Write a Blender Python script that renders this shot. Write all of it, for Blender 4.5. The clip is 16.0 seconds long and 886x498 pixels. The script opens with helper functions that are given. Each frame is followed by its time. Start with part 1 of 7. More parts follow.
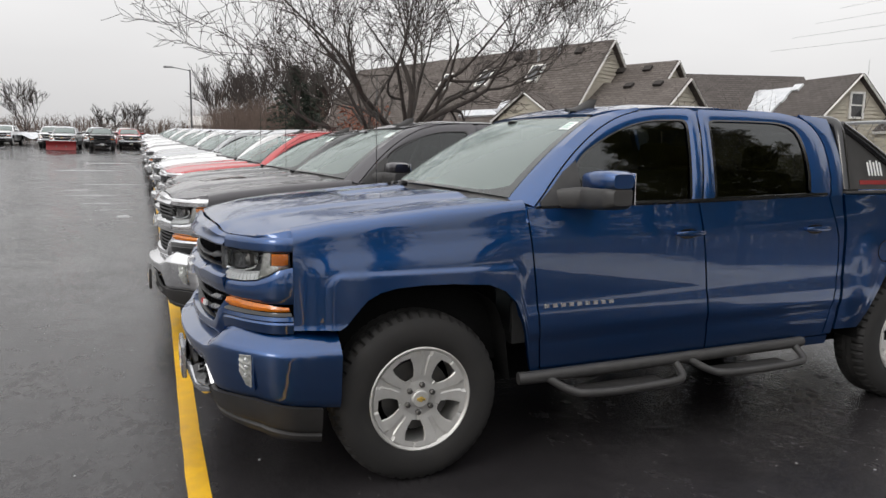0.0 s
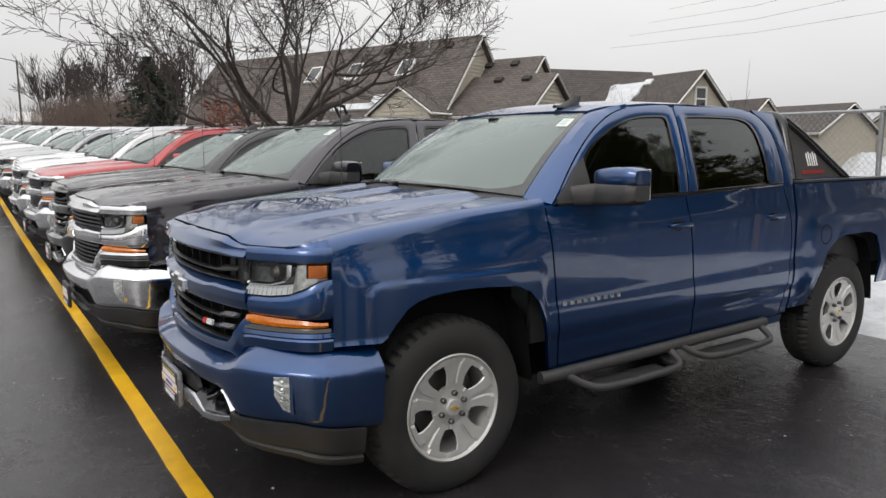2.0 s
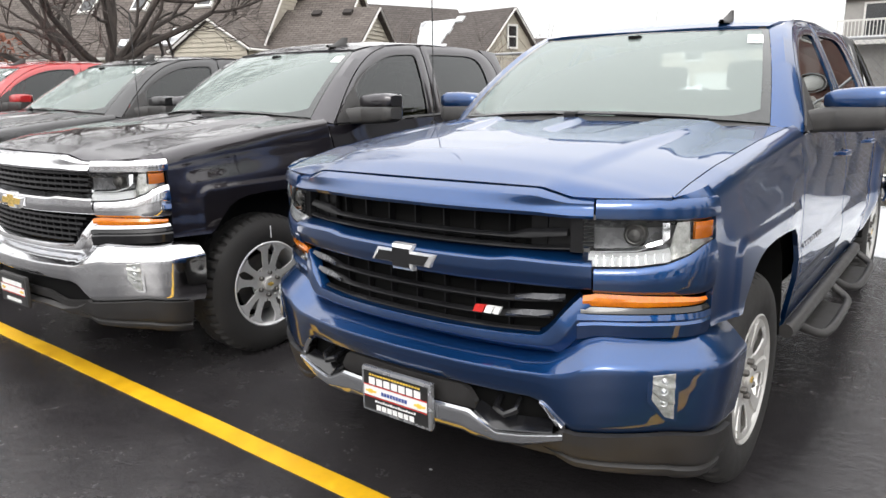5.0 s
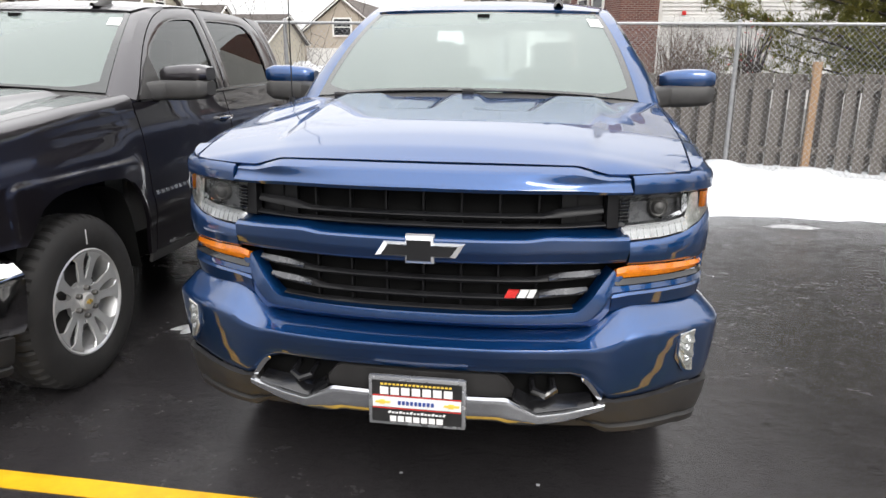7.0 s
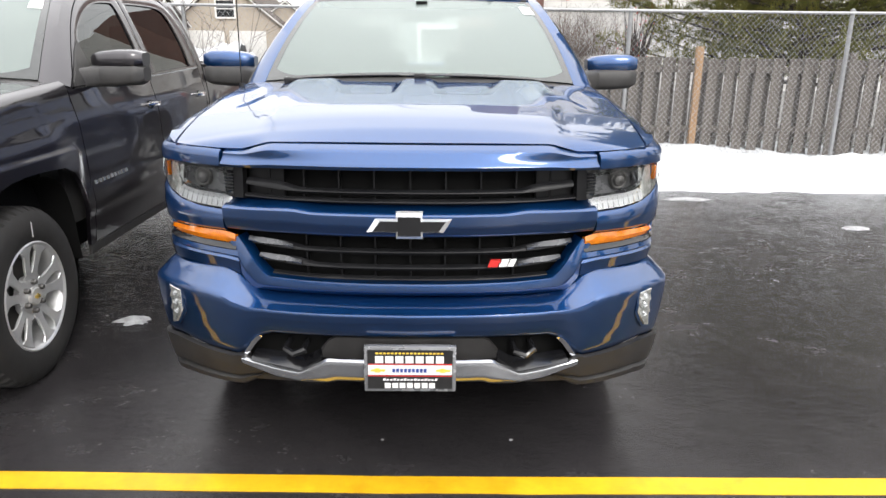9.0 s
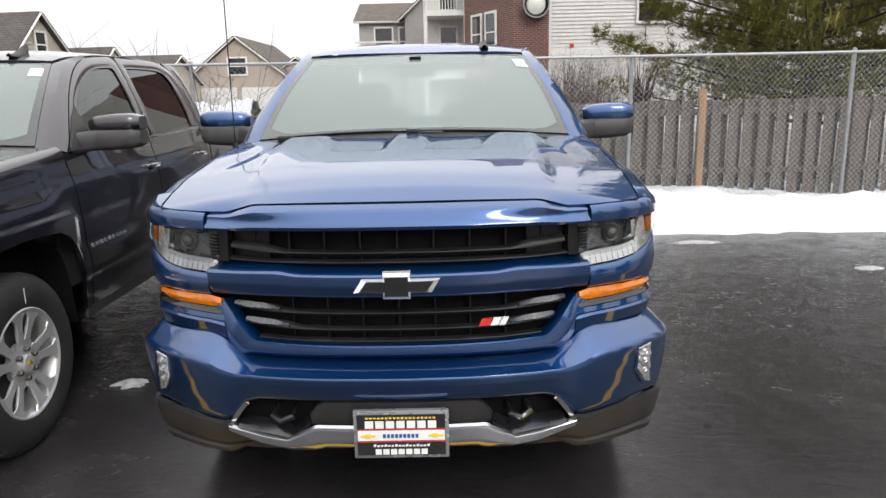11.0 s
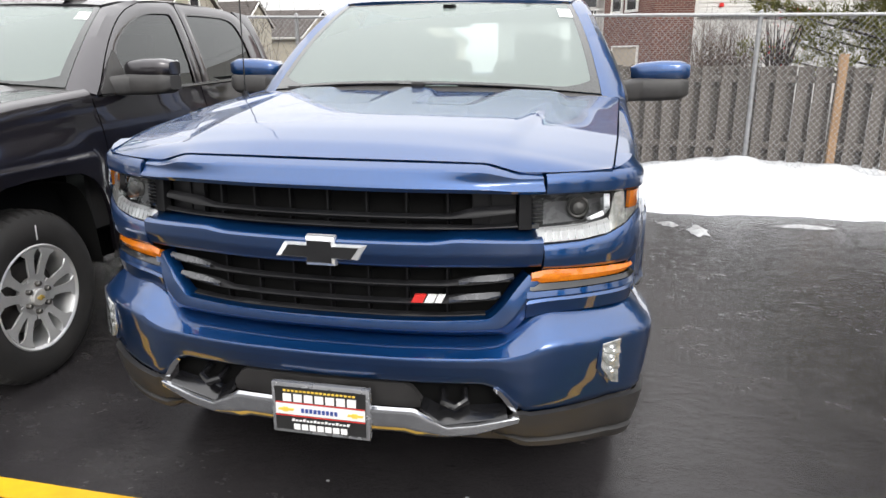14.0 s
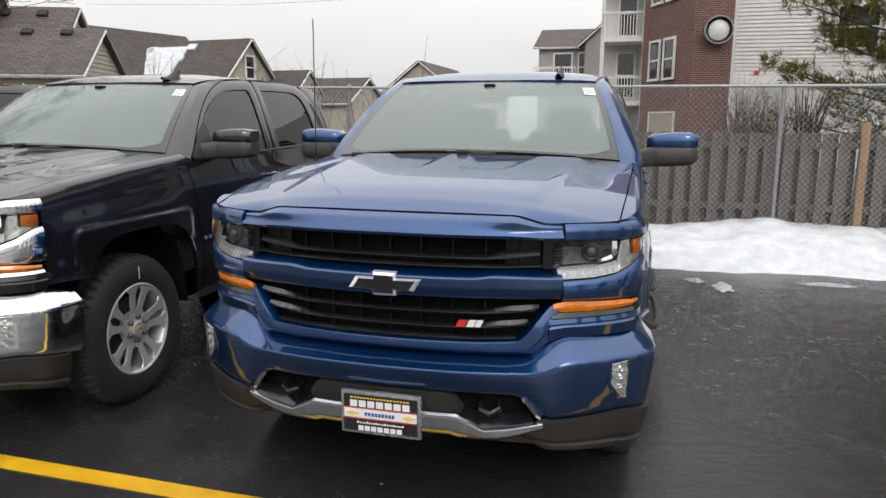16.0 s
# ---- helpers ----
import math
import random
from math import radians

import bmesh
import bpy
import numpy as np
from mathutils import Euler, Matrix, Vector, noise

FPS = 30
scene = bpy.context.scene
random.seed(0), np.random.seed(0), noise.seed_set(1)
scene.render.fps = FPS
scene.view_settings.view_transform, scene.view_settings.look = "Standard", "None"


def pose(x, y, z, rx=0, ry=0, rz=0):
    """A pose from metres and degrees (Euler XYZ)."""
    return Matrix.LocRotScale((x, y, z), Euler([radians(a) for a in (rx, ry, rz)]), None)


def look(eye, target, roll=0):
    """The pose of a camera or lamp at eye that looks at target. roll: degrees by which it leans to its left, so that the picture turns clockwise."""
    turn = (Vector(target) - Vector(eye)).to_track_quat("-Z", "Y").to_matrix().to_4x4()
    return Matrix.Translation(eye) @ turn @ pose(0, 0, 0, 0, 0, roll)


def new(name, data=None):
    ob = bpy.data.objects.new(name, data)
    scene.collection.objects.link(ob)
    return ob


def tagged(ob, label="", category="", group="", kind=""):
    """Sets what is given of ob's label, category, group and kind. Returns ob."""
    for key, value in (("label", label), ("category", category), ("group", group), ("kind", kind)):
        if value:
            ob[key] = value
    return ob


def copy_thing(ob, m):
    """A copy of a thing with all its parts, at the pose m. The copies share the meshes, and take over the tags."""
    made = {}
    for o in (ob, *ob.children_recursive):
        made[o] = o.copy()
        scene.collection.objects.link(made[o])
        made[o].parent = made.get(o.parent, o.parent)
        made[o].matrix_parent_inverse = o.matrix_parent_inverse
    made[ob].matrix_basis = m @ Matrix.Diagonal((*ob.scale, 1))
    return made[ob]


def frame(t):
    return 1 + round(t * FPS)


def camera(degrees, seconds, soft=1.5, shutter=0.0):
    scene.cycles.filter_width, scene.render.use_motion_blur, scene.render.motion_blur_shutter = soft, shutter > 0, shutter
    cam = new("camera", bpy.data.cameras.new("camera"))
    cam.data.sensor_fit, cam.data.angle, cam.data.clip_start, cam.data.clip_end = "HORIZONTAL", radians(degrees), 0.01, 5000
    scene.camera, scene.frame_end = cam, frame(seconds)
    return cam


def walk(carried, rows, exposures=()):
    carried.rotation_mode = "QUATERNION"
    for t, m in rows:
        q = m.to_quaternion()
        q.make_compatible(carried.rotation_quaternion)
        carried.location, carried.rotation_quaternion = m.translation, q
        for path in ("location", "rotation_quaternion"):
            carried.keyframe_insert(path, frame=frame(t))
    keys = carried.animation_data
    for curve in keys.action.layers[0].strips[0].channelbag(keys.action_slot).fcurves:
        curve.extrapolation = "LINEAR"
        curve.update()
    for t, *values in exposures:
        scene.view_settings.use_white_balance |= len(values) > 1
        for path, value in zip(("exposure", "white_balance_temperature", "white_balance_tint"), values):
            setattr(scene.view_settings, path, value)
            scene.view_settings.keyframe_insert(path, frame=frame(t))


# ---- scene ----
cam = camera(64.1, 16.0)

PATH = [
    (0, (4.2, -0.285, 1.608), (2.37, 0.478, 1.345), 0.8),
    (0.5, (4.197, -0.412, 1.614), (2.42, 0.46, 1.326), 2.7),
    (1, (3.991, -0.522, 1.608), (2.234, 0.399, 1.353), -0.3),
    (1.5, (3.802, -0.71, 1.62), (2.07, 0.251, 1.344), 0.4),
    (2, (3.688, -0.961, 1.632), (2.051, 0.153, 1.354), -0.1),
    (2.5, (3.428, -1.111, 1.609), (1.863, 0.081, 1.249), 1.1),
    (3, (3.018, -1.277, 1.597), (1.472, -0.074, 1.193), -0.1),
    (3.5, (2.68, -1.556, 1.585), (1.224, -0.253, 1.159), 0.1),
    (4, (2.358, -1.761, 1.585), (0.995, -0.365, 1.143), 0.3),
    (4.2, (2.195, -1.804, 1.556), (0.864, -0.373, 1.132), -0.4),
    (6.3, (0.792, -2.298, 1.571), (0.101, -0.488, 1.071), -0.4),
    (6.5, (0.651, -2.341, 1.561), (0.09, -0.484, 1.074), -1.0),
    (7, (0.409, -2.293, 1.577), (0.124, -0.382, 1.062), 0.5),
    (7.5, (0.244, -2.205, 1.573), (0.1, -0.275, 1.066), -2.1),
    (8, (0.142, -2.383, 1.57), (0.158, -0.455, 1.038), -0.6),
    (8.5, (0.109, -2.459, 1.58), (0.146, -0.563, 0.944), 1.4),
    (9, (0.093, -2.493, 1.588), (0.114, -0.572, 1.033), 0.6),
    (9.5, (0.102, -2.488, 1.594), (0.167, -0.549, 1.107), 0.8),
    (10, (0.115, -2.503, 1.601), (0.198, -0.553, 1.164), 0.5),
    (10.2, (0.129, -2.516, 1.617), (0.183, -0.561, 1.196), -0.4),
    (12.3, (0.332, -2.167, 1.585), (0.249, -0.221, 1.131), -0.3),
    (12.5, (0.367, -2.138, 1.574), (0.289, -0.194, 1.112), -0.2),
    (13, (0.45, -1.956, 1.571), (0.375, -0.03, 1.035), 1.6),
    (13.5, (0.585, -1.928, 1.567), (0.369, -0.016, 1.024), -0.1),
    (14, (0.812, -2.089, 1.565), (0.417, -0.201, 1.037), 0.2),
    (14.5, (0.875, -2.268, 1.585), (0.365, -0.403, 1.074), -1.1),
    (15, (0.91, -2.525, 1.59), (0.384, -0.652, 1.124), 0.1),
    (15.5, (0.919, -2.622, 1.613), (0.383, -0.74, 1.202), 0.2),
    (16, (0.927, -2.638, 1.611), (0.416, -0.738, 1.25), 0.3),
]
walk(cam, [(t, look(eye, target, roll)) for t, eye, target, roll in PATH],
     [(0, -0.05), (1, -0.08), (2, -0.1), (2.5, -0.08), (3.5, 0.45), (4.2, 0.65), (6.5, 0.68), (7.5, 0.8), (9, 0.92), (10, 0.55), (12.5, 0.48), (14, 0.75), (15, 0.45), (16, 0.05)])


# ---- light ----
world = bpy.data.worlds.new("overcast")
scene.world = world
world.use_nodes = True
wn = world.node_tree
wn.nodes.clear()
w_out = wn.nodes.new("ShaderNodeOutputWorld")
w_bg = wn.nodes.new("ShaderNodeBackground")
w_sky = wn.nodes.new("ShaderNodeTexSky")
w_sky.sky_type = "NISHITA"
w_sky.sun_disc = False
w_sky.sun_elevation = radians(32)
w_sky.sun_rotation = radians(150)
w_sky.air_density, w_sky.dust_density = 2.0, 4.0
w_hsv = wn.nodes.new("ShaderNodeHueSaturation")
w_hsv.inputs["Saturation"].default_value = 0.12
w_hsv.inputs["Value"].default_value = 0.10
w_mix = wn.nodes.new("ShaderNodeMix")
w_mix.data_type = "RGBA"
w_mix.inputs["Factor"].default_value = 0.8
# thin cloud: broad soft variation in the cover
w_geo = wn.nodes.new("ShaderNodeTexCoord")
w_map = wn.nodes.new("ShaderNodeMapping")
w_map.inputs["Scale"].default_value = (1.0, 1.0, 3.0)
w_noise = wn.nodes.new("ShaderNodeTexNoise")
w_noise.inputs["Scale"].default_value = 1.6
w_noise.inputs["Detail"].default_value = 4
w_ramp = wn.nodes.new("ShaderNodeValToRGB")
w_ramp.color_ramp.elements[0].position, w_ramp.color_ramp.elements[0].color = 0.3, (0.806, 0.798, 0.806, 1)
w_ramp.color_ramp.elements[1].position, w_ramp.color_ramp.elements[1].color = 0.7, (0.936, 0.927, 0.930, 1)
wn.links.new(w_geo.outputs["Generated"], w_map.inputs["Vector"])
wn.links.new(w_map.outputs["Vector"], w_noise.inputs["Vector"])
wn.links.new(w_noise.outputs["Fac"], w_ramp.inputs["Fac"])
wn.links.new(w_sky.outputs["Color"], w_hsv.inputs["Color"])
wn.links.new(w_hsv.outputs["Color"], w_mix.inputs["A"])
wn.links.new(w_ramp.outputs["Color"], w_mix.inputs["B"])
# an overcast sky is brighter overhead than at the skyline
w_sep = wn.nodes.new("ShaderNodeSeparateXYZ")
w_pos = wn.nodes.new("ShaderNodeMath")
w_pos.operation = "MAXIMUM"
w_pos.inputs[1].default_value = 0.0
w_lift = wn.nodes.new("ShaderNodeMath")
w_lift.operation = "MULTIPLY_ADD"
w_lift.inputs[1].default_value = 1.4
w_lift.inputs[2].default_value = 0.92
wn.links.new(w_geo.outputs["Generated"], w_sep.inputs[0])
wn.links.new(w_sep.outputs["Z"], w_pos.inputs[0])
wn.links.new(w_pos.outputs[0], w_lift.inputs[0])
wn.links.new(w_lift.outputs[0], w_bg.inputs["Strength"])
wn.links.new(w_mix.outputs["Result"], w_bg.inputs["Color"])
wn.links.new(w_bg.outputs["Background"], w_out.inputs["Surface"])

sun = new("sun", bpy.data.lights.new("sun", "SUN"))
sun.data.energy, sun.data.angle, sun.data.color = 0.6, radians(20), (1.0, 0.97, 0.93)
sun.matrix_world = look((0, 0, 0), (-0.35, 0.75, -0.55))


# ---- materials ----
def mat_new(name):
    m = bpy.data.materials.new(name)
    m.use_nodes = True
    nt = m.node_tree
    nt.nodes.clear()
    o = nt.nodes.new("ShaderNodeOutputMaterial")
    b = nt.nodes.new("ShaderNodeBsdfPrincipled")
    nt.links.new(b.outputs[0], o.inputs[0])
    return m, nt, b, o


def noise_node(nt, scale, detail=4.0, rough=0.55, coords="Object", stretch=None):
    tc = nt.nodes.new("ShaderNodeTexCoord")
    n = nt.nodes.new("ShaderNodeTexNoise")
    n.inputs["Scale"].default_value = scale
    n.inputs["Detail"].default_value = detail
    n.inputs["Roughness"].default_value = rough
    src = tc.outputs[coords]
    if stretch:
        mp = nt.nodes.new("ShaderNodeMapping")
        mp.inputs["Scale"].default_value = stretch
        nt.links.new(src, mp.inputs["Vector"])
        src = mp.outputs["Vector"]
    nt.links.new(src, n.inputs["Vector"])
    return n


def ramp_node(nt, fac, stops):
    r = nt.nodes.new("ShaderNodeValToRGB")
    els = r.color_ramp.elements
    while len(els) < len(stops):
        els.new(0.5)
    for e, (p, c) in zip(els, stops):
        e.position = p
        e.color = (*c, 1) if len(c) == 3 else c
    nt.links.new(fac, r.inputs["Fac"])
    return r


def grey(v):
    return (v, v, v)


def bump_to(nt, b, height, strength, dist=0.01):
    bp = nt.nodes.new("ShaderNodeBump")
    bp.inputs["Strength"].default_value = strength
    bp.inputs["Distance"].default_value = dist
    nt.links.new(height, bp.inputs["Height"])
    nt.links.new(bp.outputs["Normal"], b.inputs["Normal"])


def surface(name, c0, c1, rough=(0.5, 0.7), scale=8.0, metallic=0.0, bump=0.0, bscale=60.0, coat=0.0, spec=0.5, detail=5.0,
            stretch=None, bdist=0.004, coords="Object"):
    """A surface whose colour runs between two tones, with its own gloss range and fine relief."""
    m, nt, b, o = mat_new(name)
    n = noise_node(nt, scale, detail, 0.6, coords, stretch)
    r = ramp_node(nt, n.outputs["Fac"], [(0.3, c0), (0.7, c1)])
    nt.links.new(r.outputs["Color"], b.inputs["Base Color"])
    rr = ramp_node(nt, n.outputs["Fac"], [(0.3, grey(rough[0])), (0.7, grey(rough[1]))])
    nt.links.new(rr.outputs["Color"], b.inputs["Roughness"])
    b.inputs["Metallic"].default_value = metallic
    b.inputs["Specular IOR Level"].default_value = spec
    b.inputs["Coat Weight"].default_value = coat
    b.inputs["Coat Roughness"].default_value = 0.03
    if bump:
        n2 = noise_node(nt, bscale, 4.0, 0.6, coords, stretch)
        bump_to(nt, b, n2.outputs["Fac"], bump, bdist)
    return m


def paint(name, col, metallic=0.35, film_or_sheen=0.025, gloss=1.70):
    """Clear-coated car paint with fine flake, drying spots and a thin road film on the lower body."""
    m, nt, b, o = mat_new(name)
    fl = noise_node(nt, 900.0, 2.0)
    lo = tuple(c * 0.8 for c in col)
    hi = tuple(min(1, c * 1.2) for c in col)
    r = ramp_node(nt, fl.outputs["Fac"], [(0.35, lo), (0.65, hi)])
    dirt = noise_node(nt, 5.0, 8.0, 0.7)
    dr = ramp_node(nt, dirt.outputs["Fac"], [(0.5, grey(0.0)), (0.8, grey(film_or_sheen))])
    mx = nt.nodes.new("ShaderNodeMix")
    mx.data_type = "RGBA"
    nt.links.new(dr.outputs["Color"], mx.inputs["Factor"])
    nt.links.new(r.outputs["Color"], mx.inputs["A"])
    mx.inputs["B"].default_value = (0.20, 0.19, 0.18, 1)
    nt.links.new(mx.outputs["Result"], b.inputs["Base Color"])
    b.inputs["Metallic"].default_value = metallic
    b.inputs["Roughness"].default_value = 0.42
    b.inputs["Coat Weight"].default_value = 1.0
    b.inputs["Coat IOR"].default_value = gloss
    spots = noise_node(nt, 130.0, 3.0, 0.5)
    cr = ramp_node(nt, spots.outputs["Fac"], [(0.60, grey(0.006)), (0.80, grey(0.07))])
    nt.links.new(cr.outputs["Color"], b.inputs["Coat Roughness"])
    wav = noise_node(nt, 3.0, 1.0)
    bp = nt.nodes.new("ShaderNodeBump")
    bp.inputs["Strength"].default_value = 0.03
    bp.inputs["Distance"].default_value = 0.02
    nt.links.new(wav.outputs["Fac"], bp.inputs["Height"])
    nt.links.new(bp.outputs["Normal"], b.inputs["Coat Normal"])
    return m


def glass(name, tint, gloss=1.45, rough=0.01, film_or_sheen=0.0):
    """Tinted pane: see-through colour, reflection set by the angle, plus an optional even pale share painted in for sky
    sheen.
    """
    m, nt, b, o = mat_new(name)
    nt.nodes.remove(b)
    tr = nt.nodes.new("ShaderNodeBsdfTransparent")
    tr.inputs["Color"].default_value = (*tint, 1)
    gl = nt.nodes.new("ShaderNodeBsdfGlossy")
    gl.inputs["Roughness"].default_value = rough
    gl.inputs["Color"].default_value = (0.92, 0.95, 0.95, 1)
    fr = nt.nodes.new("ShaderNodeFresnel")
    fr.inputs["IOR"].default_value = gloss
    mx = nt.nodes.new("ShaderNodeMixShader")
    nt.links.new(fr.outputs[0], mx.inputs[0])
    nt.links.new(tr.outputs[0], mx.inputs[1])
    nt.links.new(gl.outputs[0], mx.inputs[2])
    last = mx
    # pale diffuse colour: haze on the pane plus sky brightness the reflection lacks
    if film_or_sheen:
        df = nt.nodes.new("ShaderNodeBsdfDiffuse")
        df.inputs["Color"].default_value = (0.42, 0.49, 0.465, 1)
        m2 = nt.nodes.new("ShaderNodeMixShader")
        m2.inputs[0].default_value = film_or_sheen
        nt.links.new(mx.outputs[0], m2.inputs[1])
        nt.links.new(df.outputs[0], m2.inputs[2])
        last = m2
    nt.links.new(last.outputs[0], o.inputs[0])
    return m


def asphalt_mat():
    m, nt, b, o = mat_new("wet_asphalt")
    agg = noise_node(nt, 160.0, 3.0, 0.7)
    big = noise_node(nt, 0.35, 6.0, 0.62, stretch=(0.55, 1.0, 1.0))
    mid = noise_node(nt, 2.2, 7.0, 0.68)
    base = ramp_node(nt, agg.outputs["Fac"], [(0.3, (0.016, 0.0148, 0.0156)), (0.72, (0.037, 0.0345, 0.0365))])
    dry = ramp_node(nt, mid.outputs["Fac"], [(0.42, grey(0.0)), (0.7, grey(1.0))])
    mx = nt.nodes.new("ShaderNodeMix")
    mx.data_type = "RGBA"
    mul = nt.nodes.new("ShaderNodeMath")
    mul.operation = "MULTIPLY"
    wet = ramp_node(nt, big.outputs["Fac"], [(0.40, grey(0.15)), (0.62, grey(0.55))])
    nt.links.new(dry.outputs["Color"], mul.inputs[0])
    nt.links.new(wet.outputs["Color"], mul.inputs[1])
    nt.links.new(mul.outputs[0], mx.inputs["Factor"])
    nt.links.new(base.outputs["Color"], mx.inputs["A"])
    mx.inputs["B"].default_value = (0.056, 0.052, 0.053, 1)
    nt.links.new(mx.outputs["Result"], b.inputs["Base Color"])
    mm = nt.nodes.new("ShaderNodeMath")
    mm.operation = "MULTIPLY_ADD"
    mm.inputs[1].default_value = 0.45
    half = nt.nodes.new("ShaderNodeMath")
    half.operation = "MULTIPLY"
    half.inputs[1].default_value = 0.55
    nt.links.new(big.outputs["Fac"], half.inputs[0])
    nt.links.new(mid.outputs["Fac"], mm.inputs[0])
    nt.links.new(half.outputs[0], mm.inputs[2])
    rg = ramp_node(nt, mm.outputs[0], [(0.34, grey(0.05)), (0.45, grey(0.10)), (0.54, grey(0.22)), (0.68, grey(0.42))])
    crack = noise_node(nt, 13.0, 8.0, 0.72, stretch=(0.7, 1.0, 1.0))
    rip = ramp_node(nt, crack.outputs["Fac"], [(0.40, grey(0.0)), (0.50, grey(0.55)), (0.53, grey(0.60)), (0.64, grey(1.0))])
    grit = ramp_node(nt, crack.outputs["Fac"], [(0.42, grey(0.55)), (0.50, grey(0.9)), (0.60, grey(1.3))])
    rm = nt.nodes.new("ShaderNodeMath")
    rm.operation = "MULTIPLY"
    nt.links.new(rg.outputs["Color"], rm.inputs[0])
    nt.links.new(grit.outputs["Color"], rm.inputs[1])
    nt.links.new(rm.outputs[0], b.inputs["Roughness"])
    b.inputs["Specular IOR Level"].default_value = 0.33
    pud = ramp_node(nt, big.outputs["Fac"], [(0.36, grey(0.0)), (0.46, grey(1.0))])
    hm = nt.nodes.new("ShaderNodeMath")
    hm.operation = "MULTIPLY"
    nt.links.new(agg.outputs["Fac"], hm.inputs[0])
    nt.links.new(pud.outputs["Color"], hm.inputs[1])
    ha = nt.nodes.new("ShaderNodeMath")
    ha.operation = "MULTIPLY_ADD"
    ha.inputs[1].default_value = 1.3
    nt.links.new(rip.outputs["Color"], ha.inputs[0])
    nt.links.new(hm.outputs[0], ha.inputs[2])
    bump_to(nt, b, ha.outputs[0], 0.18, 0.006)
    return m


BLUE = paint("blue_paint", (0.0030, 0.050, 0.180), 0.92, 0.006, 1.77)
CHARCOAL = paint("charcoal_paint", (0.027, 0.0235, 0.029), 0.85, 0.010)
BLACK = paint("black_paint", (0.008, 0.008, 0.009), 0.6, 0.015)
RED = paint("red_paint", (0.42, 0.012, 0.014), 0.1)
WHITE = paint("white_paint", (0.74, 0.75, 0.75), 0.0)
SILVER = paint("silver_paint", (0.40, 0.41, 0.42), 0.6)
CHROME = surface("chrome", (0.75, 0.76, 0.78), (0.85, 0.85, 0.86), (0.04, 0.12), 20, metallic=1.0)
SKID = surface("skid_silver", (0.42, 0.43, 0.45), (0.50, 0.51, 0.53), (0.08, 0.13), 12, metallic=0.9)
SATIN = surface("satin_silver", (0.36, 0.365, 0.38), (0.44, 0.445, 0.46), (0.24, 0.30), 12, metallic=0.7)
ALLOY = surface("silver_alloy", (0.50, 0.49, 0.47), (0.60, 0.59, 0.57), (0.34, 0.46), 14, metallic=0.5, bump=0.03, bscale=200)
ALLOY_FLAT = surface("machined_alloy", (0.56, 0.56, 0.56), (0.64, 0.64, 0.64), (0.28, 0.38), 14, metallic=0.6)
GLOSS_BLACK = surface("gloss_black", (0.006, 0.006, 0.007), (0.012, 0.012, 0.013), (0.08, 0.25), 12, coat=0.4)
PLASTIC = surface("grained_dark_plastic", (0.030, 0.029, 0.029), (0.050, 0.048, 0.047), (0.42, 0.60), 14, bump=0.15, bscale=400, bdist=0.001)
VALANCE = surface("grey_valance_plastic", (0.018, 0.0172, 0.017), (0.030, 0.0285, 0.028), (0.42, 0.55), 9, bump=0.1, bscale=300, bdist=0.001)
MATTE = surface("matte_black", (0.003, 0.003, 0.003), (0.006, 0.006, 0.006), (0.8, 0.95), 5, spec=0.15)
RUBBER = surface("tyre_rubber", (0.011, 0.0105, 0.0105), (0.024, 0.0225, 0.0215), (0.60, 0.85), 10, bump=0.2, bscale=90, bdist=0.002)
SEAT = surface("dark_seat_cloth", (0.020, 0.020, 0.021), (0.038, 0.037, 0.037), (0.8, 0.95), 12, bump=0.1, bscale=250)
STEEL = surface("dark_steel", (0.10, 0.10, 0.10), (0.17, 0.16, 0.15), (0.4, 0.6), 12, metallic=0.9)
AMBER = surface("amber_lens", (0.60, 0.150, 0.004), (0.82, 0.23, 0.006), (0.12, 0.22), 40, coat=1.0, bump=0.25, bscale=120, bdist=0.002)
LENS = surface("lamp_reflector", (0.88, 0.89, 0.90), (0.94, 0.94, 0.94), (0.12, 0.3), 60, metallic=0.0, bump=0.3, bscale=90, bdist=0.003)
LAMP_DARK = surface("lamp_housing", (0.08, 0.08, 0.083), (0.15, 0.15, 0.155), (0.2, 0.35), 12, metallic=0.3)
SLAT = surface("grille_black", (0.007, 0.007, 0.008), (0.013, 0.013, 0.014), (0.30, 0.45), 15, spec=0.22)
FOG = surface("fog_reflector", (0.30, 0.30, 0.28), (0.70, 0.70, 0.67), (0.1, 0.3), 45, metallic=0.4, bump=0.5, bscale=70, bdist=0.004)
BRIGHT = surface("bright_trim", (0.78, 0.79, 0.80), (0.86, 0.86, 0.87), (0.12, 0.22), 25, metallic=0.55)
GREY_TRIM = surface("grey_gloss_trim", (0.07, 0.072, 0.076), (0.11, 0.112, 0.118), (0.2, 0.32), 25, metallic=0.3)
RED_LENS = surface("red_lens", (0.40, 0.01, 0.01), (0.5, 0.015, 0.012), (0.1, 0.2), 30, coat=1.0)
CLEAR = glass("clear_lens", (0.95, 0.96, 0.965), 1.45)
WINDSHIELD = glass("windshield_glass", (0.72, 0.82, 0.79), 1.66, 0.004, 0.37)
FRIT = surface("glass_border", (0.030, 0.033, 0.033), (0.042, 0.046, 0.046), (0.04, 0.08), 20, coat=0.6)
TINT = glass("tinted_glass", (0.10, 0.115, 0.115), 1.62)
PRIVACY = glass("privacy_glass", (0.035, 0.038, 0.04), 1.62)
PAPER = surface("paper", (0.72, 0.75, 0.73), (0.82, 0.84, 0.82), (0.7, 0.8), 20)
PRINT_GREEN = surface("green_print", (0.25, 0.45, 0.38), (0.32, 0.52, 0.45), (0.7, 0.8), 20)
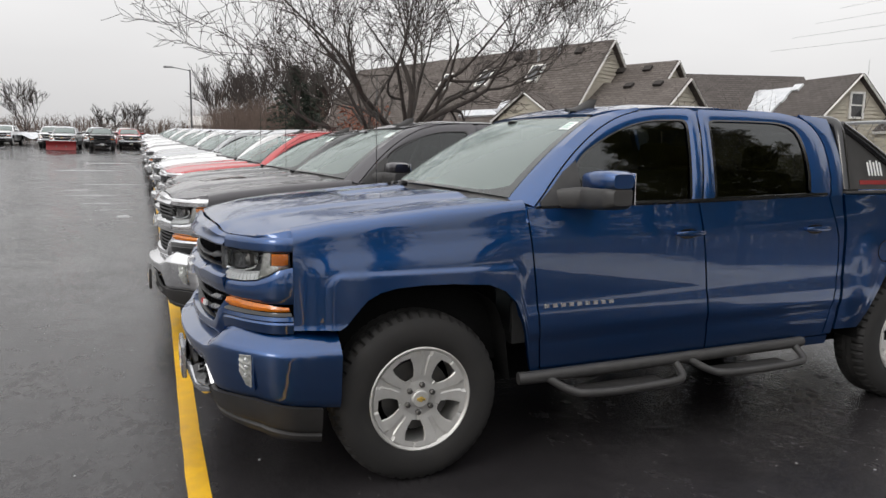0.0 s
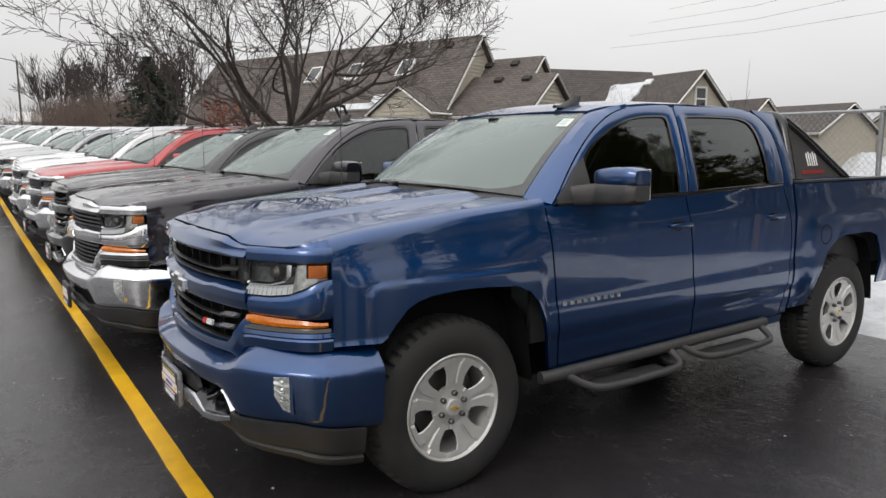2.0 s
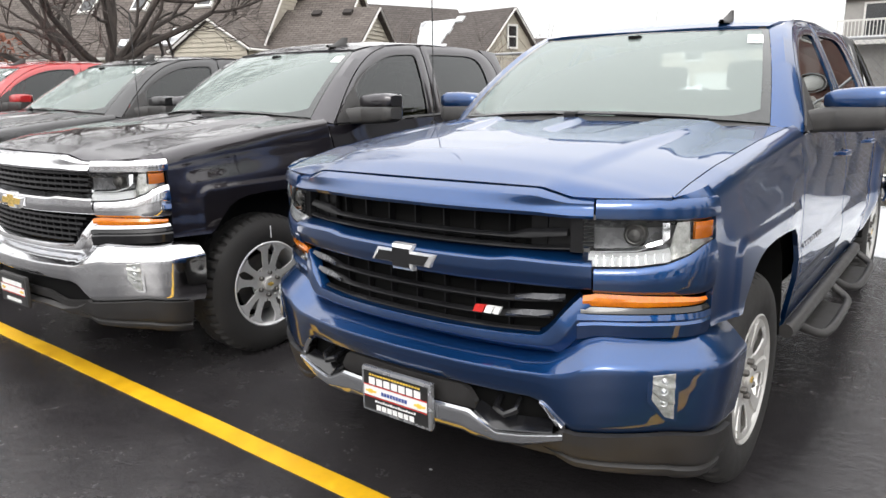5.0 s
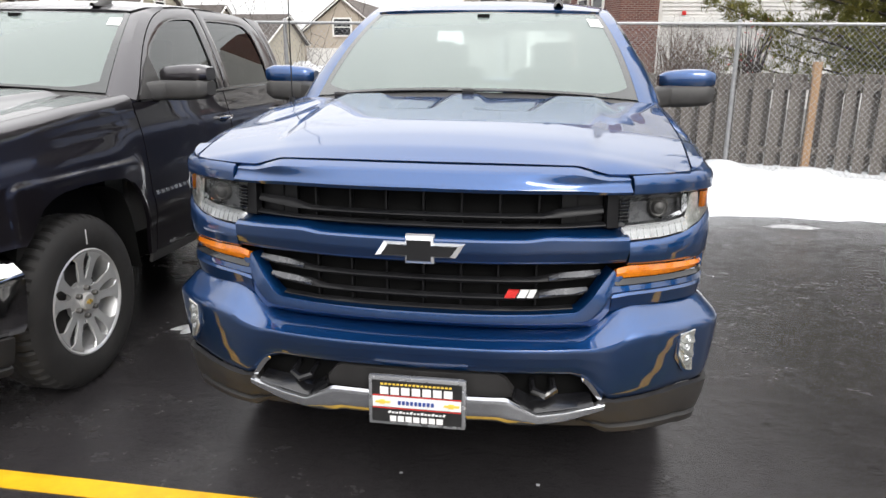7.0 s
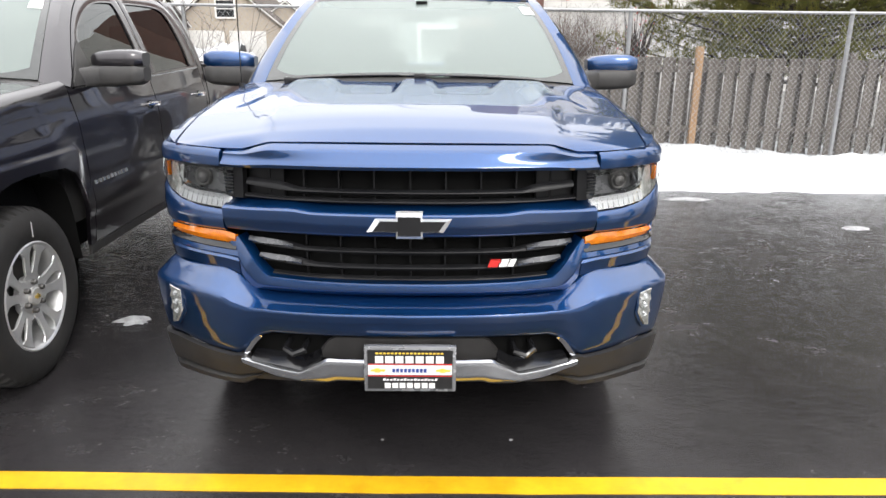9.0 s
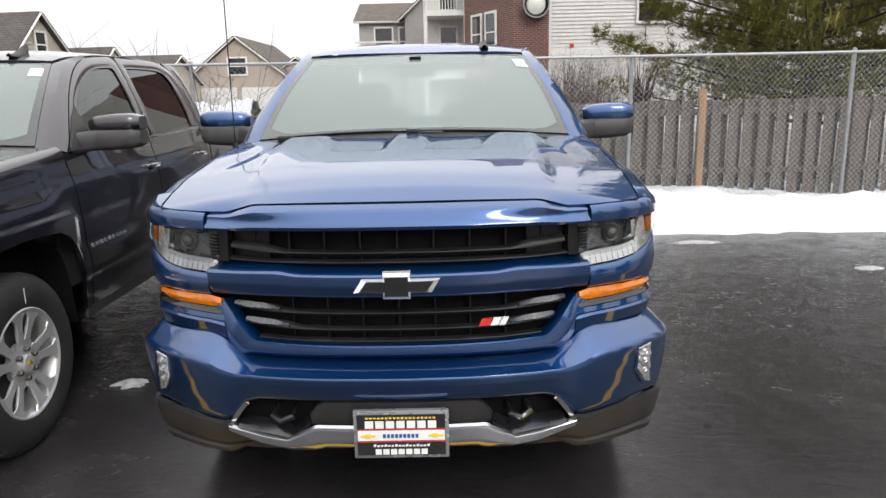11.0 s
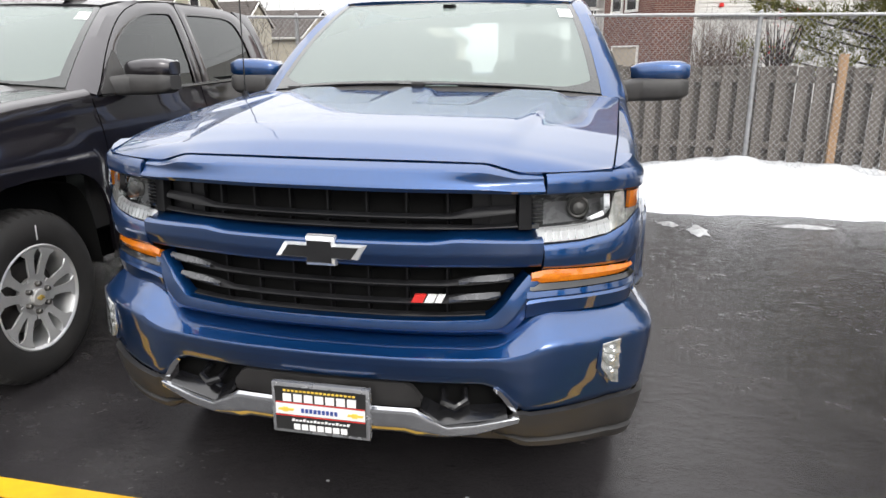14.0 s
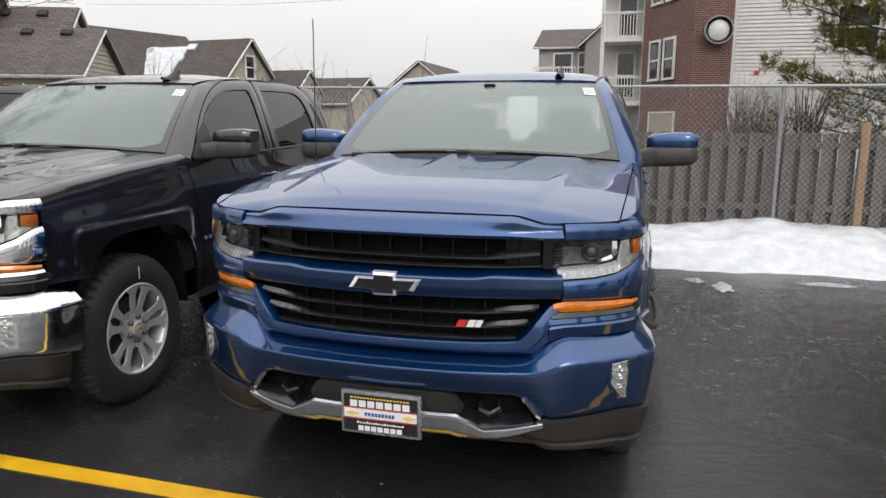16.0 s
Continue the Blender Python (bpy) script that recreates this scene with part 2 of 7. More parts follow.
WHITE_PRINT = surface("white_print", (0.75, 0.75, 0.74), (0.82, 0.82, 0.80), (0.4, 0.5), 20)
BLACK_PRINT = surface("black_print", (0.012, 0.012, 0.012), (0.02, 0.02, 0.02), (0.4, 0.5), 20)
BLUE_PRINT = surface("blue_print", (0.03, 0.06, 0.25), (0.04, 0.08, 0.3), (0.4, 0.5), 20)
GOLD_PRINT = surface("gold_print", (0.75, 0.50, 0.06), (0.85, 0.6, 0.1), (0.3, 0.4), 20)
RED_PRINT = surface("red_print", (0.55, 0.02, 0.02), (0.65, 0.04, 0.03), (0.3, 0.4), 20)
DULL_RED = surface("dull_red_print", (0.16, 0.010, 0.012), (0.24, 0.018, 0.018), (0.4, 0.55), 20)
GOLD = surface("gold_badge", (0.65, 0.45, 0.10), (0.75, 0.52, 0.15), (0.2, 0.35), 30, metallic=0.6)

ASPHALT = asphalt_mat()
STRIPE = surface("yellow_line_paint", (0.62, 0.33, 0.008), (0.85, 0.50, 0.012), (0.35, 0.55), 9, bump=0.4, bscale=140, bdist=0.004, detail=9)
SNOW = surface("snow", (0.52, 0.54, 0.57), (0.74, 0.75, 0.76), (0.6, 0.85), 5, bump=0.6, bscale=14, bdist=0.03, detail=8)
SLUSH = surface("dirty_slush", (0.20, 0.20, 0.20), (0.55, 0.56, 0.57), (0.4, 0.8), 9, bump=0.6, bscale=30, bdist=0.02)
OLD_WOOD = surface("weathered_fence_wood", (0.072, 0.062, 0.055), (0.165, 0.147, 0.130), (0.75, 0.95), 6, bump=0.5, bscale=30, stretch=(6, 6, 0.5), bdist=0.004)
NEW_WOOD = surface("newer_post_wood", (0.25, 0.155, 0.085), (0.36, 0.23, 0.13), (0.7, 0.9), 6, bump=0.4, bscale=30, stretch=(6, 6, 0.5))
GALV = surface("galvanised_steel", (0.30, 0.305, 0.31), (0.42, 0.425, 0.43), (0.35, 0.55), 20, metallic=0.7)
BARK = surface("tree_bark", (0.022, 0.018, 0.016), (0.062, 0.050, 0.043), (0.8, 0.95), 9, bump=0.8, bscale=18, stretch=(1, 1, 0.25), bdist=0.02)
TWIG = surface("twig_bark", (0.028, 0.022, 0.020), (0.062, 0.049, 0.042), (0.8, 0.95), 4)
BRUSH = surface("brown_brush", (0.085, 0.062, 0.052), (0.18, 0.13, 0.105), (0.85, 0.95), 1.5)
RUSSET = surface("russet_leaves", (0.16, 0.055, 0.035), (0.26, 0.10, 0.06), (0.8, 0.9), 3)
BERRY = surface("red_berries", (0.42, 0.03, 0.035), (0.55, 0.06, 0.06), (0.4, 0.6), 9)
PINE = surface("pine_needles", (0.065, 0.078, 0.014), (0.23, 0.21, 0.040), (0.6, 0.8), 1.1, detail=3)
SPRUCE = surface("spruce_needles", (0.012, 0.022, 0.014), (0.035, 0.050, 0.030), (0.7, 0.85), 2.0)
SOIL = surface("winter_grass", (0.10, 0.085, 0.055), (0.20, 0.18, 0.12), (0.9, 0.98), 3)
TRIM_WHITE = surface("white_trim", (0.68, 0.67, 0.64), (0.78, 0.77, 0.74), (0.5, 0.6), 6)
WINDOW_DARK = surface("dark_window_glass", (0.015, 0.017, 0.02), (0.03, 0.033, 0.036), (0.04, 0.09), 6, spec=0.8)
CREAM = surface("cream_siding", (0.42, 0.385, 0.31), (0.50, 0.46, 0.38), (0.6, 0.75), 4)
PALE = surface("pale_siding", (0.56, 0.545, 0.52), (0.66, 0.645, 0.62), (0.6, 0.75), 4)
GREIGE = surface("grey_siding", (0.32, 0.31, 0.29), (0.39, 0.38, 0.36), (0.6, 0.75), 4)
GARAGE = surface("garage_door_tan", (0.36, 0.31, 0.25), (0.43, 0.37, 0.30), (0.5, 0.7), 5)
WIRE = surface("wire_black", (0.05, 0.05, 0.052), (0.08, 0.08, 0.082), (0.6, 0.7), 3)


def shingle_mat(name, c0, c1):
    m, nt, b, o = mat_new(name)
    tc = nt.nodes.new("ShaderNodeTexCoord")
    br = nt.nodes.new("ShaderNodeTexBrick")
    br.inputs["Scale"].default_value = 1.0
    br.inputs["Brick Width"].default_value = 0.30
    br.inputs["Row Height"].default_value = 0.145
    br.inputs["Mortar Size"].default_value = 0.012
    br.inputs["Color1"].default_value = (*c0, 1)
    br.inputs["Color2"].default_value = (*c1, 1)
    br.inputs["Mortar"].default_value = (*(c * 0.45 for c in c0), 1)
    nt.links.new(tc.outputs["UV"], br.inputs["Vector"])
    n = noise_node(nt, 0.8, 7.0, 0.65)
    mx = nt.nodes.new("ShaderNodeMix")
    mx.data_type, mx.blend_type = "RGBA", "MULTIPLY"
    mx.inputs["Factor"].default_value = 0.6
    rp = ramp_node(nt, n.outputs["Fac"], [(0.3, grey(0.62)), (0.7, grey(1.0))])
    nt.links.new(br.outputs["Color"], mx.inputs["A"])
    nt.links.new(rp.outputs["Color"], mx.inputs["B"])
    nt.links.new(mx.outputs["Result"], b.inputs["Base Color"])
    b.inputs["Roughness"].default_value = 0.9
    bump_to(nt, b, br.outputs["Fac"], 0.4, -0.01)
    return m


def brick_mat():
    m, nt, b, o = mat_new("red_brick")
    tc = nt.nodes.new("ShaderNodeTexCoord")
    br = nt.nodes.new("ShaderNodeTexBrick")
    br.inputs["Scale"].default_value = 1.0
    br.inputs["Brick Width"].default_value = 0.21
    br.inputs["Row Height"].default_value = 0.075
    br.inputs["Mortar Size"].default_value = 0.010
    br.inputs["Color1"].default_value = (0.175, 0.068, 0.050, 1)
    br.inputs["Color2"].default_value = (0.115, 0.040, 0.034, 1)
    br.inputs["Mortar"].default_value = (0.27, 0.22, 0.19, 1)
    nt.links.new(tc.outputs["UV"], br.inputs["Vector"])
    n = noise_node(nt, 1.2, 6.0)
    mx = nt.nodes.new("ShaderNodeMix")
    mx.data_type, mx.blend_type = "RGBA", "MULTIPLY"
    mx.inputs["Factor"].default_value = 0.5
    rp = ramp_node(nt, n.outputs["Fac"], [(0.3, grey(0.7)), (0.7, grey(1.0))])
    nt.links.new(br.outputs["Color"], mx.inputs["A"])
    nt.links.new(rp.outputs["Color"], mx.inputs["B"])
    nt.links.new(mx.outputs["Result"], b.inputs["Base Color"])
    b.inputs["Roughness"].default_value = 0.85
    bump_to(nt, b, br.outputs["Fac"], 0.5, -0.008)
    return m


SHINGLE = shingle_mat("brown_shingles", (0.105, 0.088, 0.078), (0.155, 0.132, 0.118))
SHINGLE_B = shingle_mat("dark_shingles", (0.085, 0.072, 0.066), (0.115, 0.100, 0.092))
BRICK = brick_mat()


# ---- mesh tools ----
class Geo:
    """Collects vertices and faces of one mesh."""

    def __init__(self):
        self.v, self.f = [], []

    def add(self, vs, fs):
        o = len(self.v)
        self.v += [tuple(map(float, p)) for p in vs]
        self.f += [tuple(i + o for i in f) for f in fs]
        return self

    def grid(self, P, flange=0.0, out=None, wrap=False):
        """A sheet through an m x n net of points, turned outwards, its border folded in by flange."""
        P = np.asarray(P, float)
        m, n, _ = P.shape
        du, dv = np.gradient(P, axis=0), np.gradient(P, axis=1)
        N = np.cross(du, dv)
        N /= np.maximum(np.linalg.norm(N, axis=2, keepdims=True), 1e-9)
        flip = out is not None and (N @ np.asarray(out, float)).mean() < 0
        if flip:
            N = -N
        fs = []
        for i in range(m - 1 + (1 if wrap else 0)):
            for j in range(n - 1):
                a, b = i * n + j, ((i + 1) % m) * n + j
                q = (a, b, b + 1, a + 1)
                fs.append(q[::-1] if flip else q)
        vs = P.reshape(-1, 3)
        if flange and not wrap:
            loop = [(i, 0) for i in range(m)] + [(m - 1, j) for j in range(1, n)]
            loop += [(i, n - 1) for i in range(m - 2, -1, -1)] + [(0, j) for j in range(n - 2, 0, -1)]
            low = [P[i, j] - N[i, j] * flange for i, j in loop]
            o = len(vs)
            vs = np.vstack([vs, low])
            k = len(loop)
            for s in range(k):
                a, b = loop[s], loop[(s + 1) % k]
                q = (a[0] * n + a[1], o + s, o + (s + 1) % k, b[0] * n + b[1])
                fs.append(q[::-1] if flip else q)
        return self.add(vs, fs)

    def box(self, lo, hi, bev=0.0):
        bm = bmesh.new()
        bmesh.ops.create_cube(bm, size=1.0)
        lo, hi = np.asarray(lo, float), np.asarray(hi, float)
        for v in bm.verts:
            v.co = [(lo[k] + hi[k]) / 2 + v.co[k] * (hi[k] - lo[k]) for k in range(3)]
        if bev:
            bmesh.ops.bevel(bm, geom=bm.edges[:], offset=bev, segments=2, affect="EDGES", profile=0.6)
        bm.verts.index_update()
        self.add([v.co for v in bm.verts], [[v.index for v in f.verts] for f in bm.faces])
        bm.free()
        return self

    def tube(self, pts, r, k=8, cap=True):
        pts = [np.asarray(p, float) for p in pts]
        rs = r if isinstance(r, (list, tuple)) else [r] * len(pts)
        vs, fs = [], []
        up = None
        for i, p in enumerate(pts):
            d = pts[min(i + 1, len(pts) - 1)] - pts[max(i - 1, 0)]
            d = d / max(np.linalg.norm(d), 1e-9)
            if up is None:
                up = np.cross(d, (0.13, 0.31, 0.94))
                if np.linalg.norm(up) < 0.1:
                    up = np.cross(d, (1, 0, 0))
            up = up - d * (up @ d)
            up /= max(np.linalg.norm(up), 1e-9)
            w = np.cross(d, up)
            for j in range(k):
                a = 2 * math.pi * j / k
                vs.append(p + rs[i] * (math.cos(a) * up + math.sin(a) * w))
        for i in range(len(pts) - 1):
            for j in range(k):
                a, b = i * k + j, i * k + (j + 1) % k
                fs.append((a, b, b + k, a + k))
        if cap:
            fs.append(tuple(range(k))[::-1])
            fs.append(tuple((len(pts) - 1) * k + j for j in range(k)))
        return self.add(vs, fs)

    def lathe(self, prof, k, caps=False, dents=None):
        """Turns (radius, height) pairs round the x axis; height runs along x."""
        vs, fs = [], []
        n = len(prof)
        for i in range(k):
            a = 2 * math.pi * i / k
            for j, (r, h) in enumerate(prof):
                rr = r - (dents(i, j) if dents else 0.0)
                vs.append((h, rr * math.cos(a), rr * math.sin(a)))
        for i in range(k):
            for j in range(n - 1):
                a, b = i * n + j, ((i + 1) % k) * n + j
                fs.append((a, b, b + 1, a + 1))
        if caps:
            fs.append(tuple(i * n + n - 1 for i in range(k)))
        return self.add(vs, fs)

    def prism(self, outline, mapping, depth, back=False):
        """A flat plate of polygon outline, laid on by mapping(u, v, d) -> point, with side walls."""
        k = len(outline)
        vs = [mapping(u, v, 0.0) for u, v in outline] + [mapping(u, v, -depth) for u, v in outline]
        fs = [tuple(range(k))] + [(i, i + k, (i + 1) % k + k, (i + 1) % k) for i in range(k)]
        return self.add(vs, fs)

    def blades(self, C, T, Q):
        """Many narrow triangles at once: foot C, reach T, half width Q."""
        V = np.stack([C - Q, C + Q, C + T], axis=1).reshape(-1, 3)
        o = len(self.v)
        self.v += V.tolist()
        self.f += [(o + 3 * i, o + 3 * i + 1, o + 3 * i + 2) for i in range(len(C))]
        return self

    def sticks(self, A, B, ra, rb):
        """Many thin three-sided tapered sticks at once, from points A to points B."""
        A, B = np.asarray(A, float), np.asarray(B, float)
        n = len(A)
        ra = np.broadcast_to(np.asarray(ra, float), (n,))[:, None]
        rb = np.broadcast_to(np.asarray(rb, float), (n,))[:, None]
        D = B - A
        D /= np.maximum(np.linalg.norm(D, axis=1, keepdims=True), 1e-9)
        U = np.cross(D, np.array((0.36, 0.48, 0.8)))
        U /= np.maximum(np.linalg.norm(U, axis=1, keepdims=True), 1e-9)
        W = np.cross(D, U)
        rows = []
        for C, r in ((A, ra), (B, rb)):
            for a in (0.0, 2.0944, 4.1888):
                rows.append(C + r * (math.cos(a) * U + math.sin(a) * W))
        V = np.stack(rows, axis=1).reshape(-1, 3)
        o = len(self.v)
        self.v += V.tolist()
        for i in range(n):
            k = o + 6 * i
            self.f += [(k, k + 1, k + 4, k + 3), (k + 1, k + 2, k + 5, k + 4), (k + 2, k, k + 3, k + 5)]
        return self

    def mirror(self):
        o = len(self.v)
        self.f += [tuple(i + o for i in f[::-1]) for f in self.f]
        self.v += [(-x, y, z) for x, y, z in self.v]
        return self

    def flipped(self):
        g = Geo()
        g.v = [(-x, y, z) for x, y, z in self.v]
        g.f = [f[::-1] for f in self.f]
        return g

    def moved(self, m):
        g = Geo()
        g.v = [tuple(m @ Vector(p)) for p in self.v]
        g.f = list(self.f)
        return g

    def mesh(self, name, material, smooth=38):
        me = bpy.data.meshes.new(name)
        me.from_pydata(self.v, [], self.f)
        if smooth:
            me.shade_smooth()
            me.set_sharp_from_angle(angle=radians(smooth))
        me.materials.append(material)
        me.update()
        return me


def part(name, geo, material, parent, label="", smooth=38):
    me = geo if isinstance(geo, bpy.types.Mesh) else geo.mesh(name, material, smooth)
    ob = new(name, me)
    ob.parent = parent
    if label:
        ob["label"] = label
    return ob


def thing(name, label, category, group="", kind="", at=None):
    ob = new(name)
    ob.empty_display_size = 0.2
    if at is not None:
        ob.matrix_basis = at
    return tagged(ob, label, category, group, kind)


def lerp(a, b, t):
    return a + (b - a) * t


def smooth01(t):
    t = np.clip(t, 0.0, 1.0)
    return t * t * (3 - 2 * t)


def poly_resample(pts, n):
    pts = np.asarray(pts, float)
    s = np.concatenate([[0], np.cumsum(np.linalg.norm(np.diff(pts, axis=0), axis=1))])
    t = np.linspace(0, s[-1], n)
    return np.stack([np.interp(t, s, pts[:, k]) for k in range(pts.shape[1])], axis=1)


def rounded(pts, it=2):
    """Cuts the corners of an open line, its ends kept."""
    pts = np.asarray(pts, float)
    for _ in range(it):
        q = [pts[0]]
        for a, b in zip(pts[:-1], pts[1:]):
            q += [a * 0.75 + b * 0.25, a * 0.25 + b * 0.75]
        q.append(pts[-1])
        pts = np.array(q)
    return pts


# ---- pickup trucks ----
# Truck space: x to its left side, y from the front bumper to the tail, z up; the wheels stand on z = 0.
WHEEL_F, WHEEL_R, WHEEL_Z, WHEEL_X = 0.95, 4.595, 0.382, 0.968


class Plan:
    """A rounded front line in plan, symmetric about x = 0, by length along it."""

    def __init__(self, pts):
        p = rounded(pts, 3)
        p[0, 0] = 0.0
        self.p = p
        self.s = np.concatenate([[0], np.cumsum(np.linalg.norm(np.diff(p, axis=0), axis=1))])
        self.end = self.s[-1]

    def at_x(self, x):
        return float(np.interp(x, self.p[:, 0], self.s))

    def point(self, s, z, off):
        a = abs(s)
        x, y = np.interp(a, self.s, self.p[:, 0]), np.interp(a, self.s, self.p[:, 1])
        e = 0.02
        dx = np.interp(a + e, self.s, self.p[:, 0]) - np.interp(max(a - e, 0), self.s, self.p[:, 0])
        dy = np.interp(a + e, self.s, self.p[:, 1]) - np.interp(max(a - e, 0), self.s, self.p[:, 1])
        if a < e:
            dy *= a / e
        d = math.hypot(dx, dy) or 1.0
        nx, ny = dy / d, -dx / d
        X, Y = x + nx * off, y + ny * off
        return (X if s >= 0 else -X, Y, z)


FACE = Plan([(0, -0.06), (0.15, -0.058), (0.3, -0.045), (0.55, 0.0), (0.67, 0.036), (0.8, 0.10), (0.9, 0.17), (0.955, 0.225), (0.98, 0.285), (0.985, 0.36)])
BUMP = Plan([(0, -0.135), (0.2, -0.128), (0.35, -0.115), (0.6, -0.058), (0.72, -0.018), (0.8, 0.024), (0.885, 0.084), (0.955, 0.146), (1.018, 0.212), (1.046, 0.29), (1.048, 0.40), (1.042, 0.527)])


def band(plan, s0, s1, zlo, zhi, prof, nx=24, nz=6, flange=0.02, geo=None, push=None):
    """A strip of the front between two heights (functions of x); prof gives the outward offset from bottom (0) to top (1)."""
    geo = geo or Geo()
    pt, po = [a for a, _ in prof], [b for _, b in prof]
    P = []
    for s in np.linspace(s0, s1, nx):
        x, y, _ = plan.point(s, 0, 0)
        a, b = zlo(abs(x), y), zhi(abs(x), y)
        col = []
        for t in np.linspace(0, 1, nz):
            z = lerp(a, b, t)
            off = float(np.interp(t, pt, po)) + (push(abs(x), z) if push else 0.0)
            col.append(plan.point(s, z, off))
        P.append(col)
    geo.grid(P, flange, (0, -1, 0) if s0 * s1 <= 0 else (math.copysign(0.5, s0 + s1), -1, 0))
    return geo


def fn(xs, zs):
    return lambda x, y=0.0: float(np.interp(x, xs, zs))


def const(v):
    return lambda x, y=0.0: v


def both(make):
    """A pair of pieces, left and right."""
    g = make()
    return g, g.flipped()


ARCH_Y = [0.31, 0.526, 0.56, 0.60, 0.66, 0.72, 0.80, 0.95, 1.12, 1.28, 1.36, 1.41, 1.44, 1.465, 1.475, 1.64]
ARCH_Z = [0.79, 0.785, 0.805, 0.855, 0.92, 0.95, 0.968, 0.976, 0.972, 0.957, 0.915, 0.85, 0.75, 0.53, 0.46, 0.455]
RARCH_Y = [3.885, 4.09, 4.12, 4.17, 4.25, 4.36, 4.50, 4.88, 4.98, 5.04, 5.08, 5.12, 5.74]
RARCH_Z = [0.50, 0.50, 0.60, 0.75, 0.88, 0.96, 0.995, 0.995, 0.96, 0.88, 0.75, 0.56, 0.53]
SEC_Z = [0.40, 0.46, 0.58, 0.645, 0.665, 0.70, 0.80, 0.83, 0.95, 1.10, 1.19, 1.225, 1.25, 1.33, 1.40]
SEC_X = [0.944, 0.958, 0.980, 0.986, 0.997, 1.003, 1.004, 0.996, 0.999, 0.997, 0.993, 0.988, 0.978, 0.966, 0.952]


SOFT = np.array((-1.0, -0.66, -0.33, 0.0, 0.33, 0.66, 1.0))


def side_x(y, z):
    """Half width of the body at a place on its side."""
    zs = z + 0.02 * (2.7 - y) / 1.1 * 0.5
    soft = 0.05 * float(smooth01((zs - 0.83) / 0.12))
    x = float(np.mean(np.interp(zs + soft * SOFT, SEC_Z, SEC_X)))
    if y < 0.75:
        x -= 0.022 * ((0.75 - y) / 0.45) ** 2
    if y < 1.56:
        # front fender: a bulge below a long crease, then a raised lip round the arch
        zc = 1.135 + 0.045 * (y - 0.45) / 1.05
        front = float(smooth01((y - 0.34) / 0.12)) * (1 - float(smooth01((y - 1.20) / 0.33)))
        drop = zc - z
        x += 0.016 * front * float(smooth01((drop + 0.02) / 0.12))
        x -= 0.0012 * math.exp(-((drop + 0.030) / 0.030) ** 2) * float(smooth01((y - 0.40) / 0.1))
        d = math.hypot(max(abs(y - 1.0) - 0.46, 0.0), max(z - 0.976, 0.0))
        x += 0.011 * float(smooth01((0.082 - d) / 0.030)) * (1 - 0.8 * float(smooth01((y - 1.47) / 0.06)))
    elif abs(y - 4.61) < 0.80:
        d = math.hypot(max(abs(y - 4.61) - 0.49, 0.0), max(z - 0.995, 0.0))
        x += 0.036 * float(smooth01((0.17 - d) / 0.11)) * float(smooth01((z - 0.44) / 0.25))
    return x


def gap_shift(y, z):
    """Door gaps lean back towards the sill."""
    return 0.115 * (1.37 - z) / 0.92


def roof_in(z):
    return float(np.interp(z, [1.30, 1.40, 1.50, 1.60, 1.70, 1.78, 1.83, 1.88, 1.93], [0.968, 0.948, 0.908, 0.862, 0.812, 0.770, 0.742, 0.712, 0.675]))


def side_panel(y0, y1, zlo, zhi, ny, nz, shift, cap=None, flange=0.018):
    P = []
    for y in np.unique(np.concatenate([np.linspace(y0, y1, ny)])):
        a, b = zlo(y), zhi(y)
        col = []
        for t in np.linspace(0, 1, nz):
            z = lerp(a, b, t)
            yy = y + shift(y, z)
            col.append((side_x(yy, z), yy, z))
        if cap:
            col += cap(y, col[-1])
        P.append(col)
    return Geo().grid(P, flange, (1, 0, 0.2))


def hood_gap(y):
    return float(np.interp(y, [0.16, 0.5, 1.0, 1.55], [0.880, 0.897, 0.910, 0.925])), float(np.interp(y, [0.16, 0.3, 0.5, 1.0, 1.55], [1.228, 1.258, 1.292, 1.345, 1.383]))


def fender_cap(y, last):
    xg, zg = hood_gap(y)
    x0, z0 = last[0], last[2]
    pts = [(x0, z0), (x0 - 0.004, z0 + (zg - z0) * 0.45), (lerp(x0, xg, 0.28), lerp(z0, zg, 0.84)), (xg + 0.006, zg)]
    q = rounded(np.array(pts), 2)[2:]
    return [(a, y, b) for a, b in q]


HOOD_FX, HOOD_FY, HOOD_FZ = [0, 0.3, 0.505, 0.600, 0.7, 0.8, 0.880], [0.016, 0.022, 0.033, 0.048, 0.072, 0.112, 0.163], [1.253, 1.253, 1.251, 1.224, 1.223, 1.225, 1.228]


def hood_z(x, y):
    a = abs(x)
    xg, ze = hood_gap(y)
    zc = float(np.interp(y, [0.03, 0.10, 0.22, 0.45, 0.8, 1.2, 1.45], [1.274, 1.296, 1.315, 1.342, 1.376, 1.412, 1.425]))
    z = ze + (zc - ze) * (1 - min(a / xg, 1.0) ** 2.4)
    r = float(np.interp(y, [0.05, 0.6, 1.3], [0.545, 0.60, 0.66]))
    z += 0.013 * float(smooth01((r + 0.035 - a) / 0.07)) * float(smooth01((y - 0.05) / 0.25))
    r2 = float(np.interp(y, [0.3, 1.3], [0.80, 0.70]))
    z -= 0.010 * math.exp(-((a - r2) / 0.05) ** 2) * float(smooth01((y - 0.5) / 0.4))
    in0, in1 = float(np.interp(y, [0.7, 1.2], [0.085, 0.055])), float(np.interp(y, [0.7, 1.2], [0.34, 0.44]))
    k = float(smooth01((a - in0) / 0.05)) * float(smooth01((in1 - a) / 0.07)) * float(smooth01((y - 0.70) / 0.10))
    return z - 0.017 * k


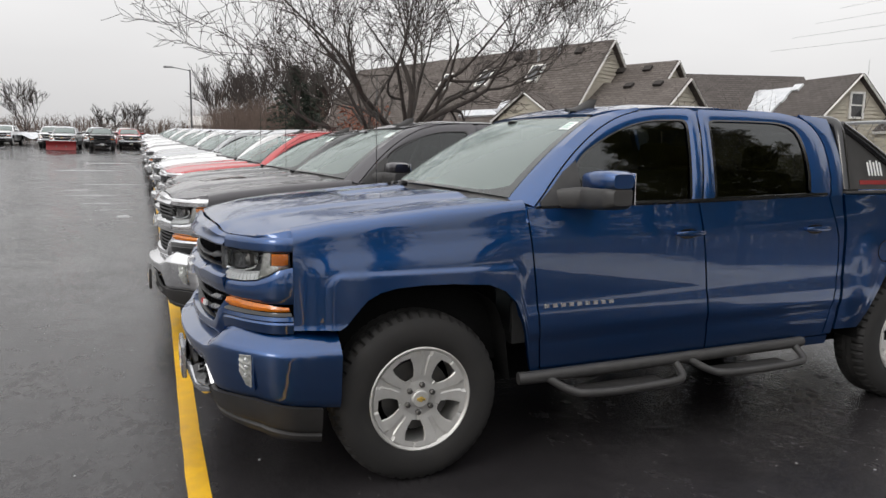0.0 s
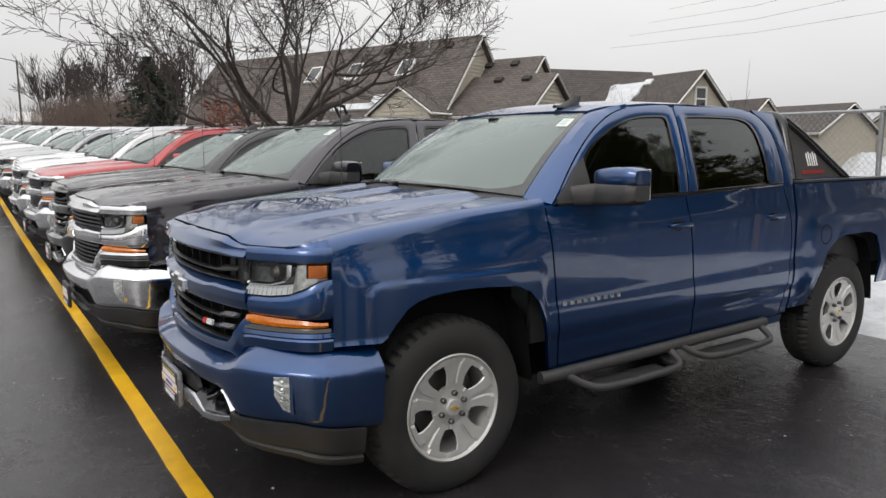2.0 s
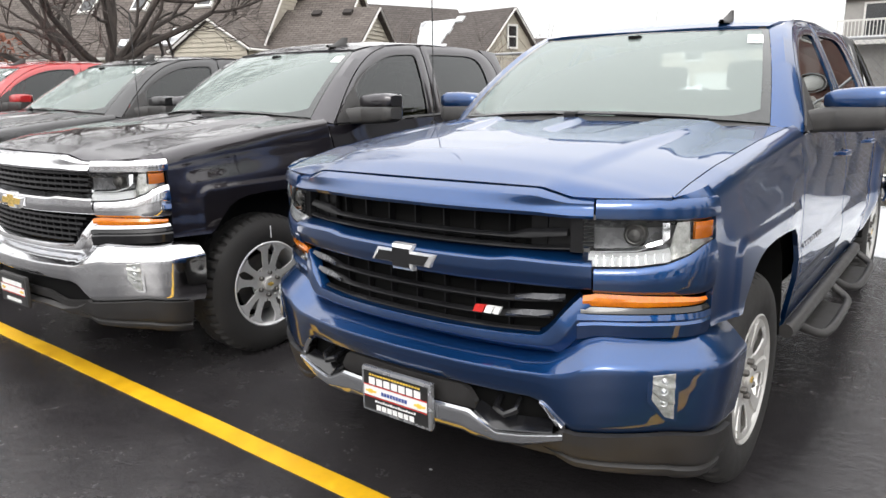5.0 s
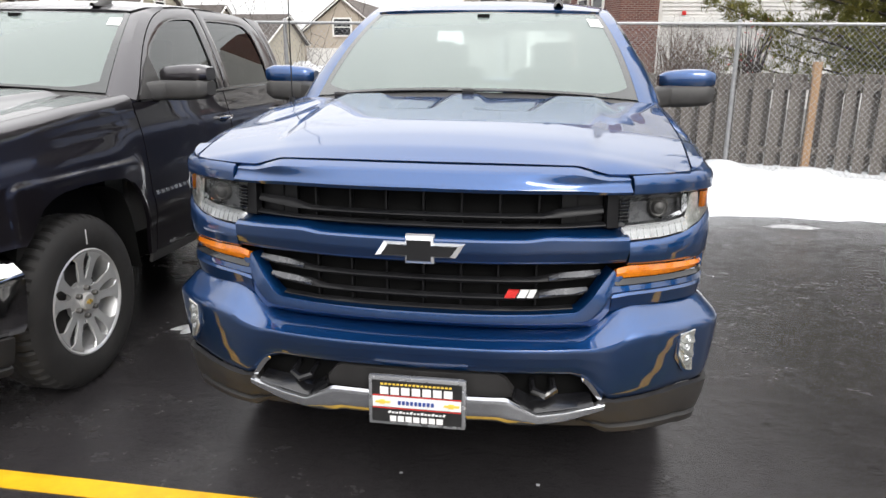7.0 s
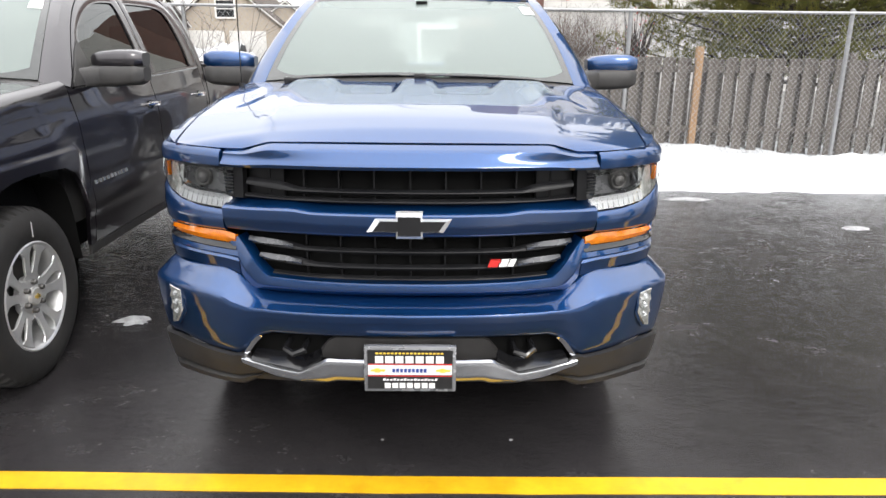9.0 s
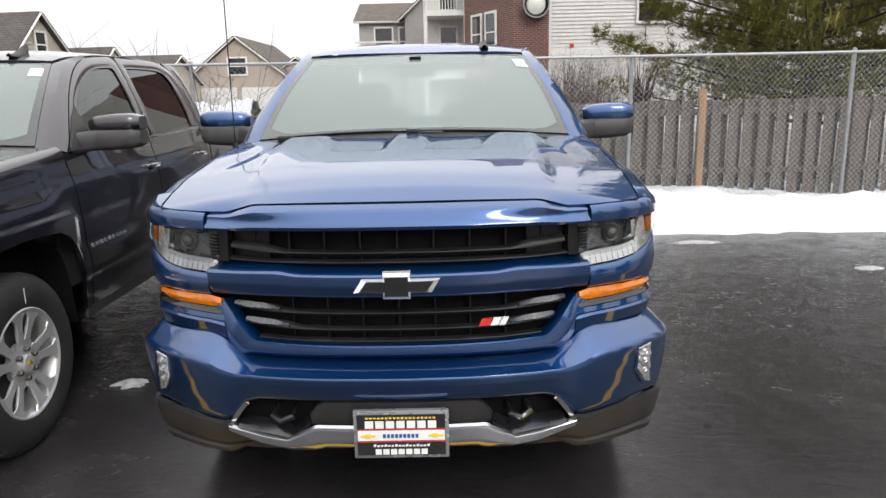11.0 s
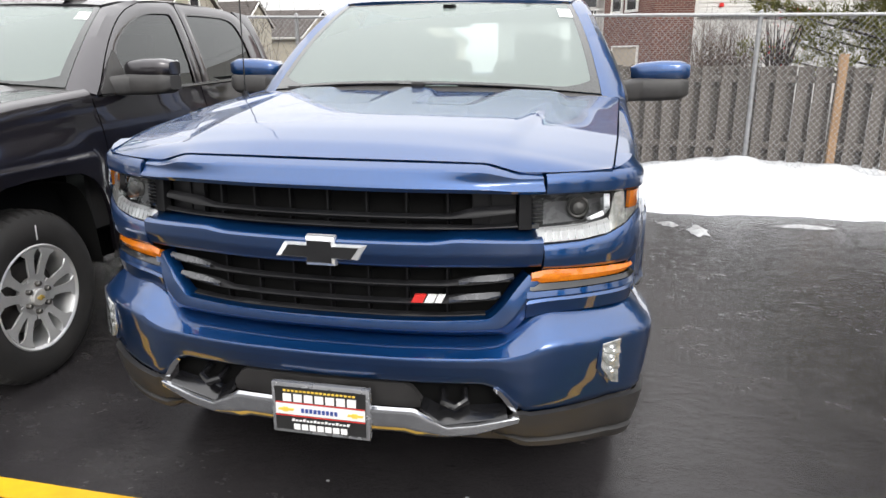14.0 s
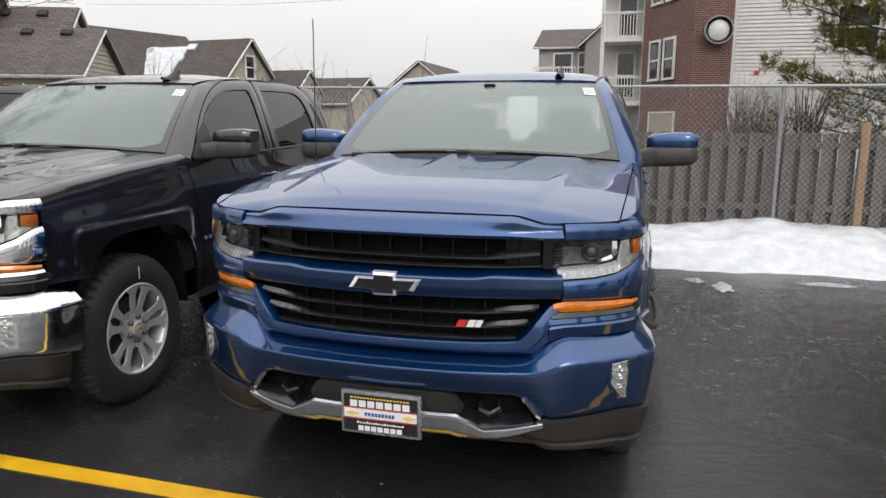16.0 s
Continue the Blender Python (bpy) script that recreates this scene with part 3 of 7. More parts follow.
def hood_geo():
    P = []
    for u in np.linspace(-1, 1, 97):
        col = []
        for v in np.linspace(0, 1, 56) ** 1.25:
            xf = abs(u) * 0.880
            yf = float(np.interp(xf, HOOD_FX, HOOD_FY))
            yr = 1.165 + 0.27 * u * u
            y = lerp(yf, yr, v)
            x = u * hood_gap(y)[0]
            zf = float(np.interp(xf, HOOD_FX, HOOD_FZ))
            e = 1 - math.exp(-(y - yf) / 0.035)
            col.append((x, y, lerp(zf, max(hood_z(x, y), zf), e)))
        P.append(col)
    return Geo().grid(P, 0.028, (0, -0.2, 1))


def ws_point(u, v, off=0.0):
    xb, yb, zb = 0.858 * u, 1.215 + 0.265 * u * u, 1.418 - 0.048 * u * u
    xt, yt, zt = 0.664 * u, 2.025 + 0.095 * u * u, 1.851 - 0.010 * u * u
    b = 0.035 * 4 * v * (1 - v)
    return (lerp(xb, xt, v) + 0.012 * u * b / 0.035, lerp(yb, yt, v) - b * 0.5 - off * 0.5, lerp(zb, zt, v) + b * 0.75 + off * 0.86)


def roof_z(x, y):
    zc = float(np.interp(y, [2.02, 2.10, 2.25, 2.6, 3.0, 3.6, 3.9, 3.97], [1.857, 1.884, 1.924, 1.956, 1.964, 1.944, 1.918, 1.898]))
    return zc - 0.042 * (abs(x) / 0.70) ** 2.6


def strip_between(A, B, n=28, mid=0.0, out=(1, 0, 0.3), flange=0.012, it=2, rows=4):
    """A frame between two matching (y, z) lines on the glasshouse side."""
    a, b = rounded(A, it), rounded(B, it)
    P = []
    for (ya, za), (yb, zb) in zip(a, b):
        col = []
        for t in np.linspace(0, 1, rows):
            y, z = lerp(ya, yb, t), lerp(za, zb, t)
            col.append((roof_in(z) + 0.006 + 0.006 * math.sin(math.pi * t), y, z))
        P.append(col)
    return Geo().grid(P, flange, out)


def tyre_geo():
    prof = [(0.250, 0.000), (0.262, 0.010), (0.305, 0.018), (0.345, 0.019), (0.378, 0.011), (0.400, -0.004), (0.413, -0.020), (0.420, -0.034),
            (0.423, -0.050), (0.423, -0.078), (0.423, -0.084), (0.423, -0.100), (0.423, -0.118), (0.423, -0.124), (0.423, -0.145), (0.423, -0.151),
            (0.423, -0.180), (0.420, -0.205), (0.406, -0.222), (0.365, -0.245), (0.300, -0.250), (0.250, -0.232)]
    groove = {10, 13, 15}

    def dents(i, j):
        if j in groove:
            return 0.009
        if 6 <= j <= 9 or 16 <= j <= 17:
            return 0.013 if (i + (j > 10) * 2) % 4 == 0 else 0.0
        if j in (11, 12, 14):
            return 0.007 if (i + j) % 6 == 0 else 0.0
        return 0.0
    return Geo().lathe(prof, 192, dents=dents)


def spokes_geo(angles, width, groove):
    """Flat-faced spokes from hub to rim; width gives half angles at the radii of RADII."""
    made = []
    for c in angles:
        g = Geo()
        P = []
        for r, w in zip(RADII, width):
            t = (r - RADII[0]) / (RADII[-1] - RADII[0])
            hw = radians(w)
            col = []
            for a in (-1.0, -0.93, -0.6, -0.22, -0.2, -0.13, 0.13, 0.2, 0.22, 0.6, 0.93, 1.0):
                h = -0.014 + 0.020 * t - (0.006 if abs(a) > 0.95 else 0.0)
                if groove and abs(a) < 0.21 and t > 0.32:
                    h -= 0.009 if abs(a) < 0.15 else 0.004
                th = c + a * hw
                col.append((h, r * math.cos(th), r * math.sin(th)))
            P.append(col)
        g.grid(P, 0.04, (1, 0, 0))
        made.append(g)
    return made


RADII = (0.088, 0.109, 0.113, 0.150, 0.185, 0.214, 0.218, 0.240)


def wheel_part(root, kind, place, fine=True):
    """A wheel under a truck: rim with tyre, nuts, cap and brake disc. Meshes are kept for the next wheel."""
    store = WHEEL_STORE.setdefault(kind, {})
    if not store:
        rim = Geo().lathe([(0.238, -0.004), (0.246, 0.008), (0.254, 0.014), (0.260, 0.010), (0.257, -0.002)], 96)
        rim.lathe([(0.240, 0.0), (0.232, -0.02), (0.226, -0.06), (0.222, -0.19)], 72)
        rim.lathe([(0.001, -0.010), (0.05, -0.012), (0.092, -0.015), (0.094, -0.05)], 60)
        if kind == "wide":
            sp = spokes_geo([radians(90 + 72 * k) for k in range(5)], [36, 36, 25, 20.5, 20.5, 23, 36, 36], True)
        else:
            sp = spokes_geo([radians(90 + 72 * k) + d for k in range(5) for d in (-radians(13.5), radians(13.5))], [20, 20, 11, 7.5, 7, 7.5, 9, 13], False)
        store["spoke"] = [q.mesh("spoke", ALLOY if kind == "wide" else ALLOY_FLAT, 14) for q in sp]
        store["wheel"] = rim.mesh("wheel", ALLOY if kind == "wide" else ALLOY_FLAT, 30)
        store["tyre"] = tyre_geo().mesh("tyre", RUBBER, 30)
        cap = Geo().lathe([(0.044, -0.02), (0.044, 0.004), (0.038, 0.009), (0.001, 0.010)], 32)
        store["hub_cap"] = cap.mesh("hub_cap", ALLOY, 30)
        bar = Geo().box((0.009, -0.022, -0.007), (0.013, 0.022, 0.007), 0.002).box((0.009, -0.009, -0.013), (0.0132, 0.009, 0.013), 0.002)
        store["cap_badge"] = bar.mesh("cap_badge", GOLD)
        nut = Geo().lathe([(0.014, -0.02), (0.014, 0.006), (0.010, 0.011), (0.001, 0.011)], 6)
        store["wheel_nut"] = nut.mesh("wheel_nut", STEEL, 20)
        disc = Geo().lathe([(0.001, -0.075), (0.175, -0.075), (0.175, -0.095)], 48)
        store["brake_disc"] = disc.mesh("brake_disc", STEEL)
        back = Geo().lathe([(0.001, -0.185), (0.222, -0.18), (0.250, -0.20)], 40)
        store["wheel_back"] = back.mesh("wheel_back", MATTE)
    w = part("wheel", store["wheel"], None, root, "silver alloy wheel with five wide spokes" if kind == "wide" else "silver alloy wheel with five split spokes")
    w.matrix_basis = place @ Matrix.Diagonal((1.0, 1.045, 1.045, 1.0))
    part("tyre", store["tyre"], None, w, "black all-terrain tyre")
    for q in store["spoke"]:
        part("spoke", q, None, w)
    part("wheel_back", store["wheel_back"], None, w)
    if not fine:
        return w
    part("hub_cap", store["hub_cap"], None, w)
    part("cap_badge", store["cap_badge"], None, w)
    part("brake_disc", store["brake_disc"], None, w)
    for k in range(6):
        n = part("wheel_nut", store["wheel_nut"], None, w)
        a = radians(30 + 60 * k)
        n.matrix_basis = pose(0, 0.068 * math.cos(a), 0.068 * math.sin(a))
    return w


WHEEL_STORE, GEO_STORE = {}, {}


def blob(xs, centre, half, power=3.5, k=20):
    """A rounded body along x: superellipse sections in the y-z plane."""
    P = []
    for x, (cy, cz), (hy, hz) in zip(xs, centre, half):
        col = []
        for j in range(k + 1):
            a = 2 * math.pi * j / k
            c, s = math.cos(a), math.sin(a)
            col.append((x, cy + hy * math.copysign(abs(c) ** (2 / power), c), cz + hz * math.copysign(abs(s) ** (2 / power), s)))
        P.append(col)
    g = Geo().grid(P)
    n = len(P)
    g.add([p for p in P[-1][:-1]], [tuple(range(k))])
    g.add([p for p in P[0][:-1]], [tuple(range(k))[::-1]])
    return g


def build_truck(label, paint_mat, chrome_front=False, wide_wheels=True, extras=False, group="row of parked pickup trucks", snow=False, plate=True, fine=True):
    root = thing("pickup_truck", label, "pickup truck", group)
    bar_mat = CHROME if chrome_front else paint_mat
    bump_mat = CHROME if chrome_front else paint_mat

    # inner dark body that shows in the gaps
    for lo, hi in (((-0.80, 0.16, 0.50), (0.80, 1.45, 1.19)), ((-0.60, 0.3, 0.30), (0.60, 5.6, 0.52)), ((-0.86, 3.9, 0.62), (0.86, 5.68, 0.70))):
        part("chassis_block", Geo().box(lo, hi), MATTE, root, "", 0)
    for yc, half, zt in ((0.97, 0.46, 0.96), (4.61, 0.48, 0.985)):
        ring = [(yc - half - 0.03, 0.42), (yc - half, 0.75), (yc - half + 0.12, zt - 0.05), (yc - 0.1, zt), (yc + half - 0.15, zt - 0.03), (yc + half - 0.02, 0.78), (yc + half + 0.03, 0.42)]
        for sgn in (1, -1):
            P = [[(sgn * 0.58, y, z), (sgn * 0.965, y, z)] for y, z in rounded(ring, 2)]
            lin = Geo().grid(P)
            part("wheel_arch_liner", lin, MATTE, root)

    # side panels
    zb = lambda y: float(np.interp(y, [1.5, 2.6, 3.6, 3.9], [1.333, 1.350, 1.378, 1.385]))
    zsh = lambda y: float(np.interp(y, [0.31, 0.5, 1.0, 1.6], [1.172, 1.200, 1.235, 1.262]))
    fl = lambda y: float(np.interp(y, ARCH_Y, ARCH_Z))
    rl = lambda y: float(np.interp(y, RARCH_Y, RARCH_Z))
    fsh = lambda y, z: gap_shift(y, z) * float(smooth01((y - 1.1) / 0.4))
    yF = sorted(set([round(v, 4) for v in list(np.linspace(0.315, 1.525, 64)) + ARCH_Y if 0.315 <= v <= 1.525]))

    def fender():
        P = []
        for y in yF:
            a, b = fl(y), zsh(y)
            col = []
            for t in np.linspace(0, 1, 44):
                z = lerp(a, b, t)
                yy = y + fsh(y, z)
                col.append((side_x(yy, z), yy, z))
            P.append(col + fender_cap(y, col[-1]))
        return Geo().grid(P, 0.022, (1, 0, 0.2))
    if "fender" not in GEO_STORE:
        GEO_STORE["fender"] = both(fender)
    for g in GEO_STORE["fender"]:
        part("front_fender", g, paint_mat, root)

    def corner():
        P = []
        for t in np.linspace(0, 1, 12):
            y = lerp(0.166, 0.3135, t)
            xg, zg = hood_gap(y)
            s = lerp(FACE.at_x(0.886), FACE.end - 0.047, t)
            b = np.array(FACE.point(s, 1.222, -0.012))
            b[1] = min(b[1] + 0.004, 0.3135)
            a = np.array((xg + 0.006, y, zg))
            m = a * 0.4 + b * 0.6 + np.array((0.004, -0.002, 0.016 * t + 0.002))
            P.append([a, m, b, b - np.array((0, 0, 0.02))])
        return Geo().grid(P, 0.01, (0.3, 0, 1))
    for g in both(corner):
        part("fender_tip", g, paint_mat, root)
    for g in both(lambda: side_panel(1.535, 2.672, lambda y: 0.468, zb, 26, 34, gap_shift)):
        d = part("front_door", g, paint_mat, root)
    rsh = lambda y, z: lerp(gap_shift(y, z), float(np.interp(z, [0.45, 0.6, 0.9, 1.1, 1.39], [0.035, 0.055, 0.085, 0.075, 0.0])), float(smooth01((y - 2.69) / 1.05)))
    for g in both(lambda: side_panel(2.684, 3.735, lambda y: 0.470, zb, 26, 34, rsh)):
        part("rear_door", g, paint_mat, root)
    csh = lambda y, z: float(np.interp(z, [0.45, 0.6, 0.9, 1.1, 1.39], [0.035, 0.055, 0.085, 0.075, 0.0])) * (3.86 - y) / 0.115
    for g in both(lambda: side_panel(3.747, 3.858, lambda y: 0.475, zb, 5, 26, csh)):
        part("cab_corner", g, paint_mat, root)
    for g in both(lambda: side_panel(1.60, 3.83, lambda y: 0.405, lambda y: 0.462, 20, 5, lambda y, z: 0.0)):
        part("rocker_panel", g, PLASTIC if chrome_front else paint_mat, root)
    yR = sorted(set([round(v, 4) for v in list(np.linspace(3.885, 5.74, 46)) + RARCH_Y]))

    def bedside():
        P = []
        for y in yR:
            a, b = rl(y), 1.385
            P.append([(side_x(y, lerp(a, b, t)) - 0.012 * float(smooth01((y - 5.5) / 0.25)), y, lerp(a, b, t)) for t in np.linspace(0, 1, 24)] + [(0.935, y, 1.398), (0.875, y, 1.398), (0.872, y, 1.30)])
        return Geo().grid(P, 0.02, (1, 0, 0.2))
    for g in both(bedside):
        part("bed_side", g, paint_mat, root)
    inner = Geo().box((-0.872, 3.89, 0.72), (-0.862, 5.70, 1.39)).box((0.862, 3.89, 0.72), (0.872, 5.70, 1.39)).box((-0.87, 3.885, 0.72), (0.87, 3.90, 1.385)).box((-0.86, 3.9, 0.70), (0.86, 5.7, 0.72))
    part("bed_liner", inner, PLASTIC, root)
    for g in both(lambda: Geo().box((0.86, 3.90, 1.396), (0.955, 5.70, 1.412), 0.006)):
        part("bed_rail_cap", g, PLASTIC, root)
    part("tailgate", Geo().box((-0.84, 5.70, 0.72), (0.84, 5.755, 1.39), 0.012), paint_mat, root)
    for g in both(lambda: Geo().box((0.86, 5.66, 0.92), (0.985, 5.765, 1.33), 0.02)):
        part("tail_lamp", g, RED_LENS, root)
    part("rear_bumper", Geo().box((-0.99, 5.74, 0.50), (0.99, 5.93, 0.72), 0.04), CHROME, root)

    # hood and cowl
    if "hood" not in GEO_STORE:
        GEO_STORE["hood"] = hood_geo()
    part("hood", GEO_STORE["hood"], paint_mat, root)
    cowl = []
    for u in np.linspace(-1, 1, 25):
        a = np.array((u * 0.92, 1.155 + 0.27 * u * u, 1.392 - 0.02 * u * u))
        b = np.array(ws_point(u, 0.04)) + np.array((0, 0.0, -0.012))
        cowl.append([a, a * 0.6 + b * 0.4 - np.array((0, 0, 0.006)), b])
    part("cowl", Geo().grid(cowl, 0.02, (0, 0, 1)), PLASTIC, root)
    for x0, x1 in ((-0.72, -0.10), (-0.02, 0.62)):
        w = Geo()
        pts = [np.array(ws_point(x / 0.868, 0.02, 0.010)) for x in np.linspace(x0, x1, 9)]
        w.tube(pts, 0.004, 6)
        q = np.array(ws_point(x0 / 0.868, 0.0, 0.02)) + np.array((0.02, -0.02, 0))
        w.tube([q, (np.array(q) + pts[3]) / 2 + np.array((0, 0, 0.002)), pts[4]], 0.005, 6)
        w.box(tuple(q - 0.022), tuple(q + np.array((0.04, 0.02, 0.014))), 0.006)
        part("wiper", w, GLOSS_BLACK, root)

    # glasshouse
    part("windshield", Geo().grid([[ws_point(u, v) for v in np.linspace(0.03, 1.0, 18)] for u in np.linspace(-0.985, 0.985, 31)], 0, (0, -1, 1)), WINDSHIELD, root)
    # dark border of the glass: wide and rounded at the lower corners
    frit = Geo()
    frit.grid([[ws_point(u, v, 0.0015) for v in np.linspace(0.03, 0.055 + 0.10 * max(0.0, (abs(u) - 0.72) / 0.25) ** 2.2, 4)] for u in np.linspace(-0.97, 0.97, 41)], 0, (0, -1, 1))
    frit.grid([[ws_point(u, v, 0.0015) for v in (0.980, 1.0)] for u in np.linspace(-0.97, 0.97, 31)], 0, (0, -1, 1))
    for sg in (-1, 1):
        frit.grid([[ws_point(sg * u, v, 0.0016) for u in (0.94, 0.985)] for v in np.linspace(0.03, 0.985, 16)], 0, (0, -1, 1))
    part("windshield_border", frit, FRIT, root)
    P = []
    for u in np.linspace(-1, 1, 33):
        col = []
        for v in np.linspace(0, 1, 26):
            y = lerp(2.035 + 0.095 * u * u, 3.965 - 0.03 * u * u, v)
            xr = float(np.interp(y, [2.03, 2.13, 2.4, 3.0, 3.97], [0.645, 0.652, 0.688, 0.700, 0.69]))
            x = u * xr
            col.append((x, y, roof_z(x, y)))
        P.append(col)
    part("roof", Geo().grid(P, 0.02, (0, 0, 1)), paint_mat, root)
    for sg in (1, -1):
        P = []
        for y in np.linspace(2.36, 3.90, 14):
            xr = float(np.interp(y, [2.4, 3.0, 3.97], [0.688, 0.700, 0.69])) - 0.012
            P.append([(xr, y, roof_z(xr, y) - 0.008), (0.712, y, 1.872), (0.735, y, 1.835)])
        rail = Geo().grid(P, 0, (1, 0, 1))
        part("roof_rail", rail if sg > 0 else rail.flipped(), paint_mat, root)
    F_IN = [(1.80, 1.388), (1.875, 1.585), (2.02, 1.680), (2.25, 1.782), (2.45, 1.832), (2.66, 1.842), (2.745, 1.842), (2.735, 1.77), (2.69, 1.6), (2.628, 1.374)]
    F_OUT = [(1.585, 1.345), (1.775, 1.542), (1.985, 1.708), (2.205, 1.830), (2.42, 1.887), (2.70, 1.908), (2.836, 1.914), (2.82, 1.80), (2.77, 1.6), (2.692, 1.352)]
    R_IN = [(2.80, 1.380), (2.85, 1.6), (2.895, 1.775), (2.908, 1.842), (2.98, 1.848), (3.25, 1.851), (3.56, 1.848), (3.660, 1.775), (3.64, 1.56), (3.59, 1.408)]
    R_OUT = [(2.706, 1.354), (2.782, 1.6), (2.832, 1.79), (2.852, 1.914), (2.95, 1.917), (3.25, 1.922), (3.70, 1.906), (3.83, 1.775), (3.81, 1.56), (3.748, 1.380)]
    for sg in (1, -1):
        for nm, A, B in (("front_door_frame", F_IN, F_OUT), ("rear_door_frame", R_IN, R_OUT)):
            g = strip_between(A, B)
            part(nm, g if sg > 0 else g.flipped(), paint_mat, root)
        # dark seal just inside each frame
        for A in (F_IN, R_IN):
            ctr = np.mean(np.array(A), axis=0)
            B = [tuple(np.array(p) + (ctr - np.array(p)) * 0.055) for p in A]
            g = strip_between(A, B, rows=2, flange=0.0)
            part("window_seal", g if sg > 0 else g.flipped(), GLOSS_BLACK, root)
        for nm, ys, top, bot, mt in (
                ("front_side_window", (1.79, 2.69), [(1.79, 1.40), (1.87, 1.592), (2.02, 1.692), (2.25, 1.794), (2.42, 1.842), (2.69, 1.858)], [(1.79, 1.370), (2.69, 1.366)], TINT),
                ("rear_side_window", (2.775, 3.66), [(2.775, 1.852), (3.2, 1.862), (3.56, 1.860), (3.61, 1.830), (3.66, 1.77)], [(2.775, 1.370), (3.4, 1.390), (3.66, 1.402)], PRIVACY)):
            P = []
            for y in np.linspace(ys[0], ys[1], 24):
                a = float(np.interp(y, *zip(*bot)))
                b = float(np.interp(y, *zip(*top)))
                col = []
                for t in np.linspace(0, 1, 12):
                    z = lerp(a, b, t)
                    k = (y - ys[0]) / (ys[1] - ys[0])
                    lean = (z - 1.375) * (0.14 * k if nm[0] == "f" else 0.14 * (1 - k) + 0.05 * k)
                    col.append((roof_in(z) - 0.004, y + lean, z))
                P.append(col)
            g = Geo().grid(P, 0, (1, 0, 0.3))
            part(nm, g if sg > 0 else g.flipped(), mt, root, "dark tinted window glass")
        # belt moulding
        g = Geo().tube([(side_x(y, zb(y)) - 0.004, y, zb(y) + 0.013) for y in np.linspace(1.62, 3.72, 30)], 0.014, 6)
        part("belt_moulding", g if sg > 0 else g.flipped(), GLOSS_BLACK, root)
        A = [(3.712, 1.906), (3.842, 1.775), (3.822, 1.56), (3.760, 1.380)]
        B = [(3.955, 1.885), (3.955, 1.765), (3.925, 1.56), (3.862, 1.385)]
        g = strip_between(A, B)
        part("rear_pillar", g if sg > 0 else g.flipped(), paint_mat, root)
        # front pillar between windshield and door frame
        outer = rounded(F_OUT[:5], 2)
        P = []
        for k, (y, z) in enumerate(poly_resample(outer, 22)):
            t = k / 21
            o = np.array((roof_in(z) + 0.004, y - 0.008, z + 0.004))
            v = min(t * 1.16, 1.0)
            i = np.array(ws_point(0.988, v)) if t < 0.86 else np.array((lerp(0.648, 0.690, (t - 0.86) / 0.14), lerp(2.118, 2.42, (t - 0.86) / 0.14), lerp(1.853, 1.890, (t - 0.86) / 0.14)))
            m = (i + o) / 2 + np.array((0.01, -0.012, 0.014))
            P.append([i, m, o])
        g = Geo().grid(P, 0.012, (0.5, -0.5, 0.5))
        part("front_pillar", g if sg > 0 else g.flipped(), paint_mat, root)
        a0, b0 = np.array(ws_point(0.985, 0.0)) - np.array((0, 0, 0.004)), np.array((roof_in(1.345) + 0.004, 1.588, 1.343))
        xg, zg = hood_gap(1.50)
        c0, d0 = np.array((xg - 0.02, 1.36, zg - 0.022)), np.array((side_x(1.56, 1.27) - 0.004, 1.572, 1.27))
        e0 = np.array((side_x(1.48, 1.25) - 0.012, 1.47, 1.25))
        pat = Geo().add([c0, a0, b0, d0, e0], [(0, 1, 2), (0, 2, 3), (0, 3, 4)])
        part("cowl_side", pat if sg > 0 else pat.flipped(), paint_mat, root, "", 0)
        # black sail patch, mirror with painted cap
        P = [[(roof_in(z) + 0.018, y, z) for z in np.linspace(1.352, zt, 5)] for y, zt in ((1.615, 1.376), (1.70, 1.452), (1.78, 1.530), (1.875, 1.592))]
        sail = Geo().grid(P, 0.01, (1, 0, 0))
        part("mirror_base", sail if sg > 0 else sail.flipped(), PLASTIC, root)
        xs = np.linspace(0.990, 1.285, 12)
        e = [float(np.interp(k, [0, 0.12, 0.5, 0.85, 1.0], [0.50, 0.84, 1.0, 0.94, 0.62])) for k in np.linspace(0, 1, 12)]
        q = np.linspace(0, 1, 18)
        low = blob(np.linspace(0.925, 1.285, 18), [(float(np.interp(k, [0, 0.35, 1], [1.76, 1.885, 1.90])), float(np.interp(k, [0, 0.3, 1], [1.385, 1.396, 1.408]))) for k in q],
                   [(0.093 * h, 0.064 * h) for h in np.interp(q, [0, 0.1, 0.4, 0.6, 0.9, 1.0], [0.80, 0.86, 0.97, 1.0, 0.94, 0.62])], 4)
        mir = part("mirror", low if sg > 0 else low.flipped(), PLASTIC, root, "door mirror with a black housing")
        cap = blob(xs, [(1.902, lerp(1.482, 1.490, k)) for k in np.linspace(0, 1, 12)], [(0.096 * q, 0.058 * q) for q in e], 4)
        part("mirror_cap", cap if sg > 0 else cap.flipped(), CHARCOAL if chrome_front and paint_mat is CHARCOAL else paint_mat, mir)
        gl = Geo().box((1.03, 1.992, 1.37), (1.255, 1.999, 1.53), 0.002)
        part("mirror_glass", gl if sg > 0 else gl.flipped(), CHROME, mir)
        if not wide_wheels:
            mir.matrix_basis = pose(-0.02 * sg, -0.02, 0.0)
    # back wall of the cab with its window
    bw = Geo().box((-0.90, 3.86, 0.55), (0.90, 3.90, 1.42)).box((-0.69, 3.90, 1.82), (0.69, 3.95, 1.875))
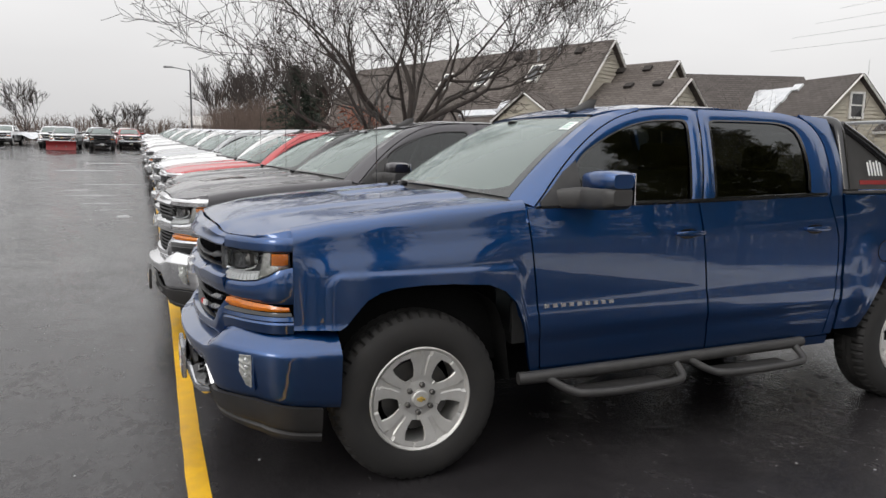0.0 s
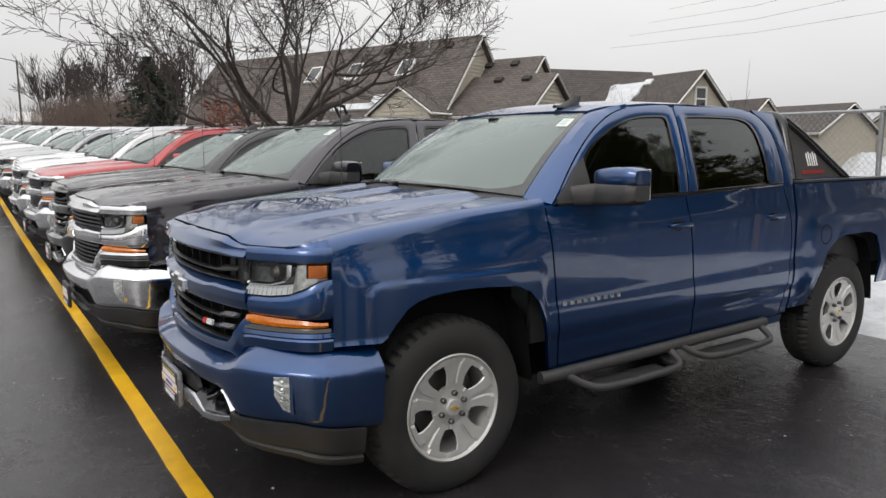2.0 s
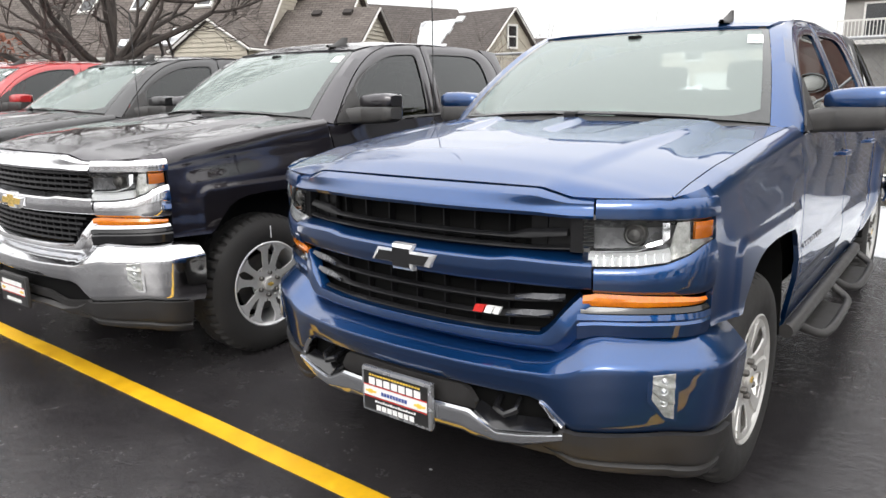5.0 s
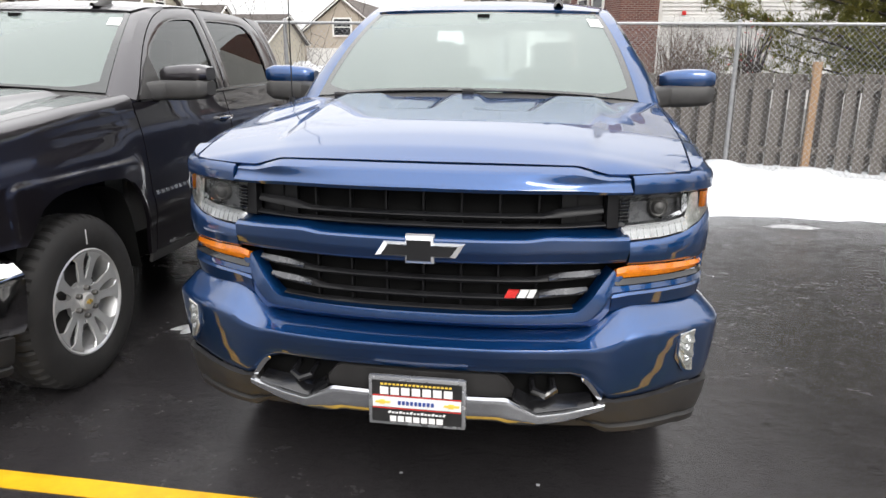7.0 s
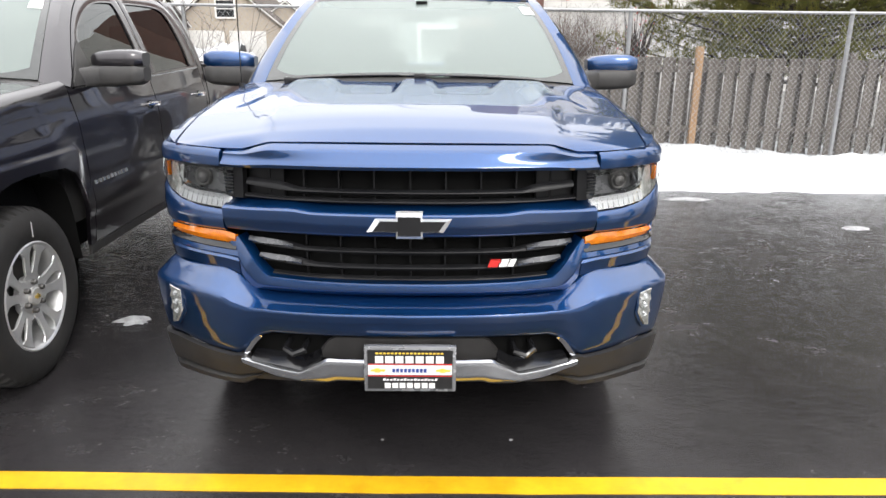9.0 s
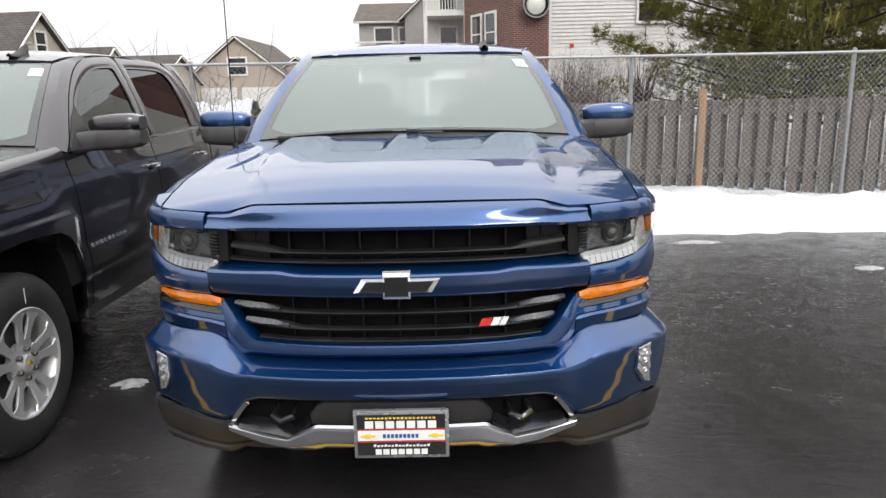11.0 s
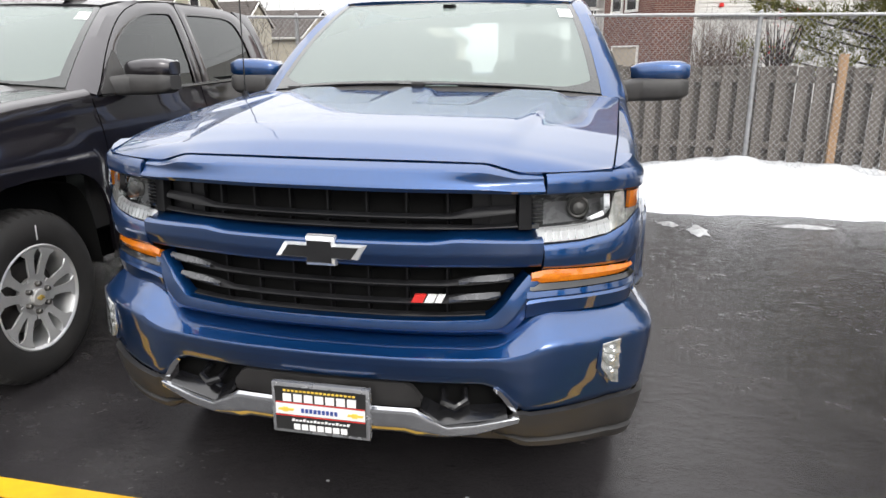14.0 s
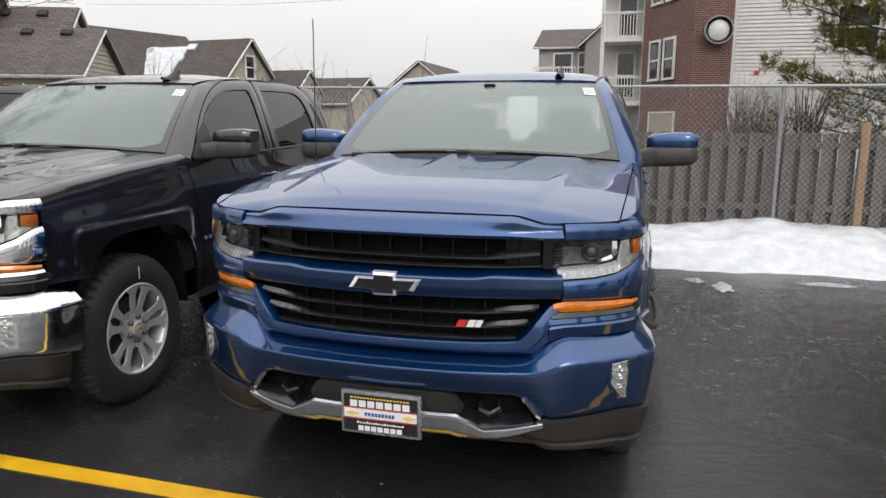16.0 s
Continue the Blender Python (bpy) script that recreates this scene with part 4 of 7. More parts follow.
    for sg in (-1, 1):
        bw.add([(sg * 0.62, 3.89, 1.42), (sg * 0.93, 3.88, 1.42), (sg * 0.69, 3.95, 1.875), (sg * 0.58, 3.95, 1.82)], [(0, 1, 2, 3)])
    part("cab_back", bw, paint_mat, root)
    part("rear_window", Geo().grid([[(u * lerp(0.63, 0.59, v), lerp(3.885, 3.945, v), lerp(1.41, 1.83, v)) for v in np.linspace(0, 1, 5)] for u in np.linspace(-1, 1, 9)]), TINT if not extras else glass_back(), root)

    if not fine:
        part("cabin_block", Geo().box((-0.88, 1.6, 0.6), (0.88, 3.85, 1.33)), MATTE, root, "", 0)
    # cabin
    dash = blob([-0.86, -0.8, -0.4, 0, 0.4, 0.8, 0.86], [(1.52, 1.24)] * 7, [(0.17, 0.10), (0.20, 0.13), (0.22, 0.14), (0.23, 0.14), (0.22, 0.145), (0.20, 0.13), (0.17, 0.10)], 3)
    part("dashboard", dash, PLASTIC, root)
    tub = Geo().box((-0.90, 1.5, 0.60), (-0.875, 3.86, 1.345)).box((0.875, 1.5, 0.60), (0.90, 3.86, 1.345)).box((-0.64, 2.12, 1.845), (0.64, 3.9, 1.855)).box((-0.88, 1.5, 0.60), (0.88, 3.86, 0.66))
    part("cabin_lining", tub, SEAT, root)
    seats = []
    for x, y in ((0.40, 2.35), (-0.40, 2.35), (0.42, 3.25), (-0.42, 3.25)) if fine else ():
        st = Geo().box((x - 0.27, y - 0.22, 0.80), (x + 0.27, y + 0.28, 0.98), 0.05)
        bk = Geo().box((-0.26, -0.07, 0.0), (0.26, 0.07, 0.62), 0.05).moved(pose(x, y + 0.30, 0.92, -12))
        hr = Geo().box((-0.13, -0.05, 0.63), (0.13, 0.05, 0.80), 0.04).moved(pose(x, y + 0.30, 0.92, -12))
        st.add(bk.v, bk.f)
        st.add(hr.v, hr.f)
        part("seat", st, SEAT, root)
    whl = Geo()
    ring = [(0.40 + 0.18 * math.cos(a), 1.85 - 0.07 * math.sin(a), 1.20 + 0.165 * math.sin(a)) for a in np.linspace(0, 2 * math.pi, 25)]
    whl.tube(ring, 0.016, 6, False)
    whl.tube([(0.40, 1.70, 1.17), (0.40, 1.85, 1.20)], 0.05, 8)
    part("steering_wheel", whl, PLASTIC, root)
    mirr = Geo().box((-0.12, 1.95, 1.715), (0.12, 1.975, 1.78), 0.01).box((-0.035, 1.93, 1.77), (0.035, 1.975, 1.835), 0.008)
    part("rear_view_mirror", mirr, MATTE, root)
    # papers: price sticker at the top corner, sheet on the dash
    tag = Geo().grid([[ws_point(u, v, 0.004) for v in np.linspace(0.785, 0.905, 4)] for u in np.linspace(0.845, 0.945, 4)])
    st = part("window_sticker", tag, PAPER, root, "white paper sticker behind the windshield")
    for v in (0.81, 0.84, 0.87):
        part("sticker_print", Geo().grid([[ws_point(u, w, 0.0065) for w in (v, v + 0.012)] for u in np.linspace(0.86, 0.92, 3)]), PRINT_GREEN, st)
    sheet = Geo().grid([[(x, y, 1.428 + (y - 1.37) * 0.25) for y in (1.335, 1.44)] for x in np.linspace(0.00, 0.16, 3)])
    sh = part("paper_sheet", sheet, PAPER, root, "printed paper lying on the dashboard")
    for k in range(4):
        part("sheet_print", Geo().grid([[(x, y, 1.436 + (y - 1.37) * 0.25) for y in (1.35, 1.425)] for x in (0.015 + 0.036 * k, 0.035 + 0.036 * k)]), PRINT_GREEN, sh)

    # face: brow bars, grilles, lamps
    s67, sE = FACE.at_x(0.680), FACE.end
    top_hi = fn([0, 0.505, 0.60, 0.70, 0.80, 1.0], [1.247, 1.246, 1.219, 1.219, 1.221, 1.223])
    part("grille_top_bar", band(FACE, -s67, s67, fn([0, 0.68], [1.160, 1.156]), top_hi, [(0, -0.030), (0.05, 0.002), (0.22, 0.010), (0.30, 0.006), (0.80, -0.024), (1, -0.062)], 57, 15, 0.03, push=lambda x, z: 0.036 * float(smooth01((x - 0.2) / 0.42)) * float(smooth01((z - 1.185) / 0.05))), bar_mat, root)
    hl_lo = fn([0.66, 0.80, 0.88, 0.935, 0.97, 0.985], [1.003, 1.008, 1.020, 1.046, 1.080, 1.092])
    for sg in (1, -1):
        s0, s1 = sg * (s67 + 0.007), sg * (sE - 0.045)
        part("headlamp_brow", band(FACE, s0, s1, const(1.155), top_hi, [(0, -0.008), (0.10, 0.004), (0.60, 0.004), (0.88, -0.002), (1, -0.012)], 20, 12, 0.03), bar_mat, root)
        hs0, hs1 = sg * (FACE.at_x(0.648)), sg * (sE - 0.06)
        lamp = part("headlamp", band(FACE, hs0, hs1, lambda x, y: hl_lo(x) + 0.002, const(1.152), [(0, -0.012), (0.25, -0.055), (0.8, -0.06), (1, -0.02)], 24, 6, 0.02), LAMP_DARK, root, "headlamp with a clear lens and dark housing")
        a0, a1, a2 = sg * FACE.at_x(0.668), sg * FACE.at_x(0.890), sg * FACE.at_x(0.938)
        part("led_strip", band(FACE, a0, a1, lambda x, y: hl_lo(x) + 0.003, lambda x, y: hl_lo(x) + 0.041, [(0, -0.004), (0.8, -0.012), (1, -0.030)], 30, 5, 0.012), LENS, lamp, "clear ribbed light strip")
        for k in range(9) if extras else ():
            u = 0.690 + 0.0225 * k
            part("led_rib", band(FACE, sg * FACE.at_x(u), sg * FACE.at_x(u + 0.003), lambda x, y: hl_lo(x) + 0.006, lambda x, y: hl_lo(x) + 0.036, [(0, -0.002), (1, -0.014)], 2, 3, 0.008), BRIGHT, lamp)
        part("led_tail", band(FACE, a1, a2, lambda x, y: hl_lo(x) + 0.003, fn([0.89, 0.905, 0.938], [1.062, 1.146, 1.149]), [(0, -0.006), (0.3, -0.014), (1, -0.022)], 10, 8, 0.012), FOG, lamp)
        part("lamp_corner", band(FACE, a2, sg * (sE - 0.068), lambda x, y: hl_lo(x) + 0.002, const(1.092), [(0, -0.006), (1, -0.012)], 8, 4, 0.012), FOG, lamp)
        part("lamp_bezel", band(FACE, sg * FACE.at_x(0.672), sg * FACE.at_x(0.868), fn([0.66, 0.80, 0.868], [1.054, 1.060, 1.080]), fn([0.66, 0.80, 0.868], [1.062, 1.069, 1.094]), [(0, -0.010), (1, -0.016)], 24, 3, 0.012), CHROME, lamp)
        part("lamp_bezel", band(FACE, sg * FACE.at_x(0.868), sg * FACE.at_x(0.886), fn([0.868, 0.886], [1.080, 1.100]), const(1.146), [(0, -0.010), (1, -0.018)], 4, 6, 0.02), CHROME, lamp)
        part("turn_signal", band(FACE, sg * FACE.at_x(0.946), sg * (sE - 0.068), lambda x, y: max(hl_lo(x) + 0.012, 1.094), const(1.148), [(0, -0.008), (1, -0.008)], 8, 4, 0.012), AMBER, lamp, "orange corner lens")
        for k in range(7) if extras else ():
            z = 1.068 + 0.012 * k
            part("lamp_rib", band(FACE, sg * FACE.at_x(0.650), sg * FACE.at_x(0.684), const(z), const(z + 0.004), [(0, -0.014), (1, -0.018)], 4, 2, 0.01), GLOSS_BLACK, lamp)
        px, py, _ = FACE.point(FACE.at_x(0.80), 0, -0.04)
        pj = Geo().lathe([(0.036, -0.03), (0.036, 0.0), (0.030, 0.006), (0.026, 0.004), (0.018, 0.014), (0.001, 0.018)], 24).moved(pose(sg * px, py, 1.105, 0, 0, -90 + sg * 12))
        part("projector", pj, STEEL, lamp)
        part("headlamp_lens", band(FACE, hs0 + sg * 0.004, hs1, lambda x, y: hl_lo(x) + 0.001, const(1.151), [(0, 0.0), (0.5, 0.004), (1, 0.0)], 24, 6, 0.0), CLEAR, lamp)
        # panel below the lamp, amber marker, lower trim
        cs0, cs1 = sg * (s67 + 0.006), sg * (sE - 0.047)
        part("fascia_panel", band(FACE, cs0, cs1, fn([0.66, 0.985], [0.920, 0.913]), lambda x, y: hl_lo(x) - 0.004, [(0, -0.012), (0.08, 0.002), (0.5, 0.008), (0.9, 0.003), (1, -0.006)], 24, 9, 0.02), bar_mat, root)
        mk = part("marker_lamp", band(FACE, sg * FACE.at_x(0.655), sg * (sE - 0.066), fn([0.65, 0.82, 0.985], [0.872, 0.872, 0.876]), fn([0.65, 0.70, 0.93, 0.985], [0.905, 0.915, 0.907, 0.896]), [(0, -0.018), (0.5, -0.010), (1, -0.016)], 22, 5, 0.02), AMBER, root, "orange marker lamp below the headlamp")
        part("marker_bezel", band(FACE, sg * FACE.at_x(0.650), sg * (sE - 0.055), fn([0.65, 0.985], [0.850, 0.858]), fn([0.65, 0.985], [0.870, 0.872]), [(0, -0.004), (0.5, -0.010), (1, -0.014)], 22, 4, 0.02), CHROME if chrome_front else GLOSS_BLACK, mk)
        part("fascia_trim", band(FACE, sg * FACE.at_x(0.64), sg * (sE - 0.047), fn([0.60, 0.70, 0.985], [0.745, 0.772, 0.772]), fn([0.65, 0.985], [0.846, 0.853]), [(0, -0.012), (0.60, -0.002), (0.68, -0.010), (0.72, 0.0), (1, -0.006)], 18, 10, 0.02), GLOSS_BLACK if chrome_front else paint_mat, root)
    # upper and lower grille
    s62 = FACE.at_x(0.655)
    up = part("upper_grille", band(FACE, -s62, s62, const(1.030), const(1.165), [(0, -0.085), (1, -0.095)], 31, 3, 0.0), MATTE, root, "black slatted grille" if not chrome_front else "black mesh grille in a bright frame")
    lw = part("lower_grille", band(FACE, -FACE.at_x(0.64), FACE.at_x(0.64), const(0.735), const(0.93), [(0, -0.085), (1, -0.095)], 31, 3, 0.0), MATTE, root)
    part("grille_mid_bar", band(FACE, -s67, s67, fn([0, 0.3, 0.68], [0.918, 0.918, 0.922]), fn([0, 0.35, 0.42, 0.68], [1.040, 1.041, 1.053, 1.046]), [(0, -0.034), (0.07, -0.002), (0.40, 0.014), (0.70, 0.016), (0.76, 0.010), (0.82, -0.006), (1, -0.060)], 61, 18, 0.03), bar_mat, root)
    if not chrome_front:
        def slat(par, z, hw, step):
            sl = FACE.at_x(hw)
            k = [0, hw - 0.20, hw - 0.13, hw]
            part("grille_slat", band(FACE, -sl, sl, fn(k, [z - 0.006, z - 0.006, z - 0.004, z + step * 0.45]), fn(k, [z + 0.005, z + 0.006, z + step, z + step + 0.008]), [(0, -0.022), (0.5, -0.024), (1, -0.040)], 49, 4, 0.03), SLAT, par)
        slat(up, 1.086, 0.600, 0.026)
        slat(up, 1.052, 0.610, 0.004)
        slat(lw, 0.868, 0.590, 0.022)
        slat(lw, 0.808, 0.550, 0.022)
        slat(lw, 0.764, 0.515, 0.004)
        for sg in (1, -1):
            for x0, x1, z0, z1 in ((0.43, 0.600, 0.878, 0.900), (0.40, 0.560, 0.818, 0.840)):
                part("grille_trim", band(FACE, sg * FACE.at_x(x0), sg * FACE.at_x(x1), fn([x0, x1 - 0.05, x1], [z0, z0 + 0.004, z0 + 0.018]), fn([x0, x0 + 0.06, x1], [z0 + 0.004, z1 - 0.004, z1 + 0.004]), [(0, -0.012), (1, -0.024)], 12, 3, 0.01), GREY_TRIM, lw, "grey gloss grille trim")
            part("grille_end", band(FACE, sg * FACE.at_x(0.612), sg * FACE.at_x(0.652), const(1.046), const(1.158), [(0, -0.018), (1, -0.024)], 5, 3, 0.03), SLAT, up)
            part("grille_backing", band(FACE, sg * FACE.at_x(0.47), sg * FACE.at_x(0.610), const(1.046), const(1.158), [(0, -0.060), (1, -0.064)], 6, 3, 0.02), SLAT, up)
        for k in range(-4, 5) if fine else ():
            x = k * 0.131
            s = math.copysign(FACE.at_x(abs(x)), x) if k else 0.0
            for zz0, zz1, par in ((1.045, 1.160, up), (0.755, 0.918, lw)):
                if abs(x) > 0.50 and par is lw:
                    continue
                a = FACE.point(s, zz0, -0.056)
                part("grille_rib", Geo().box((a[0] - 0.003, a[1], zz0), (a[0] + 0.003, a[1] + 0.03, zz1)), SLAT, par)
    else:
        for par, z0, z1, hw in ((up, 1.045, 1.160, 0.645), (lw, 0.765, 0.914, 0.60)):
            for j in range(4 if par is up else 5):
                z = lerp(z0 + 0.012, z1 - 0.012, j / (3 if par is up else 4))
                sl = FACE.at_x(hw - (0.03 * (4 - j) if par is lw else 0))
                part("grille_slat", band(FACE, -sl, sl, const(z - 0.006), const(z + 0.006), [(0, -0.022), (1, -0.026)], 31, 2, 0.03), SLAT, par)
            for k in range(-9, 10) if fine else ():
                x = k * 0.064
                if abs(x) > hw - 0.03:
                    continue
                s = math.copysign(FACE.at_x(abs(x)), x) if k else 0.0
                a = FACE.point(s, z0, -0.028)
                g = Geo().box((-0.005, 0, z0), (0.005, 0.03, z1))
                part("grille_rib", g.moved(pose(a[0], a[1], 0)), SLAT, par)
    ringi = [(-0.640, 0.905), (-0.600, 0.865), (-0.540, 0.785), (-0.505, 0.762), (0.0, 0.756), (0.505, 0.762), (0.540, 0.785), (0.600, 0.865), (0.640, 0.905)]
    ringo = [(-0.712, 0.850), (-0.675, 0.800), (-0.622, 0.716), (-0.575, 0.690), (0.0, 0.698), (0.575, 0.690), (0.622, 0.716), (0.675, 0.800), (0.712, 0.850)]
    P = []
    for k, (a, b) in enumerate(zip(poly_resample(rounded(ringi, 1), 81), poly_resample(rounded(ringo, 1), 81))):
        col = []
        sink = 0.022 * max(0.0, 1 - min(k, 80 - k) / 6)
        for t, off in ((0, -0.045), (0.06, -0.012), (0.12, 0.001), (0.52, 0.008), (0.58, 0.007), (0.64, 0.003), (0.9, -0.012), (1, -0.040)):
            x, z = lerp(a[0], b[0], t), lerp(a[1], b[1], t)
            col.append(FACE.point(math.copysign(FACE.at_x(abs(x)), x), z, off - sink))
        P.append(col)
    part("grille_surround", Geo().grid(P, 0.03, (0, -1, 0)), bar_mat, root)
    # plain emblem: a cross with slanted arms
    arm = [(-0.150, -0.024), (-0.047, -0.024), (-0.047, -0.046), (0.047, -0.046), (0.047, -0.024), (0.120, -0.024), (0.150, 0.024), (0.047, 0.024), (0.047, 0.046), (-0.047, 0.046), (-0.047, 0.024), (-0.120, 0.024)]
    lay = lambda x, z, d: (x * (1 - d * 1.2), FACE.point(FACE.at_x(abs(x)), 0, 0.022 + d)[1], 0.974 + z * (1 - d * 4))
    em = part("emblem", Geo().prism(arm, lay, 0.02), BRIGHT, root, "plain cross-shaped emblem with a bright edge")
    rim = Geo()
    k = len(arm)
    inner = [(x * 0.87, z * 0.78) for x, z in arm]
    for m in range(k):
        (x0, z0), (x1, z1) = arm[m], arm[(m + 1) % k]
        (u0, w0), (u1, w1) = inner[m], inner[(m + 1) % k]
        rim.add([lay(x0, z0, 0.001), lay(x1, z1, 0.001), lay(u1, w1, 0.011), lay(u0, w0, 0.011)], [(0, 1, 2, 3)])
    part("emblem_rim", rim, BRIGHT, em, "", 0)
    part("emblem_centre", Geo().prism(inner, lambda x, z, d: (x, FACE.point(FACE.at_x(abs(x)), 0, 0.0325 + d)[1], 0.974 + z), 0.004), GOLD if chrome_front else GLOSS_BLACK, em)
    if not chrome_front:
        for x, w, mt in ((0.306, 0.018, RED_PRINT), (0.343, 0.014, WHITE_PRINT), (0.372, 0.011, WHITE_PRINT)):
            o = [(x - w - 0.006, -0.013), (x + w - 0.006, -0.013), (x + w + 0.006, 0.013), (x - w + 0.006, 0.013)]
            part("grille_badge", Geo().prism(o, lambda u, v, d: (u, FACE.point(FACE.at_x(u), 0, 0.002 + d)[1], 0.826 + v), 0.012), mt, root)

    # bumper
    top = lambda x, y: float(np.interp(x, [0, 0.50, 0.575, 0.64, 0.69, 0.75, 1.01], [0.694, 0.694, 0.702, 0.742, 0.776, 0.788, 0.782]))
    low = lambda x, y: (float(np.interp(x, [0, 0.3, 0.52, 0.57, 0.62, 0.66, 0.80, 0.95], [0.560, 0.558, 0.552, 0.535, 0.482, 0.452, 0.460, 0.466])) if y < 0.12 else float(np.interp(y, [0.12, 0.527], [0.466, 0.404])))
    short = 0.075 if chrome_front else 0.0
    bt = [(0, -0.035), (0.06, -0.020), (0.25, -0.008), (0.5, 0.002), (0.68, 0.006), (0.73, 0.003), (0.77, -0.012), (0.88, -0.050), (1.0, -0.105)]
    bump = part("front_bumper", band(BUMP, -BUMP.end + short, BUMP.end - short, low, top, bt, 121, 27, 0.02), bump_mat, root, "bright chrome front bumper" if chrome_front else "body-coloured front bumper")
    vlo = lambda x, y: (float(np.interp(x, [0.56, 0.61, 0.66, 0.83, 0.957], [0.372, 0.340, 0.312, 0.300, 0.286])) if y < 0.15 else float(np.interp(y, [0.15, 0.45], [0.280, 0.235])))
    for sg in (1, -1):
        part("valance", band(BUMP, sg * BUMP.at_x(0.56), sg * (BUMP.end - 0.09 - short), vlo, lambda x, y: min(low(x, y) - 0.004, float(np.interp(x, [0.56, 0.62, 0.66, 1.0], [0.410, 0.436, 0.52, 0.52]))), [(0, -0.060), (0.06, -0.046), (0.20, -0.040), (0.26, -0.052), (0.34, -0.034), (0.7, -0.018), (1, -0.010)], 34, 16, 0.02), VALANCE, bump, "grey plastic lower valance")
        f0, f1 = sg * BUMP.at_x(0.868), sg * BUMP.at_x(0.944)
        part("fog_lamp_bezel", band(BUMP, f0, f1, fn([0.868, 0.91, 0.944], [0.590, 0.522, 0.515]), fn([0.868, 0.944], [0.682, 0.690]), [(0, 0.002), (0.5, 0.006), (1, 0.002)], 9, 5, 0.014), bump_mat, bump)
        f_lo, f_hi = fn([0.880, 0.912, 0.934], [0.596, 0.536, 0.528]), fn([0.880, 0.934], [0.674, 0.680])
        fl0, fl1 = sg * BUMP.at_x(0.880), sg * BUMP.at_x(0.934)
        fog = part("fog_lamp", band(BUMP, fl0, fl1, f_lo, f_hi, [(0, 0.010), (0.32, 0.006), (0.36, 0.013), (0.5, 0.007), (0.66, 0.007), (0.70, 0.013), (0.85, 0.006), (1, 0.010)], 8, 24, 0.012), FOG, bump, "clear fog lamp")
        for zc in (0.585, 0.622, 0.655):
            c = BUMP.point(sg * BUMP.at_x(0.908), zc, 0.008)
            bulb = Geo().lathe([(0.013, -0.004), (0.013, 0.002), (0.010, 0.000), (0.001, 0.006)], 14).moved(pose(c[0], c[1], c[2], 0, 0, -90 + sg * 30))
            part("fog_reflector", bulb, BRIGHT, fog)
        part("fog_lamp_lens", band(BUMP, fl0, fl1, f_lo, f_hi, [(0, 0.015), (0.5, 0.019), (1, 0.015)], 8, 6, 0.0), CLEAR, fog)
    s64 = BUMP.at_x(0.645)
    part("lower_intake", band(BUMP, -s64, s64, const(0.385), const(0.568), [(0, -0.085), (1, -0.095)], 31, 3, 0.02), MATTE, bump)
    part("air_dam", band(BUMP, -s64, s64, fn([0, 0.3, 0.42, 0.645], [0.362, 0.362, 0.345, 0.330]), fn([0, 0.28, 0.40, 0.645], [0.392, 0.392, 0.378, 0.420]), [(0, -0.075), (0.6, -0.050), (1, -0.040)], 41, 5, 0.03), PLASTIC, bump)
    if not chrome_front:
        s31 = BUMP.at_x(0.325)
        part("intake_panel", band(BUMP, -s31, s31, const(0.470), fn([0, 0.29, 0.325], [0.556, 0.556, 0.500]), [(0, -0.034), (0.3, -0.030), (1, -0.024)], 25, 4, 0.02), VALANCE, bump)
        for sg in (1, -1):
            part("skid_trim", band(BUMP, sg * 0.012, sg * BUMP.at_x(0.635), fn([0, 0.275, 0.31, 0.405, 0.5, 0.635], [0.384, 0.384, 0.374, 0.368, 0.376, 0.418]), fn([0, 0.305, 0.41, 0.5, 0.635], [0.476, 0.476, 0.418, 0.426, 0.450]), [(0, -0.024), (0.03, -0.0205), (0.28, -0.0065), (0.31, -0.005), (0.86, -0.002), (0.93, -0.004), (1, -0.014)], 56, 14, 0.012), SKID, bump, "satin silver skid trim")
            part("intake_edge", band(BUMP, sg * BUMP.at_x(0.555), sg * BUMP.at_x(0.628), fn([0.555, 0.575, 0.60, 0.628], [0.536, 0.516, 0.482, 0.446]), fn([0.555, 0.575, 0.60, 0.628], [0.546, 0.538, 0.510, 0.466]), [(0, -0.022), (1, -0.014)], 10, 3, 0.02), CHROME, bump)
            hk = Geo().tube([BUMP.point(sg * BUMP.at_x(0.40), 0.515, -0.085), BUMP.point(sg * BUMP.at_x(0.40), 0.492, -0.035), BUMP.point(sg * BUMP.at_x(0.435), 0.480, -0.022), BUMP.point(sg * BUMP.at_x(0.47), 0.492, -0.035), BUMP.point(sg * BUMP.at_x(0.47), 0.515, -0.085)], 0.014, 8)
            part("tow_hook", hk, GLOSS_BLACK, bump)
            part("hook_shroud", band(BUMP, sg * BUMP.at_x(0.33), sg * BUMP.at_x(0.60), fn([0.33, 0.40, 0.6], [0.480, 0.424, 0.450]), fn([0.33, 0.40, 0.6], [0.500, 0.462, 0.474]), [(0, -0.010), (1, -0.06)], 18, 4, 0.01), GLOSS_BLACK, bump)
    else:
        part("intake_trim", band(BUMP, -s64, s64, fn([0, 0.3, 0.42, 0.645], [0.430, 0.430, 0.40, 0.40]), fn([0, 0.3, 0.45, 0.645], [0.475, 0.475, 0.43, 0.45]), [(0, -0.05), (1, -0.04)], 31, 4, 0.02), VALANCE, bump)
